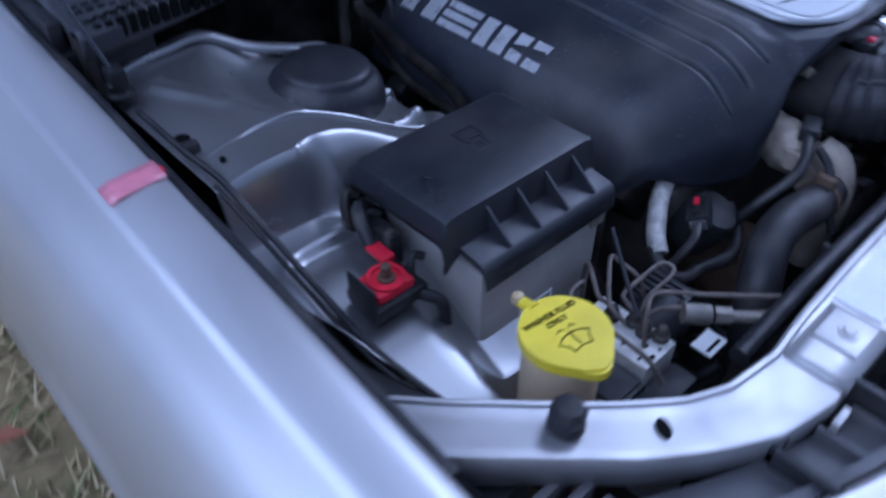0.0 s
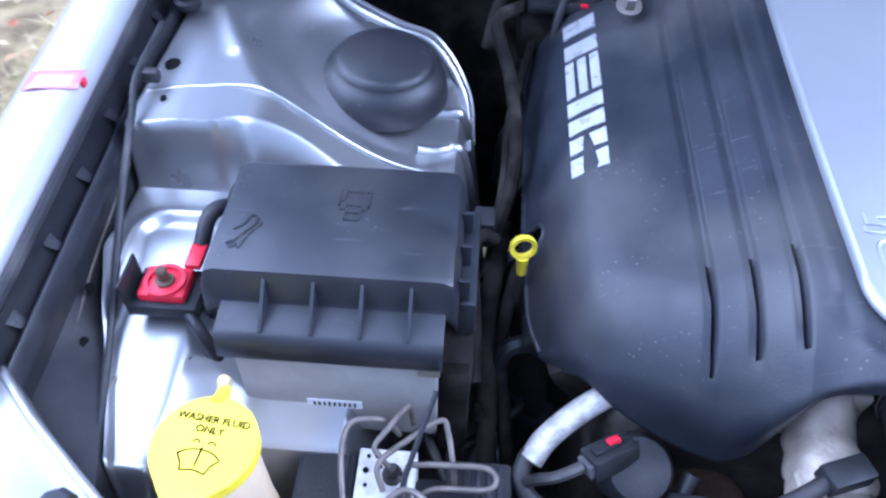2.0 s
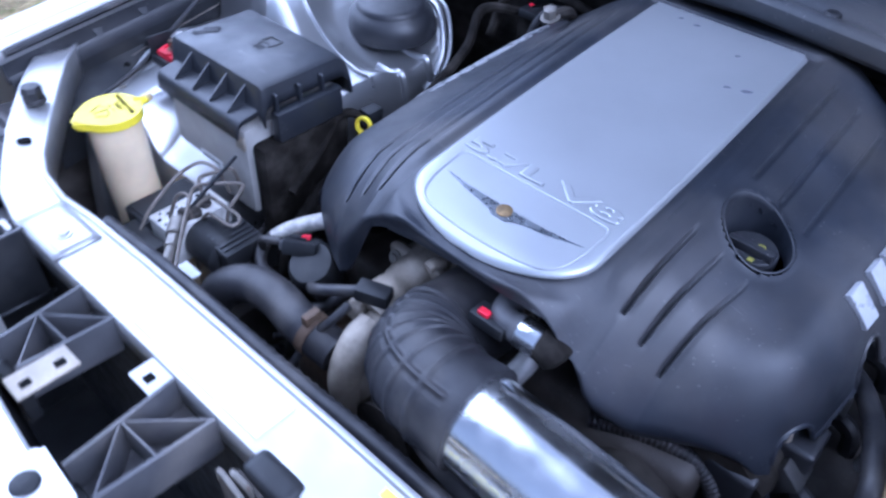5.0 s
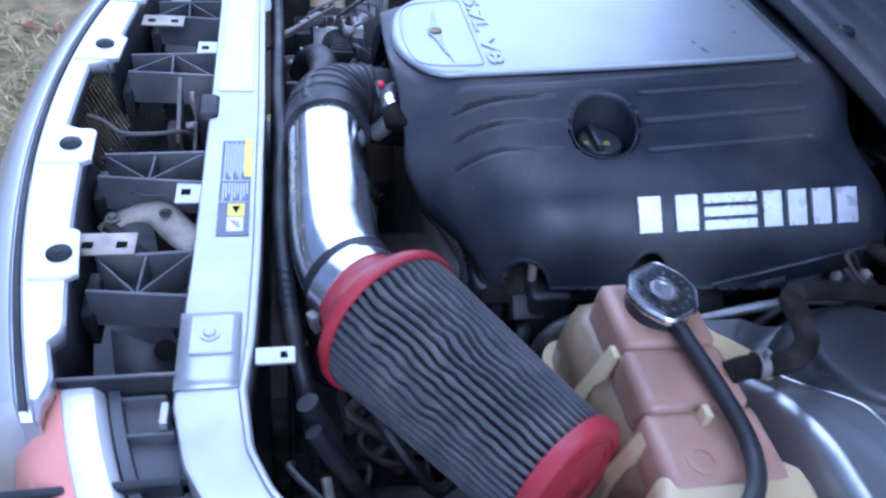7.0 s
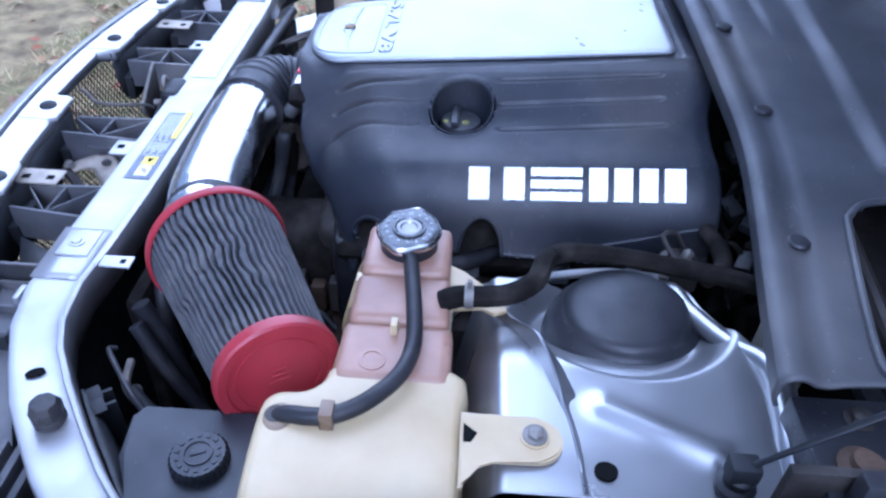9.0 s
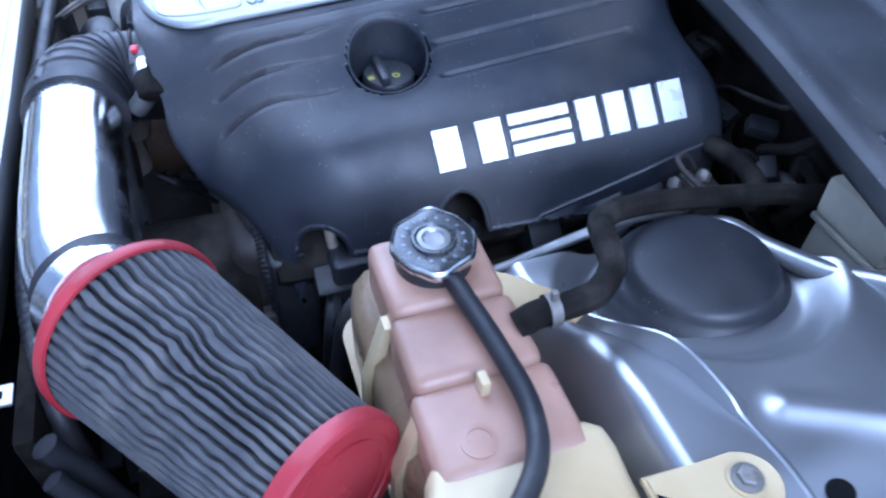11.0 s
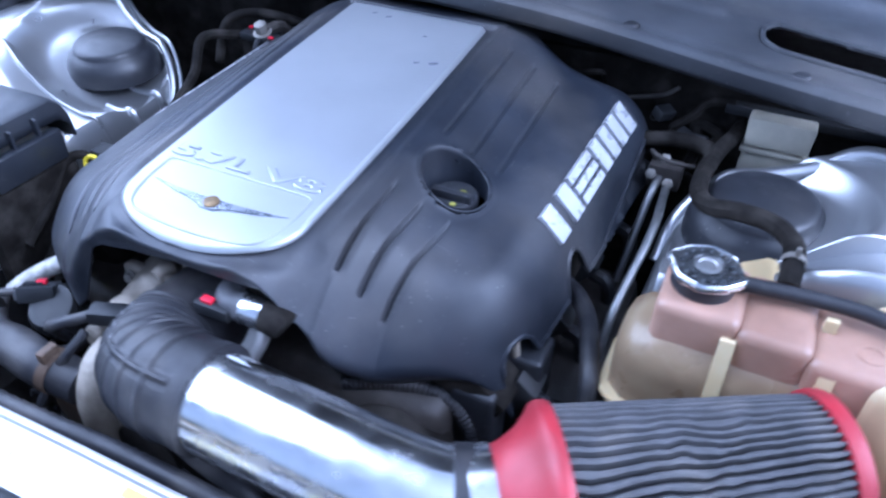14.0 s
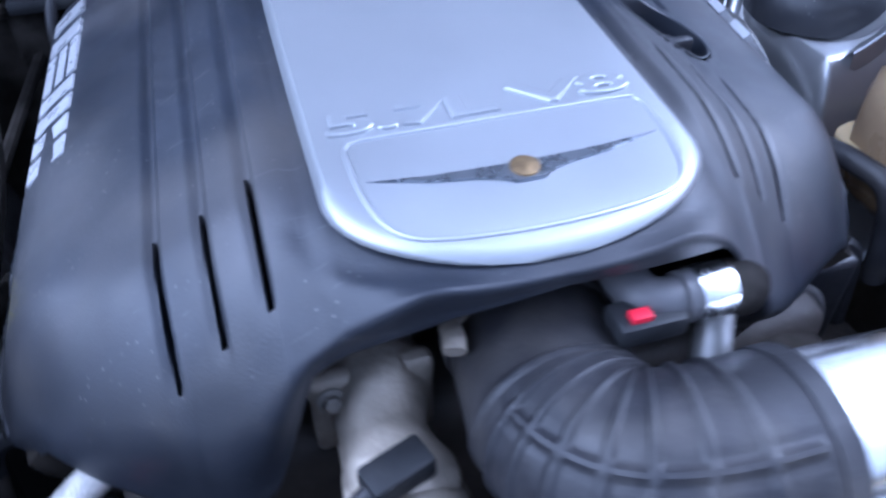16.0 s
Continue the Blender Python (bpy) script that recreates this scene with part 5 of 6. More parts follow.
for z, r, dx, dy in ((0.48, 0.050, 0.02, 0.02), (0.56, 0.048, 0.012, 0.012), (0.60, 0.040, 0.006, 0.006), (0.64, 0.037, 0.003, 0.003), (0.70, 0.0365, 0.001, 0.0), (0.76, 0.0365, 0, 0), (0.797, 0.037, 0, 0), (0.803, 0.0375, 0, 0)):
    rows.append([wm @ Vector((dx + r * math.cos(a), dy + r * math.sin(a), z)) for a in (2 * math.pi * k / 32 for k in range(32))])
part("neck", grid(rows, None, True, True), BOTTLE, wash, "cream translucent filler neck")
cap_ol = []
for k in range(48):
    a = 2 * math.pi * k / 48
    r = 0.0418 + 0.012 * max(0, math.cos(a + math.radians(100))) ** 14
    cap_ol.append((-0.602 + r * math.cos(a), 0.112 + r * math.sin(a)))
capo = part("cap", prism(cap_ol, 0.800, 0.812, Matrix(), 0.003), YELLOW, wash, "bright yellow cap with printed symbol")
part("hinge", tube([(-0.602, 0.148, 0.808), (-0.601, 0.160, 0.806), (-0.602, 0.168, 0.808)], lambda u: 0.0075 - 0.0025 * u, 10, 8), YELLOW, wash)
part("hinge_tip", lathe([(0.0, -0.002), (0.005, 0), (0.0066, 0.005), (0.005, 0.010), (0.0, 0.012)], Matrix.Translation((-0.602, 0.169, 0.803)), 14), CREAM, wash)
turn = Matrix.Translation((-0.602, 0.112, 0.8122)) @ pose(0, 0, 0, 0, 0, -7)
part("printed_text", letters("WASHER FLUID", 0.0086, 0.0007, turn @ Matrix.Translation((0, 0.0205, 0))), INKHOLE, capo)
part("printed_text", letters("ONLY", 0.0086, 0.0007, turn @ Matrix.Translation((0, 0.0115, 0))), INKHOLE, capo)
sy = bmesh.new()
for ks in ([(-0.017, -0.008), (-0.01, -0.0035), (0, -0.002), (0.01, -0.0035), (0.017, -0.008)], [(-0.017, -0.008), (-0.012, -0.014), (-0.010, -0.0205)], [(0.017, -0.008), (0.012, -0.014), (0.010, -0.0205)], [(-0.010, -0.0205), (0, -0.0185), (0.010, -0.0205)], [(-0.010, 0.003), (-0.006, 0.0055), (-0.003, 0.003)], [(0.003, 0.003), (0.006, 0.0055), (0.010, 0.003)], [(0, -0.016), (0, -0.010), (0, 0.0)]):
    tube([turn @ Vector((x, y - 0.003, 0.0002)) for x, y in ks], 0.0006, 12, 5, sy)
part("printed_symbol", sy, INKHOLE, capo)

# ---- coolant tank ----
tank = thing("coolant_tank", "cream and pink stained coolant expansion tank", "coolant tank")


def slab(x0, x1, y0, y1, z0, z1, bev=0.012, taper=0.0):
    return box((x0, y0, z0), (x1, y1, z1), bev, Matrix(), 3, taper)


for x0, x1, y0, y1, z1 in ((0.440, 0.520, 0.312, 0.404, 0.884), (0.516, 0.585, 0.309, 0.407, 0.879), (0.580, 0.655, 0.305, 0.412, 0.873)):
    part("stained_chamber", slab(x0, x1, y0, y1, 0.700, z1), PINK, tank, "pink-brown coolant stained chamber")
shape = [(0.800, 0.252), (0.74, 0.248), (0.692, 0.247), (0.676, 0.251), (0.667, 0.262), (0.664, 0.283), (0.653, 0.296), (0.634, 0.306), (0.632, 0.36), (0.636, 0.424), (0.70, 0.427), (0.800, 0.428)]
shape = [(p.x, p.y) for p in curve_points([(x, y, 0) for x, y in shape], 36)]
loop = [Vector((x, y)) for x, y in shape]
turned = []
for k, p in enumerate(loop):
    d = (loop[(k + 1) % len(loop)] - loop[k - 1]).normalized()
    turned.append(Vector((d.y, -d.x)))
rows = []
for z, ins in ((0.690, 0.0), (0.852, 0.0), (0.860, 0.001), (0.866, 0.0035), (0.869, 0.007), (0.870, 0.012)):
    rows.append([(p.x + n.x * ins, p.y + n.y * ins, z - 0.05 * max(0, p.x - 0.74) * (z > 0.8)) for p, n in zip(loop, turned)])
bm = grid(rows, None, True, True)
part("cream_chamber", bm, CREAM, tank)
part("lower_chamber", slab(0.410, 0.65, 0.294, 0.402, 0.690, 0.846, 0.046), AMBER, tank, "amber translucent lower chamber")
part("neck", lathe([(0.030, 0.865), (0.030, 0.893), (0.026, 0.896)], Matrix.Translation((0.476, 0.358, 0)), 28), SATIN, tank)
for x0, x1 in ((0.505, 0.519), (0.592, 0.606)):
    bm = bmesh.new()
    ends = [[bm.verts.new((x, y, z)) for y, z in ((0.3125, 0.866), (0.3065, 0.866), (0.2885, 0.800), (0.2880, 0.757), (0.2940, 0.757))] for x in (x0, x1)]
    bm.faces.new(ends[0])
    bm.faces.new(ends[1][::-1])
    for k in range(5):
        bm.faces.new((ends[0][k], ends[0][(k + 1) % 5], ends[1][(k + 1) % 5], ends[1][k]))
    part("strap_rib", bm, CREAM, tank, smooth=False)
seam = [(0.660, 0.288), (0.660, 0.408)]
seam += [(0.434 - 0.030 * math.sin(a), 0.378 + 0.030 * math.cos(a)) for a in (k * math.pi / 16 for k in range(9))]
seam += [(0.434 - 0.030 * math.cos(a), 0.318 - 0.030 * math.sin(a)) for a in (k * math.pi / 16 for k in range(9))]
part("weld_seam", prism(seam, 0.752, 0.757, Matrix(), 0.0015), CREAM, tank)
part("round_boss", lathe([(0.013, 0.0), (0.013, 0.0015), (0.009, 0.002), (0.009, 0.001), (0, 0.001)], Matrix.Translation((0.631, 0.339, 0.8725)), 20), PINK, tank)
ear = [(0.690, 0.423), (0.692, 0.486)]
ear += [(0.7135 - 0.0215 * math.cos(a), 0.486 + 0.0215 * math.sin(a)) for a in (k * math.pi / 10 for k in range(1, 10))]
ear += [(0.735, 0.486), (0.736, 0.450), (0.741, 0.438), (0.752, 0.430), (0.762, 0.426), (0.762, 0.423)]
part("bracket", prism(ear, 0.878, 0.884, Matrix(), 0.002), CREAM, tank, "cream mounting ear")
part("bracket_slot", prism([(0.703, 0.4255), (0.721, 0.4255), (0.721, 0.432), (0.712, 0.437)], 0.880, 0.8846), INKHOLE, tank)
part("ear_lug", lathe([(0.0125, 0.884), (0.0125, 0.8855), (0.010, 0.886)], Matrix.Translation((0.7115, 0.484, 0)), 20), CREAM, tank)
part("rear_ear", prism([(0.474, 0.40), (0.486, 0.420), (0.512, 0.446), (0.532, 0.464), (0.542, 0.464), (0.548, 0.452), (0.540, 0.438), (0.545, 0.405)], 0.856, 0.860, Matrix(), 0.001), CREAM, tank)
bolt((0.7115, 0.484, 0.8855), r=0.007, parent=tank)
stain = []
for r, up in ((0.0, 0.0006), (0.008, 0.0006), (0.0115, 0.0004), (0.013, -0.0004)):
    stain.append([(0.699 + 1.15 * r * math.cos(a), 0.268 + r * math.sin(a), 0.8702 + up) for a in (k * math.pi / 20 for k in range(40))])
part("hose_stain", grid(stain, None, True), AMBER, tank, "amber coolant stain round the hose end")
# not cut: a dark disc drawn for the shade in the opening
part("hose_hole", lathe([(0.0088, 0.8705), (0.0088, 0.8712), (0.0, 0.8712)], Matrix.Translation((0.697, 0.265, 0)), 20), GRIME, tank, "dark hole for the hose end")
rc = thing("pressure_cap", "chromed radiator pressure cap with lugs", "radiator cap")
rm = Matrix.Translation((0.476, 0.358, 0))
lobes = lambda a: 1.02 + 0.17 * max(0, math.cos(2 * a + 0.5)) ** 7 + 0.022 * math.cos(8 * a)
part("skirt", lathe([(0.0305, 0.884), (0.0305, 0.899)], rm, 48), SATIN, rc, "black lower skirt")
part("top", lathe([(0.0325, 0.900), (0.032, 0.905), (0.029, 0.907), (0.020, 0.9065)], rm, 48, wobble=lobes), CAPTOP, rc, "dark printed top ring")
part("rim", lathe([(0.0328, 0.899), (0.0335, 0.902), (0.0325, 0.906), (0.031, 0.9075), (0.0305, 0.9065)], rm, 48, wobble=lobes, caps=False), CHROME, rc)
part("centre_ring", lathe([(0.0180, 0.906), (0.0172, 0.9088), (0.0150, 0.9090), (0.0135, 0.9070)], rm, 36, caps=False), CAPTOP, rc)
part("centre_disc", lathe([(0.0142, 0.9060), (0.0130, 0.9082), (0.0095, 0.9088), (0.0080, 0.9070), (0, 0.9066)], rm, 28), ALU, rc, "dull steel rivet disc")
for k in range(16):
    a = 2 * math.pi * k / 16
    part("text_bar", box((-0.0012, 0.0225, 0.9066), (0.0012, 0.0255, 0.9073), 0, rm @ pose(0, 0, 0, 0, 0, math.degrees(a))), BADGE, rc)
oh = thing("overflow_hose", "black rubber overflow hose clipped over the tank", "hose")
part("hose", tube([(0.500, 0.362, 0.893), (0.53, 0.366, 0.893), (0.58, 0.373, 0.891), (0.625, 0.376, 0.888), (0.660, 0.366, 0.886), (0.688, 0.340, 0.882), (0.701, 0.314, 0.879), (0.702, 0.295, 0.877), (0.699, 0.279, 0.874), (0.697, 0.270, 0.869), (0.697, 0.266, 0.862)], 0.0078, 60, 12), RUBBER, oh)
part("clip", box((0.692, 0.305, 0.868), (0.710, 0.317, 0.889), 0.002), AMBER, oh, "amber stained plastic clip")
part("clip", box((0.588, 0.352, 0.872), (0.600, 0.359, 0.887), 0.0015), CREAM, oh)
ps = thing("power_steering_reservoir", "black plastic reservoir with a ribbed screw cap", "reservoir")
part("body", prism([(0.642, 0.116), (0.641, 0.224), (0.655, 0.236), (0.70, 0.243), (0.79, 0.244), (0.80, 0.16), (0.745, 0.136), (0.70, 0.112), (0.655, 0.108)], 0.66, 0.800, Matrix(), 0.006), LID, ps)
pm = Matrix.Translation((0.703, 0.190, -0.012))
pcap = part("cap", lathe([(0.0255, 0.810), (0.0265, 0.812), (0.0265, 0.821), (0.024, 0.825), (0.0, 0.8255)], pm, 84, wobble=lambda a: 1 + 0.022 * math.cos(28 * a)), LID, ps)
part("cap_ring", lathe([(0.0135, 0.825), (0.0135, 0.8268), (0.0115, 0.8268), (0.0115, 0.825)], pm, 30, caps=False), LID, pcap)
part("cap_mark", box((-0.002, -0.007, 0.825), (0.002, 0.007, 0.8266), 0.0006, pm @ pose(0, 0, 0, 0, 0, 25)), LID, pcap)
for k in range(14):
    part("raised_text_bar", box((-0.0018, 0.017, 0.8250), (0.0018, 0.0205, 0.8262), 0, pm @ pose(0, 0, 0, 0, 0, 25.7 * k)), LID, pcap)

# ---- intake ----
FD = Vector((0.202, 0.124, 0.0185)).normalized()
FB, FE = Vector((0.396, 0.110, 0.8035)), Vector((0.610, 0.242, 0.823))
pipe = thing("intake_pipe", "polished aluminium cold air intake pipe", "intake pipe")
part("pipe", tube([(0.080, 0.073, 0.819), (0.16, 0.072, 0.816), (0.24, 0.071, 0.811), (0.30, 0.073, 0.806), (0.335, 0.080, 0.803), (0.365, 0.094, 0.8025), FB + FD * 0.01], 0.0490, 60, 40), CHROME, pipe)
part("black_sleeve", tube([(0.337, 0.0808, 0.803), (0.345, 0.0845, 0.8028), (0.353, 0.0883, 0.8026)], 0.0510, 6, 40), RUBBER, pipe, "black rubber sleeve")
filt = thing("cone_air_filter", "grey pleated cone air filter with red rubber ends", "air filter")
fm = axis_pose(FB - FD * 0.035, FD)
L = (FE - FB).length + 0.044
part("collar", lathe([(0.0515, -0.016), (0.053, -0.014), (0.053, 0.010), (0.0560, 0.018), (0.0640, 0.031), (0.0745, 0.041), (0.0815, 0.046), (0.0838, 0.050), (0.0838, 0.057), (0.0822, 0.060), (0.0795, 0.0605)], fm, 64, caps=False), RED, filt, "red rubber mounting flange")
part("end_cap", lathe([(0.055, L - 0.016), (0.0635, L - 0.015), (0.0645, L - 0.008), (0.0635, L - 0.002), (0.061, L), (0.052, L), (0.051, L - 0.002), (0.0, L - 0.002)], fm, 48), RED, filt, "red rubber end cap")
part("cap_ring", lathe([(0.0455, L - 0.003), (0.0455, L - 0.0005), (0.0425, L - 0.0005), (0.0425, L - 0.003)], fm, 48, caps=False), RED, filt)
for k in range(3):
    part("raised_bar", box((-0.011 + 0.003 * k, -0.008 + 0.007 * k, L - 0.003), (0.011 - 0.002 * k, -0.005 + 0.007 * k, L - 0.0008), 0.0006, fm), RED, filt)
rows = []
NP = 50
for k in range(49):
    u = k / 48
    r0 = 0.0800 + (0.0605 - 0.0800) * u
    row = []
    for i in range(NP * 4):
        p, q = divmod(i, 4)
        a = 2 * math.pi * (i + 0.5) / (NP * 4)
        kink = noise.noise(Vector((u * 8.0 + 0.07 * p, p * 0.16, 1.7)))
        w = math.sin(math.pi * u) ** 0.7 * (0.06 * noise.noise(Vector((u * 4.0, p * 0.2, 9.1))) + 0.11 * abs(kink) * (1 if noise.noise(Vector((p * 0.21, u * 2.2, 3.0))) > 0 else 0.35) + 0.025 * noise.noise(Vector((u * 20, p * 0.6, 5.0))))
        r = r0 - (0.0, 0.0006, 0.011, 0.0014)[q]
        row.append(fm @ Vector((r * math.cos(a + w), r * math.sin(a + w), 0.050 + (L - 0.064) * u)))
    rows.append(row)
part("pleats", grid(rows, None, True), PLEAT, filt, "grey cotton pleats")
clamp = thing("hose_clamp", "bright steel worm-drive hose clamp", "clamp")
part("band", lathe([(0.0530, -0.017), (0.0545, -0.016), (0.0545, 0.006), (0.0530, 0.007)], fm, 48, caps=False), CHROME, clamp)
part("screw", box((-0.012, -0.006, -0.002), (0.012, 0.006, 0.010), 0.002, fm @ pose(0, 0, -0.002, 0, 0, 100) @ Matrix.Translation((0, 0.058, 0)) @ pose(0, 0, 0, 90, 0, 0)), STEEL, clamp)
bolt(fm @ Vector((0.0, -0.062, -0.002)), (0.3, -1, 0.2), 0.006, 0.012, STEEL, clamp)


def boot_radius(u, a):
    """Seven rings round the bend, a rounded rib between two grooves along it and a raised cuff."""
    ring = max(math.exp(-((u - q) / 0.0095) ** 4) for q in (0.345, 0.405, 0.475, 0.545, 0.614, 0.690, 0.778, 0.862))
    d = abs(a - 0.76)
    along = smooth01(0.36, 0.43, u) * smooth01(0.955, 0.945, u)
    rib = (0.048 * math.exp(-(d / 0.055) ** 4) - 0.022 * math.exp(-((d - 0.105) / 0.030) ** 2)) * along
    return 1 + max(0.045 * ring, rib) if rib > 0 else 1 + 0.045 * ring + rib


boot = thing("rubber_intake_boot", "ribbed black rubber intake elbow", "intake boot")
part("elbow", tube([(0.006, 0.215, 0.800), (0.000, 0.165, 0.800), (-0.002, 0.125, 0.803), (0.012, 0.092, 0.810), (0.045, 0.077, 0.816), (0.098, 0.0735, 0.819)], 0.0535, 190, 128, ripple=boot_radius), RUBBER, boot)
part("cuff", tube([(0.006, 0.220, 0.800), (0.005, 0.205, 0.800), (0.004, 0.195, 0.800)], 0.0565, 6, 48), RUBBER, boot)
part("cuff", tube([(0.088, 0.0738, 0.8188), (0.1005, 0.0735, 0.819)], 0.0546, 4, 48), RUBBER, boot)
part("band_clamp", tube([(0.005, 0.212, 0.800), (0.0046, 0.203, 0.800)], 0.0575, 4, 48), STEEL, boot, "steel band clamp")

# ---- engine bay parts ----
th = thing("throttle_body", "dusty cast aluminium throttle body and thermostat housing", "engine part")
part("body", lathe([(0.056, 0), (0.058, 0.01), (0.052, 0.015), (0.050, 0.05)], axis_pose((0.006, 0.20, 0.806), (0, 1, 0.05)), 28), CAST, th)
part("housing", casting(tube([(-0.098, 0.235, 0.772), (-0.098, 0.205, 0.770), (-0.097, 0.165, 0.762), (-0.095, 0.135, 0.752)], lambda u: 0.036 - 0.006 * u + 0.004 * math.sin(9 * u), 22, 28), 0.006, 38), CAST, th)
part("housing_flange", casting(box((-0.139, 0.198, 0.735), (-0.060, 0.214, 0.803), 0.010, Matrix(), 3), 0.003, 60), CAST, th)
part("lower_housing", casting(tube([(-0.086, 0.150, 0.745), (-0.082, 0.125, 0.735), (-0.078, 0.108, 0.715), (-0.080, 0.100, 0.670)], lambda u: 0.027 + 0.003 * math.sin(12 * u), 22, 24), 0.005, 45), CAST, th)
part("bolt_boss", casting(lathe([(0.016, 0), (0.016, 0.016), (0.013, 0.019), (0.0, 0.019)], axis_pose((-0.070, 0.112, 0.722), (0.1, -0.5, 1)), 24), 0.0015, 70), CAST, th)
part("side_lug", casting(box((-0.130, 0.118, 0.742), (-0.108, 0.150, 0.772), 0.007, Matrix(), 3), 0.003, 60), CAST, th)
part("outlet", tube([(-0.085, 0.12, 0.76), (-0.085, 0.095, 0.75), (-0.09, 0.08, 0.70), (-0.09, 0.09, 0.60)], 0.022, 20, 14), CAST, th)
bolt((-0.069, 0.105, 0.738), (0.1, -0.5, 1), 0.008, 0.007, STEEL, th)
bolt((-0.126, 0.195, 0.790), (0, -1, 0.3), 0.006, 0.006, STEEL, th)
part("vacuum_nipple", tube([(-0.052, 0.192, 0.834), (-0.053, 0.180, 0.838), (-0.055, 0.172, 0.836)], 0.007, 10, 10), CAST, th)
rh = thing("radiator_hose", "thick black upper radiator hose", "hose")
part("hose", tube([(-0.110, 0.085, 0.725), (-0.165, 0.080, 0.735), (-0.215, 0.085, 0.738), (-0.265, 0.080, 0.730), (-0.305, 0.062, 0.700), (-0.325, 0.045, 0.640), (-0.33, 0.02, 0.57)], 0.0245, 50, 20), RUBBER, rh)
part("clamp", tube([(-0.140, 0.082, 0.731), (-0.152, 0.081, 0.733)], 0.0262, 4, 20), RUST, rh, "rusty spring clamp")
part("clamp_ear", box((-0.150, 0.070, 0.752), (-0.140, 0.092, 0.768), 0.002), RUST, rh)
sn = thing("camshaft_sensor_connector", "black wiring connector with a red lock on a dark round housing", "connector")
part("round_housing", lathe([(0.030, -0.05), (0.033, -0.02), (0.033, 0.005), (0.028, 0.012), (0.0, 0.014)], axis_pose((-0.245, 0.165, 0.715), (0.1, -0.5, 1)), 24), BLACK, sn)
at_plug = pose(-0.268, 0.170, 0.729, -25, 0, 30)
plug = part("plug", box((-0.026, -0.0135, -0.010), (0.020, 0.0135, 0.011), 0.003, at_plug), BLACK, sn)
part("latch", box((-0.020, -0.005, 0.011), (0.004, 0.005, 0.0145), 0.001, at_plug), BLACK, plug)
part("red_lock", box((-0.004, -0.0035, 0.0115), (0.008, 0.0035, 0.0175), 0.001, at_plug), REDP, plug)
for y in (-0.008, 0.0, 0.008):
    part("rib", box((0.006, y - 0.001, -0.006), (0.0215, y + 0.001, 0.0118), 0.0005, at_plug), BLACK, plug)
part("grey_end", box((-0.031, -0.010, -0.006), (-0.025, 0.010, 0.007), 0.002, at_plug), GREYP, sn)
part("cable", tube([(-0.296, 0.155, 0.732), (-0.318, 0.146, 0.728), (-0.335, 0.150, 0.710), (-0.345, 0.16, 0.68)], 0.0055, 24, 8), RUBBER, sn)
hs = thing("sleeved_hose", "hose in a grey foil heat sleeve", "hose")
part("sleeve", tube([(-0.245, 0.228, 0.752), (-0.272, 0.222, 0.742), (-0.300, 0.208, 0.728), (-0.325, 0.190, 0.712), (-0.338, 0.174, 0.700)], 0.0118, 32, 14), HOSEG, hs, "grey foil heat sleeve")
part("hose", tube([(-0.32, 0.194, 0.715), (-0.342, 0.176, 0.700), (-0.345, 0.155, 0.685), (-0.325, 0.140, 0.675), (-0.29, 0.138, 0.672), (-0.25, 0.125, 0.675), (-0.21, 0.14, 0.68), (-0.19, 0.17, 0.70)], 0.0085, 50, 12), RUBBER, hs)
tm = thing("temperature_sensor", "silver breather elbow with a red clip under the cover", "sensor")
part("elbow", tube([(0.050, 0.185, 0.858), (0.052, 0.166, 0.857), (0.060, 0.158, 0.856), (0.074, 0.157, 0.856)], 0.0135, 24, 18), GREYP, tm)
part("elbow_collar", tube([(0.072, 0.157, 0.856), (0.080, 0.157, 0.856)], 0.0155, 4, 20), GREYP, tm)
part("silver_band", tube([(0.080, 0.157, 0.856), (0.089, 0.157, 0.856), (0.100, 0.158, 0.855)], 0.0168, 10, 24), CHROME, tm, "bright silver band")
# the tail's near-black stands in for the shadow it lies in
part("shaded_tail", tube([(0.099, 0.158, 0.855), (0.108, 0.159, 0.853), (0.118, 0.160, 0.848), (0.122, 0.160, 0.845)], lambda u: 0.0168 - 0.004 * smooth01(0.8, 1.0, u), 16, 20), SHADETAPE, tm)
part("lower_stub", tube([(0.098, 0.156, 0.848), (0.096, 0.148, 0.832), (0.090, 0.136, 0.815)], 0.0115, 12, 14), ALU, tm)
part("plug", box((0.028, 0.138, 0.845), (0.070, 0.162, 0.860), 0.004), BLACK, tm)
part("red_clip", box((0.036, 0.142, 0.859), (0.048, 0.150, 0.864), 0.001), REDP, tm)
wires = thing("wiring_loom", "black corrugated wiring loom behind the radiator", "wiring loom")
part("loom", tube([(-0.46, 0.010, 0.75), (-0.3, 0.012, 0.762), (-0.1, 0.010, 0.768), (0.05, 0.014, 0.77), (0.2, 0.012, 0.77), (0.34, 0.020, 0.76), (0.42, 0.035, 0.71), (0.45, 0.05, 0.60)], 0.010, 180, 10, ripple=lambda u, a: 1 + 0.10 * math.cos(2 * math.pi * 88 * u)), RUBBER, wires)
part("wire", tube([(-0.112, 0.130, 0.791), (-0.150, 0.112, 0.778), (-0.175, 0.112, 0.762), (-0.205, 0.130, 0.73), (-0.215, 0.15, 0.69)], 0.007, 30, 10), RUBBER, wires)
part("wire_plug", box((-0.02, -0.011, -0.009), (0.02, 0.011, 0.009), 0.003, pose(-0.100, 0.135, 0.792, 0, 0, 20)), BLACK, wires)
part("wire", tube([(-0.115, 0.112, 0.780), (-0.122, 0.090, 0.765), (-0.14, 0.072, 0.735), (-0.15, 0.05, 0.70)], 0.005, 24, 8), RUBBER, wires)

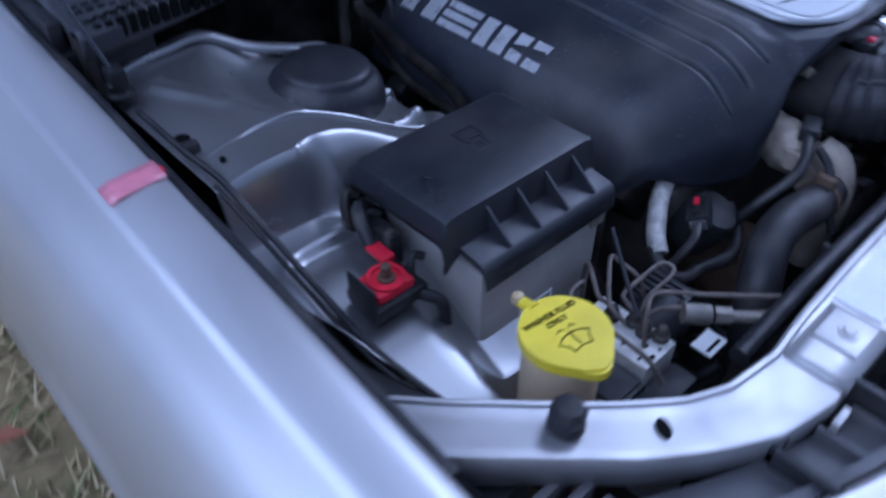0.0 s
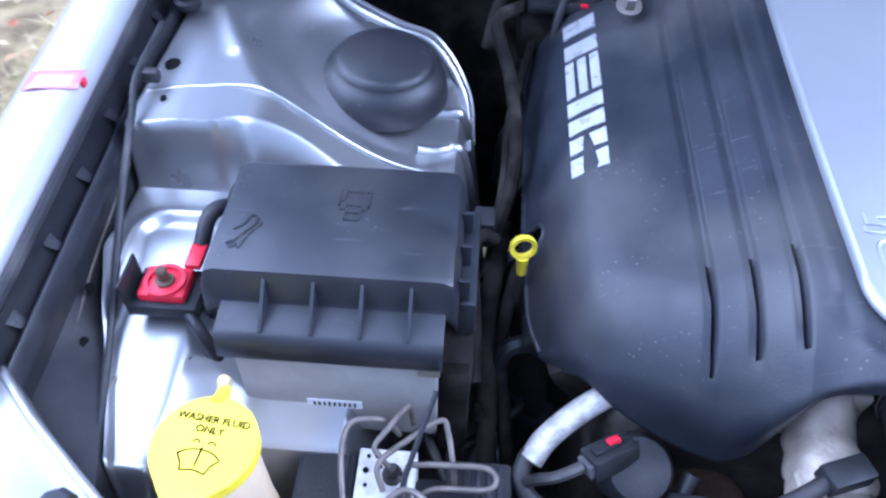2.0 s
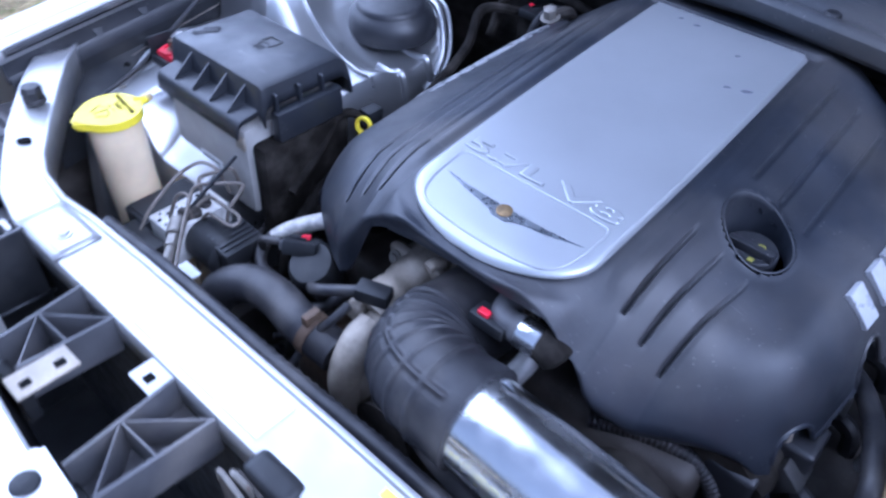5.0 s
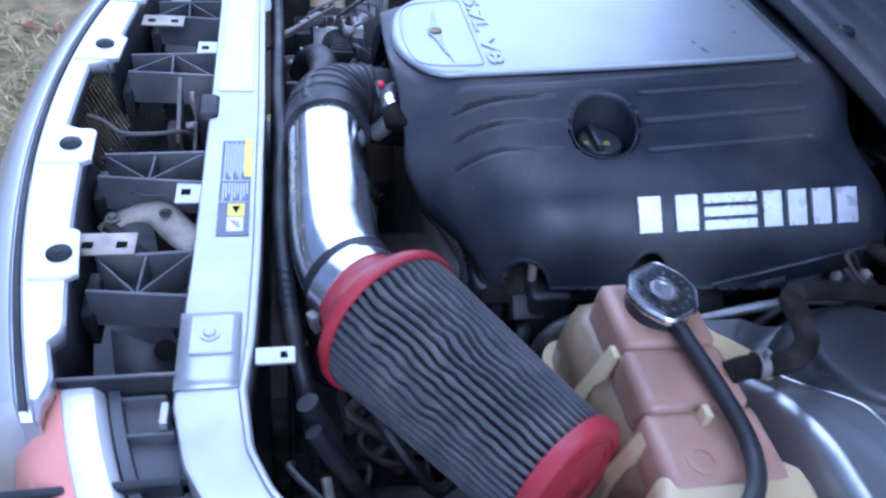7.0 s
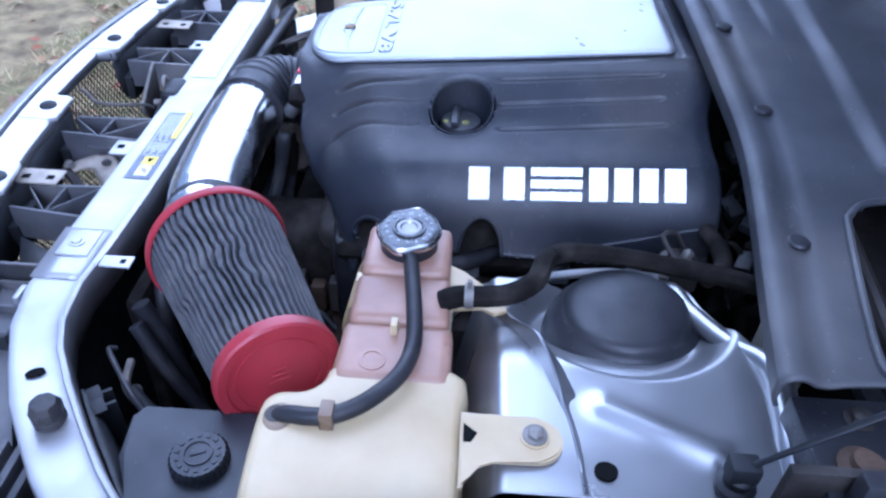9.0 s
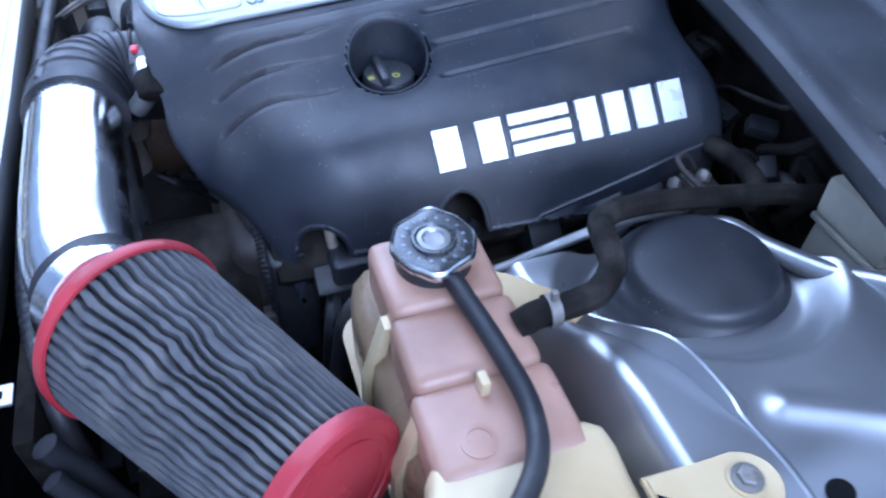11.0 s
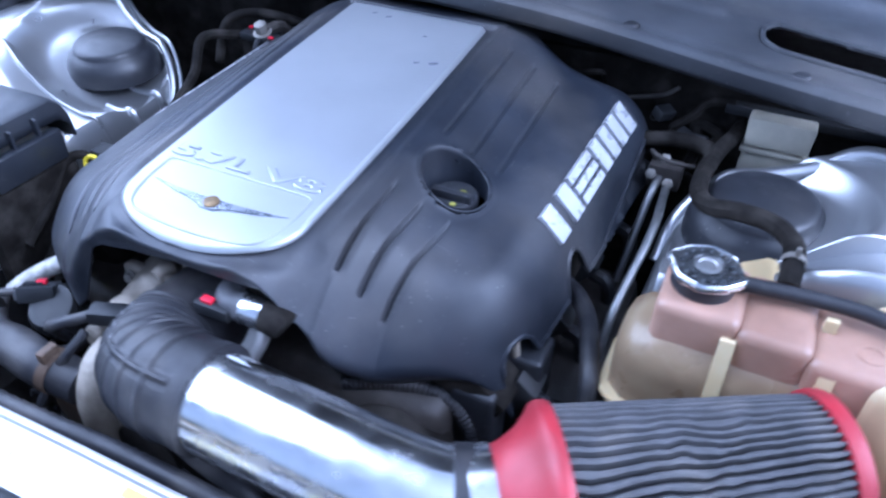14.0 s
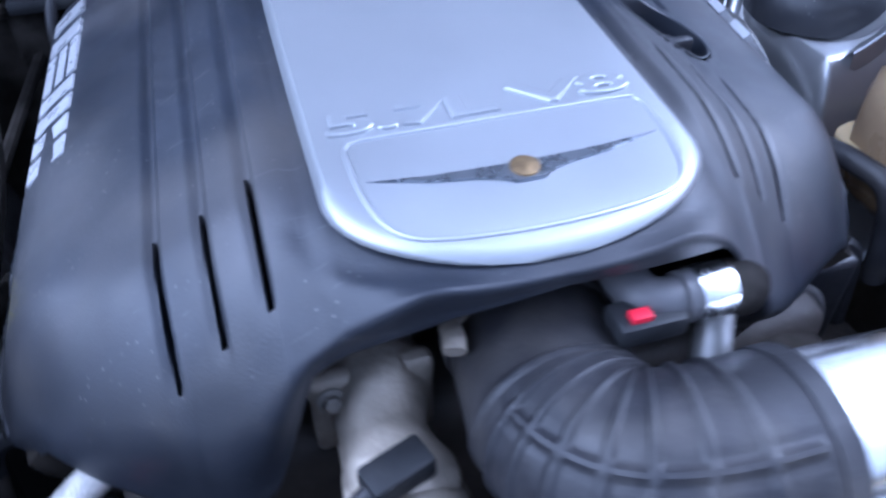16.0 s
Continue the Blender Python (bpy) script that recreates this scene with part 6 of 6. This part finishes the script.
ab = thing("abs_block", "alloy brake valve block with steel lines", "valve block")
am = Matrix.Translation((-0.470, 0.126, 0.700))
BLOCK = shader("bright_alloy_block", (0.66, 0.65, 0.62), 0.5, 0.2, 0.15, 90, 0.2, 200, dust=0.3)
part("alloy_block", box((-0.027, -0.048, -0.06), (0.027, 0.048, 0.0), 0.0015, am), BLOCK, ab)
for x, y, r in ((-0.018, 0.040, 0.002), (-0.010, 0.040, 0.002), (-0.019, 0.026, 0.003), (-0.018, 0.012, 0.002), (-0.006, 0.030, 0.002), (-0.020, -0.034, 0.002), (-0.008, -0.042, 0.003), (0.006, -0.041, 0.002), (-0.012, -0.026, 0.003), (0.0, -0.028, 0.003), (-0.016, -0.010, 0.002)):
    part("drilling", lathe([(r, 0.0), (r, 0.0008)], am @ Matrix.Translation((x, y, 0)), 10), INKHOLE, ab)
part("control_unit", box((-0.085, -0.055, -0.085), (-0.030, 0.050, -0.012), 0.005, am), BLACK, ab)
part("unit_cover", box((-0.080, -0.050, -0.014), (-0.036, 0.045, -0.008), 0.003, am), BLACK, ab)
part("connector", box((-0.060, -0.085, -0.07), (0.02, -0.052, -0.018), 0.006, am), BLACK, ab)
part("motor", lathe([(0.030, 0), (0.033, 0.006), (0.033, 0.06), (0.026, 0.068)], axis_pose((-0.444, 0.126, 0.668), (1, 0, 0)), 24), BLACK, ab)
part("harness_plug", box((0.055, -0.02, -0.035), (0.115, 0.045, -0.004), 0.005, am), BLACK, ab)
for k in range(5):
    part("plug_rib", box((0.062 + 0.010 * k, -0.015, -0.005), (0.066 + 0.010 * k, 0.04, -0.001), 0.001, am), SATIN, ab)
part("label", box((0.060, -0.075, -0.028), (0.095, -0.050, -0.026), 0, am), WHITE, ab, "white printed label")
part("label_bar", box((0.064, -0.070, -0.026), (0.09, -0.066, -0.0255), 0, am), INKHOLE, ab)
for x, y in ((0.006, 0.022), (0.016, 0.000), (0.012, -0.016), (0.020, -0.032)):
    part("line_fitting", lathe([(0.0095, 0.0), (0.0095, 0.006), (0.0068, 0.008), (0.0068, 0.014), (0.004, 0.018)], am @ Matrix.Translation((x, y, 0)), 12), GRIME, ab)
lines = (
    [(-0.491, 0.060, 0.690), (-0.494, 0.082, 0.712), (-0.506, 0.133, 0.732), (-0.508, 0.166, 0.738), (-0.500, 0.181, 0.738), (-0.475, 0.184, 0.736), (-0.462, 0.190, 0.70)],
    [(-0.464, 0.148, 0.712), (-0.474, 0.152, 0.728), (-0.480, 0.159, 0.735), (-0.469, 0.175, 0.740), (-0.454, 0.196, 0.742), (-0.45, 0.202, 0.70)],
    [(-0.470, 0.128, 0.712), (-0.475, 0.146, 0.728), (-0.448, 0.170, 0.735), (-0.423, 0.187, 0.738), (-0.416, 0.179, 0.732), (-0.409, 0.151, 0.715), (-0.405, 0.14, 0.66)],
    [(-0.452, 0.120, 0.712), (-0.450, 0.146, 0.722), (-0.440, 0.149, 0.725), (-0.412, 0.150, 0.726), (-0.381, 0.150, 0.726), (-0.371, 0.141, 0.725), (-0.380, 0.132, 0.722), (-0.424, 0.132, 0.716), (-0.44, 0.128, 0.70)],
    [(-0.300, -0.012, 0.722), (-0.345, 0.018, 0.724), (-0.395, 0.060, 0.726), (-0.425, 0.095, 0.728), (-0.442, 0.112, 0.722), (-0.450, 0.118, 0.70)],
    [(-0.300, -0.002, 0.735), (-0.345, 0.032, 0.737), (-0.400, 0.080, 0.742), (-0.440, 0.115, 0.745), (-0.462, 0.110, 0.738), (-0.474, 0.098, 0.70)],
)
for ks in lines:
    part("brake_line", tube(ks, 0.0027, 60, 8), LINE, ab, "thin dull steel brake line")
part("hose_crimp", tube([(-0.428, 0.088, 0.728), (-0.408, 0.068, 0.726)], 0.0115, 4, 14), STEEL, ab)
part("hose_nut", tube([(-0.405, 0.065, 0.726), (-0.392, 0.052, 0.725)], 0.0095, 4, 6), STEEL, ab)
part("hose", tube([(-0.392, 0.052, 0.725), (-0.36, 0.02, 0.722), (-0.33, 0.0, 0.715)], 0.0065, 10, 10), STEEL, ab)
part("thin_rod", tube([(-0.455, 0.122, 0.715), (-0.445, 0.150, 0.742), (-0.428, 0.190, 0.782)], 0.0026, 12, 8), SATIN, ab)

dp = thing("dipstick", "yellow oil dipstick ring handle", "dipstick")
dm = pose(-0.353, 0.358, 0.790, 80, 0, 10)
part("ring", lathe([(0.0095, -0.0025), (0.0135, -0.0035), (0.0145, 0), (0.0135, 0.0035), (0.0095, 0.0025), (0.0095, -0.0025)], dm, 24, caps=False), YELLOW, dp)
part("stem", tube([dm @ Vector(p) for p in ((0, -0.013, 0), (0, -0.022, 0), (0, -0.034, 0))], lambda u: 0.007 - 0.002 * u, 8, 10), YELLOW, dp)
part("tube", tube([dm @ Vector((0, -0.03, 0)), (-0.352, 0.345, 0.70), (-0.345, 0.34, 0.55)], 0.005, 14, 8), GRIME, dp)

eng = thing("engine_block", "grimy dark engine block and accessories", "engine")
part("block", box((-0.27, 0.20, 0.30), (0.27, 0.74, 0.74), 0.03, Matrix(), 3), GRIME, eng)
for sx in (-1, 1):
    part("valve_cover", box((-0.05, 0.24, -0.05), (0.05, 0.72, 0.05), 0.02, pose(sx * 0.262, 0, 0.728, 0, sx * 40, 0)), SHADETAPE, eng)
    for y in (0.30, 0.42, 0.54, 0.66):
        part("coil_pack", box((-0.016, -0.02, -0.015), (0.016, 0.02, 0.03), 0.005, pose(sx * 0.318, y, 0.715, 0, sx * 40, 0)), BLACK, eng)
        part("coil_boot", tube([(sx * 0.335, y, 0.71), (sx * 0.365, y - 0.01, 0.70), (sx * 0.37, y - 0.02, 0.62)], 0.010, 10, 8), RUBBER, eng)
part("accessory", lathe([(0.055, 0), (0.06, 0.01), (0.06, 0.09), (0.03, 0.10)], axis_pose((-0.17, 0.20, 0.60), (0, -1, 0)), 24), RUST, eng, "rusty brown accessory housing")
part("alternator", lathe([(0.065, 0), (0.068, 0.02), (0.068, 0.11), (0.04, 0.12)], axis_pose((0.215, 0.225, 0.66), (0, -1, 0)), 28), SHADETAPE, eng)
part("pulley", lathe([(0.03, 0), (0.055, 0), (0.052, 0.006), (0.056, 0.012), (0.052, 0.018), (0.056, 0.024), (0.03, 0.024)], axis_pose((0.09, 0.10, 0.58), (0, -1, 0)), 32), GRIME, eng)
part("pulley", lathe([(0.02, 0), (0.04, 0), (0.038, 0.006), (0.041, 0.012), (0.038, 0.018), (0.041, 0.024), (0.02, 0.024)], axis_pose((-0.03, 0.10, 0.66), (0, -1, 0)), 32), GRIME, eng)
part("belt", tube([(0.142, 0.09, 0.58), (0.09, 0.09, 0.527), (0.03, 0.09, 0.58), (-0.05, 0.09, 0.64), (-0.03, 0.09, 0.70), (0.04, 0.09, 0.66), (0.10, 0.09, 0.637), (0.142, 0.09, 0.58)], 0.011, 60, 8, flat=0.3), RUBBER, eng)
part("coil_module", box((0.262, 0.238, 0.60), (0.314, 0.286, 0.750), 0.008, Matrix(), 3), SATIN, eng, "satin black plastic coil module")
part("coil_module", box((0.298, 0.298, 0.60), (0.345, 0.350, 0.760), 0.008, Matrix(), 3), SATIN, eng, "satin black plastic coil module")
part("coil_bolt", tube([(0.312, 0.306, 0.755), (0.310, 0.304, 0.775), (0.309, 0.303, 0.792)], 0.006, 6, 10), CAST, eng)
part("corrugated_tube", tube([(0.150, 0.205, 0.735), (0.20, 0.222, 0.742), (0.250, 0.236, 0.735), (0.285, 0.240, 0.700), (0.30, 0.245, 0.62)], 0.009, 160, 10, ripple=lambda u, a: 1 + 0.09 * math.cos(2 * math.pi * 40 * u)), RUBBER, eng)
for i in range(7):
    for j in range(5):
        part("casting_rib", box((0.125 + 0.026 * i, 0.115 + 0.027 * j + 0.008 * (i % 2), 0.60), (0.146 + 0.026 * i, 0.136 + 0.027 * j + 0.008 * (i % 2), 0.648 + 0.01 * ((i * 3 + j) % 3)), 0.004), RUST if (i + j) % 2 else GRIME, eng)
part("exhaust_shield", box((0.30, 0.33, 0.55), (0.40, 0.60, 0.68), 0.02), GRIME, eng)
rng = random.Random(21)
for k in range(26):
    x = rng.choice((-1, 1)) * rng.uniform(0.18, 0.42)
    y = rng.uniform(0.06, 0.24)
    z = rng.uniform(0.42, 0.66)
    ks = [(x, y, z)]
    for _ in range(4):
        x, y, z = x + rng.uniform(-0.06, 0.06), y + rng.uniform(-0.05, 0.08), z + rng.uniform(-0.05, 0.04)
        ks.append((x, y, z))
    part("small_hose", tube(ks, rng.uniform(0.003, 0.009), 24, 8), rng.choice((RUBBER, RUBBER, GRIME, RUST)), eng)
fan = thing("radiator_fan_shroud", "black radiator fan shroud with struts", "fan shroud")
part("shroud", box((-0.46, -0.002, 0.36), (0.445, 0.018, 0.735), 0.008), SHADETAPE, fan)
for cx in (-0.2, 0.2):
    part("fan_hub", lathe([(0.06, 0), (0.062, 0.02), (0.05, 0.03), (0, 0.032)], axis_pose((cx, 0.02, 0.55), (0, 1, 0)), 24), BLACK, fan)
    for k in range(8):
        a = k * math.pi / 4
        part("spoke", box((0.05, -0.004, 0), (0.17, 0.004, 0.02), 0.001, Matrix.Translation((cx, 0.022, 0.55)) @ pose(0, 0, 0, -90, 0, 0) @ pose(0, 0, 0, 0, 0, math.degrees(a))), BLACK, fan)

hh = thing("heater_hose", "braided black heater hose over the strut tower", "hose")
part("hose", tube([(0.553, 0.398, 0.878), (0.553, 0.414, 0.886), (0.553, 0.440, 0.888), (0.547, 0.466, 0.888), (0.525, 0.490, 0.887), (0.490, 0.502, 0.883), (0.462, 0.516, 0.872), (0.445, 0.548, 0.863), (0.440, 0.605, 0.855), (0.444, 0.655, 0.850), (0.452, 0.705, 0.848), (0.462, 0.755, 0.842), (0.468, 0.80, 0.838)], 0.0108, 110, 16, ripple=lambda u, a: 1 + 0.045 * math.cos(9 * a + 14 * u)), SHADETAPE, hh)
part("clamp", lathe([(0.0128, 0), (0.0128, 0.009)], axis_pose((0.553, 0.420, 0.887), (0, 1, 0.03)), 20, caps=False), STEEL, hh)
part("clamp_ear", box((0.551, 0.422, 0.899), (0.556, 0.427, 0.908), 0.001), STEEL, hh)
al = thing("ac_line", "bare aluminium air conditioning lines", "pipe")
part("pipe", tube([(0.360, 0.54, 0.60), (0.366, 0.570, 0.67), (0.373, 0.595, 0.73), (0.378, 0.618, 0.775), (0.381, 0.640, 0.797), (0.384, 0.672, 0.800)], 0.0055, 40, 12), ALU, al)
part("pipe", tube([(0.384, 0.38, 0.64), (0.388, 0.43, 0.735), (0.394, 0.478, 0.764), (0.400, 0.525, 0.785), (0.402, 0.565, 0.796), (0.400, 0.605, 0.798), (0.397, 0.650, 0.792), (0.395, 0.680, 0.795)], 0.0058, 46, 12), ALU, al)
part("coupling", box((0.366, 0.668, 0.782), (0.412, 0.700, 0.818), 0.006), GRIME, al)
for x, y, z in ((0.372, 0.668, 0.803), (0.397, 0.664, 0.796), (0.385, 0.690, 0.818)):
    part("nut", lathe([(0.0, 0), (0.008, 0.001), (0.008, 0.008), (0.005, 0.010), (0.0, 0.0105)], axis_pose((x, y, z), (0, -0.8, 0.6)), 6), STEEL, al)
part("service_line", tube([(0.372, 0.690, 0.815), (0.366, 0.672, 0.838), (0.376, 0.655, 0.842), (0.395, 0.662, 0.832), (0.425, 0.676, 0.825)], 0.003, 30, 8), GRIME, al)
lh = thing("lower_hose", "curved black hose beside the coolant tank", "hose")
part("hose", tube([(0.318, 0.458, 0.750), (0.345, 0.430, 0.757), (0.370, 0.388, 0.760), (0.386, 0.338, 0.762), (0.398, 0.302, 0.745), (0.402, 0.285, 0.66)], 0.011, 36, 14), RUBBER, lh)
br = thing("brake_fluid_reservoir", "dusty translucent brake fluid reservoir by the firewall", "reservoir")
part("body", box((0.477, 0.752, 0.66), (0.556, 0.780, 0.826), 0.008, taper=-0.06), BRAKE, br)
part("upper_body", box((0.474, 0.746, 0.836), (0.562, 0.778, 0.879), 0.006, taper=0.04), BRAKE, br)
part("seam", box((0.473, 0.748, 0.826), (0.563, 0.778, 0.833), 0.002), BRAKE, br)
fb = thing("firewall_module", "dark module and bolt on the firewall with red tags", "module")
part("body", box((-0.36, 0.715, 0.77), (-0.25, 0.79, 0.852), 0.012), SHADETAPE, fb)
part("lid", box((-0.352, 0.705, 0.848), (-0.262, 0.78, 0.862), 0.005), BLACK, fb)
part("pipe", tube([(-0.40, 0.70, 0.80), (-0.385, 0.715, 0.865), (-0.35, 0.735, 0.885), (-0.29, 0.74, 0.888), (-0.235, 0.75, 0.875)], 0.008, 40, 10), SHADETAPE, fb)
part("pipe", tube([(-0.31, 0.69, 0.76), (-0.315, 0.695, 0.83), (-0.30, 0.72, 0.872), (-0.26, 0.735, 0.868), (-0.20, 0.755, 0.84)], 0.006, 40, 10), RUBBER, fb)
part("red_tag", box((-0.287, 0.700, 0.862), (-0.278, 0.706, 0.866), 0.001), REDP, fb)
part("red_tag", box((-0.343, 0.722, 0.864), (-0.336, 0.729, 0.867), 0.001), REDP, fb)
bolt((-0.243, 0.635, 0.905), (0, -0.3, 1), 0.010, 0.016, STEEL, fb)
part("bracket", tube([(-0.243, 0.64, 0.906), (-0.24, 0.68, 0.90), (-0.25, 0.72, 0.86)], 0.009, 10, 8), GRIME, fb)
for k, ks in enumerate(([(-0.36, 0.72, 0.85), (-0.39, 0.66, 0.86), (-0.37, 0.6, 0.82), (-0.36, 0.5, 0.78), (-0.38, 0.42, 0.72)], [(-0.34, 0.72, 0.80), (-0.365, 0.6, 0.77), (-0.372, 0.48, 0.76), (-0.385, 0.40, 0.70)])):
    part("cable", tube(ks, 0.008 - 0.002 * k, 40, 8), SHADETAPE, fb)
CABLE = [(-0.759, 0.560, 0.897), (-0.757, 0.468, 0.892), (-0.748, 0.420, 0.880), (-0.742, 0.360, 0.853), (-0.735, 0.295, 0.820), (-0.725, 0.220, 0.785), (-0.705, 0.120, 0.765), (-0.69, 0.06, 0.75)]
cb = thing("release_cable", "thin black release cable along the inner fender", "cable")
part("cable", tube(CABLE, 0.0036, 70, 8), RUBBER, cb)
part("second_cable", tube([(x - 0.006, y + 0.004, z - 0.006) for x, y, z in CABLE[2:]], 0.0026, 50, 8), RUBBER, cb)
part("clip", box((-0.756, 0.472, 0.880), (-0.738, 0.484, 0.893), 0.003), BLACK, cb)
part("bracket", box((-0.757, 0.176, 0.768), (-0.712, 0.190, 0.773), 0.002), STEEL, cb)
rl = thing("rear_wiring_loom", "dusty wiring and vacuum hoses behind the engine cover", "wiring loom")
rng = random.Random(33)
for k in range(15):
    x, y, z = 0.10 + 0.024 * k, rng.uniform(0.745, 0.785), rng.uniform(0.80, 0.865) - 0.03 * (k > 9)
    ks = [(x, y, z)]
    for _ in range(4):
        x, y, z = x + rng.uniform(-0.02, 0.05), min(0.79, max(0.742, y + rng.uniform(-0.03, 0.03))), z + rng.uniform(-0.035, 0.025)
        ks.append((x, y, z))
    # most hoses take the near-black that paints the unlit gap under the cowl
    part("hose", tube(ks, rng.choice((0.003, 0.004, 0.006, 0.009)), 24, 8), rng.choice((SHADETAPE, GRIME, SHADETAPE, SHADETAPE)), rl)
for k in range(4):
    x, y, z = rng.uniform(0.24, 0.42), rng.uniform(0.735, 0.775), rng.uniform(0.81, 0.85)
    part("spring_clip", tube([(x + 0.006 * math.cos(a), y, z + 0.006 * math.sin(a)) for a in (0.5, 1.6, 2.8, 4.0, 5.2)], 0.0011, 14, 6), GRIME, rl)
part("cross_hose", tube([(0.447, 0.690, 0.838), (0.432, 0.712, 0.838), (0.395, 0.720, 0.837), (0.345, 0.714, 0.830), (0.30, 0.715, 0.815)], 0.011, 40, 12), SHADETAPE, rl)
for x, y, z, a in ((0.31, 0.752, 0.84, 20), (0.40, 0.752, 0.825, -30), (0.36, 0.765, 0.85, 60), (0.22, 0.77, 0.87, 10)):
    part("plug", box((-0.016, -0.010, -0.008), (0.016, 0.010, 0.008), 0.003, pose(x, y, z, 20, 10, a)), BLACK, rl)
part("bright_sleeve", tube([(0.395, 0.775, 0.805), (0.410, 0.768, 0.815), (0.428, 0.764, 0.817)], 0.010, 10, 12), GREYP, rl, "grey sleeve end")
fl2 = thing("fuse_box_harness", "dusty taped wiring harness beside the fuse box", "wiring loom")
fl2.location = (0.004, 0.0, -0.055)
part("trunk", tube([(-0.372, 0.47, 0.76), (-0.380, 0.40, 0.775), (-0.388, 0.33, 0.76), (-0.384, 0.27, 0.73), (-0.380, 0.22, 0.68), (-0.375, 0.19, 0.60)], 0.011, 50, 12, ripple=lambda u, a: 1 + 0.06 * math.sin(90 * u + 2 * a)), SHADETAPE, fl2)
part("branch", tube([(-0.384, 0.39, 0.82), (-0.400, 0.375, 0.84), (-0.408, 0.35, 0.835), (-0.402, 0.31, 0.80), (-0.398, 0.25, 0.76)], 0.007, 40, 10), SHADETAPE, fl2)
part("branch", tube([(-0.345, 0.43, 0.77), (-0.362, 0.36, 0.775), (-0.372, 0.30, 0.745), (-0.362, 0.24, 0.69), (-0.35, 0.2, 0.62)], 0.008, 40, 10), SHADETAPE, fl2)
for y, z in ((0.385, 0.772), (0.31, 0.750), (0.245, 0.708)):
    part("tape_wrap", tube([(-0.386, y + 0.008, z + 0.004), (-0.387, y - 0.008, z - 0.004)], 0.0122, 4, 12), SHADETAPE, fl2, "black tape wrap")
part("plug", box((-0.408, 0.395, 0.80), (-0.385, 0.425, 0.835), 0.004), BLACK, fl2)
dk = thing("radiator_side_duct", "ribbed black plastic duct along the radiator support", "duct", "radiator side ducts")
rows = []
for k in range(24):
    s = 0.62 + 0.36 * k / 23
    x, y, z = support_pt(s, 1.0)
    rows.append([(x, y + 0.004, z - 0.03), (x - 0.006, y + 0.012, z - 0.045), (x - 0.010, y + 0.016, z - 0.12), (x - 0.012, y + 0.014, z - 0.26)])
ob = part("wall", grid(rows), BLACK, dk)
thick(ob, 0.003)
for k in range(2):
    x, y, z = support_pt(0.64 + 0.038 * k, 1.0)
    part("rib", box((-0.002, 0.0, -0.22), (0.002, 0.020, -0.035), 0.001, pose(x - 0.004, y + 0.010, z, 0, 0, 35)), BLACK, dk)
    part("tab", box((-0.010, 0.0, -0.008), (0.010, 0.014, -0.004), 0.001, pose(x - 0.002, y + 0.006, z - 0.03, 0, 0, 38)), BLACK, dk)
sh2 = thing("cooler_hoses", "dark cooler hoses and lines beside the radiator", "hose")
part("hose", tube([(0.470, 0.035, 0.76), (0.480, 0.060, 0.70), (0.495, 0.085, 0.62), (0.50, 0.10, 0.50)], 0.011, 30, 12, ripple=lambda u, a: 1 + 0.05 * math.cos(160 * u)), RUBBER, sh2)
part("hose", tube([(0.500, 0.040, 0.755), (0.515, 0.070, 0.70), (0.53, 0.11, 0.64), (0.56, 0.16, 0.60)], 0.009, 30, 12), RUBBER, sh2)
part("line", tube([(0.575, 0.060, 0.735), (0.590, 0.085, 0.72), (0.60, 0.13, 0.69), (0.615, 0.18, 0.66)], 0.006, 24, 10), RUBBER, sh2)
part("line", tube([(0.545, 0.050, 0.745), (0.575, 0.055, 0.740), (0.590, 0.070, 0.732)], 0.005, 20, 8), LINE, sh2)
part("fitting", lathe([(0.008, 0), (0.008, 0.012), (0.005, 0.016)], axis_pose((0.556, 0.050, 0.700), (0.4, 0.3, 1)), 12), STEEL, sh2)
part("fitting", lathe([(0.007, 0), (0.007, 0.010), (0.004, 0.014)], axis_pose((0.588, 0.078, 0.695), (0.4, 0.3, 1)), 12), STEEL, sh2)
part("thin_cable", tube([(0.520, 0.020, 0.735), (0.530, 0.018, 0.742), (0.563, 0.044, 0.742), (0.598, 0.074, 0.748), (0.632, 0.104, 0.770), (0.650, 0.118, 0.775)], 0.0035, 40, 8), RUBBER, sh2)
rng = random.Random(8)
for k in range(9):
    x, y, z = rng.uniform(0.42, 0.62), rng.uniform(0.06, 0.22), rng.uniform(0.46, 0.64)
    ks = [(x, y, z)]
    for _ in range(3):
        x, y, z = x + rng.uniform(-0.07, 0.05), y + rng.uniform(-0.03, 0.09), z + rng.uniform(-0.06, 0.05)
        ks.append((x, y, z))
    part("small_line", tube(ks, rng.uniform(0.003, 0.007), 20, 8), rng.choice((RUBBER, GRIME, LINE)), sh2)
fw2 = thing("battery_cables", "black battery cables entering the end of the fuse box", "cable")
for k in range(4):
    y, z = 0.372 - 0.034 * k, 0.828 - 0.006 * k
    part("cable", tube([(-0.628, y, z), (-0.640, y + 0.004, z + 0.004), (-0.648, y - 0.006, z - 0.02), (-0.640, y - 0.01, z - 0.06), (-0.63, y, 0.70)], 0.0055 - 0.001 * (k % 2), 24, 8), RUBBER if k % 2 else GRIME, fw2)
part("terminal_block", box((-0.645, 0.300, 0.770), (-0.628, 0.385, 0.822), 0.004), BLACK, fw2)
for k in range(3):
    part("terminal_nut", lathe([(0.006, 0), (0.006, 0.005), (0.003, 0.008)], axis_pose((-0.646, 0.315 + 0.026 * k, 0.805), (-1, 0, 0.3)), 6), STEEL, fw2)
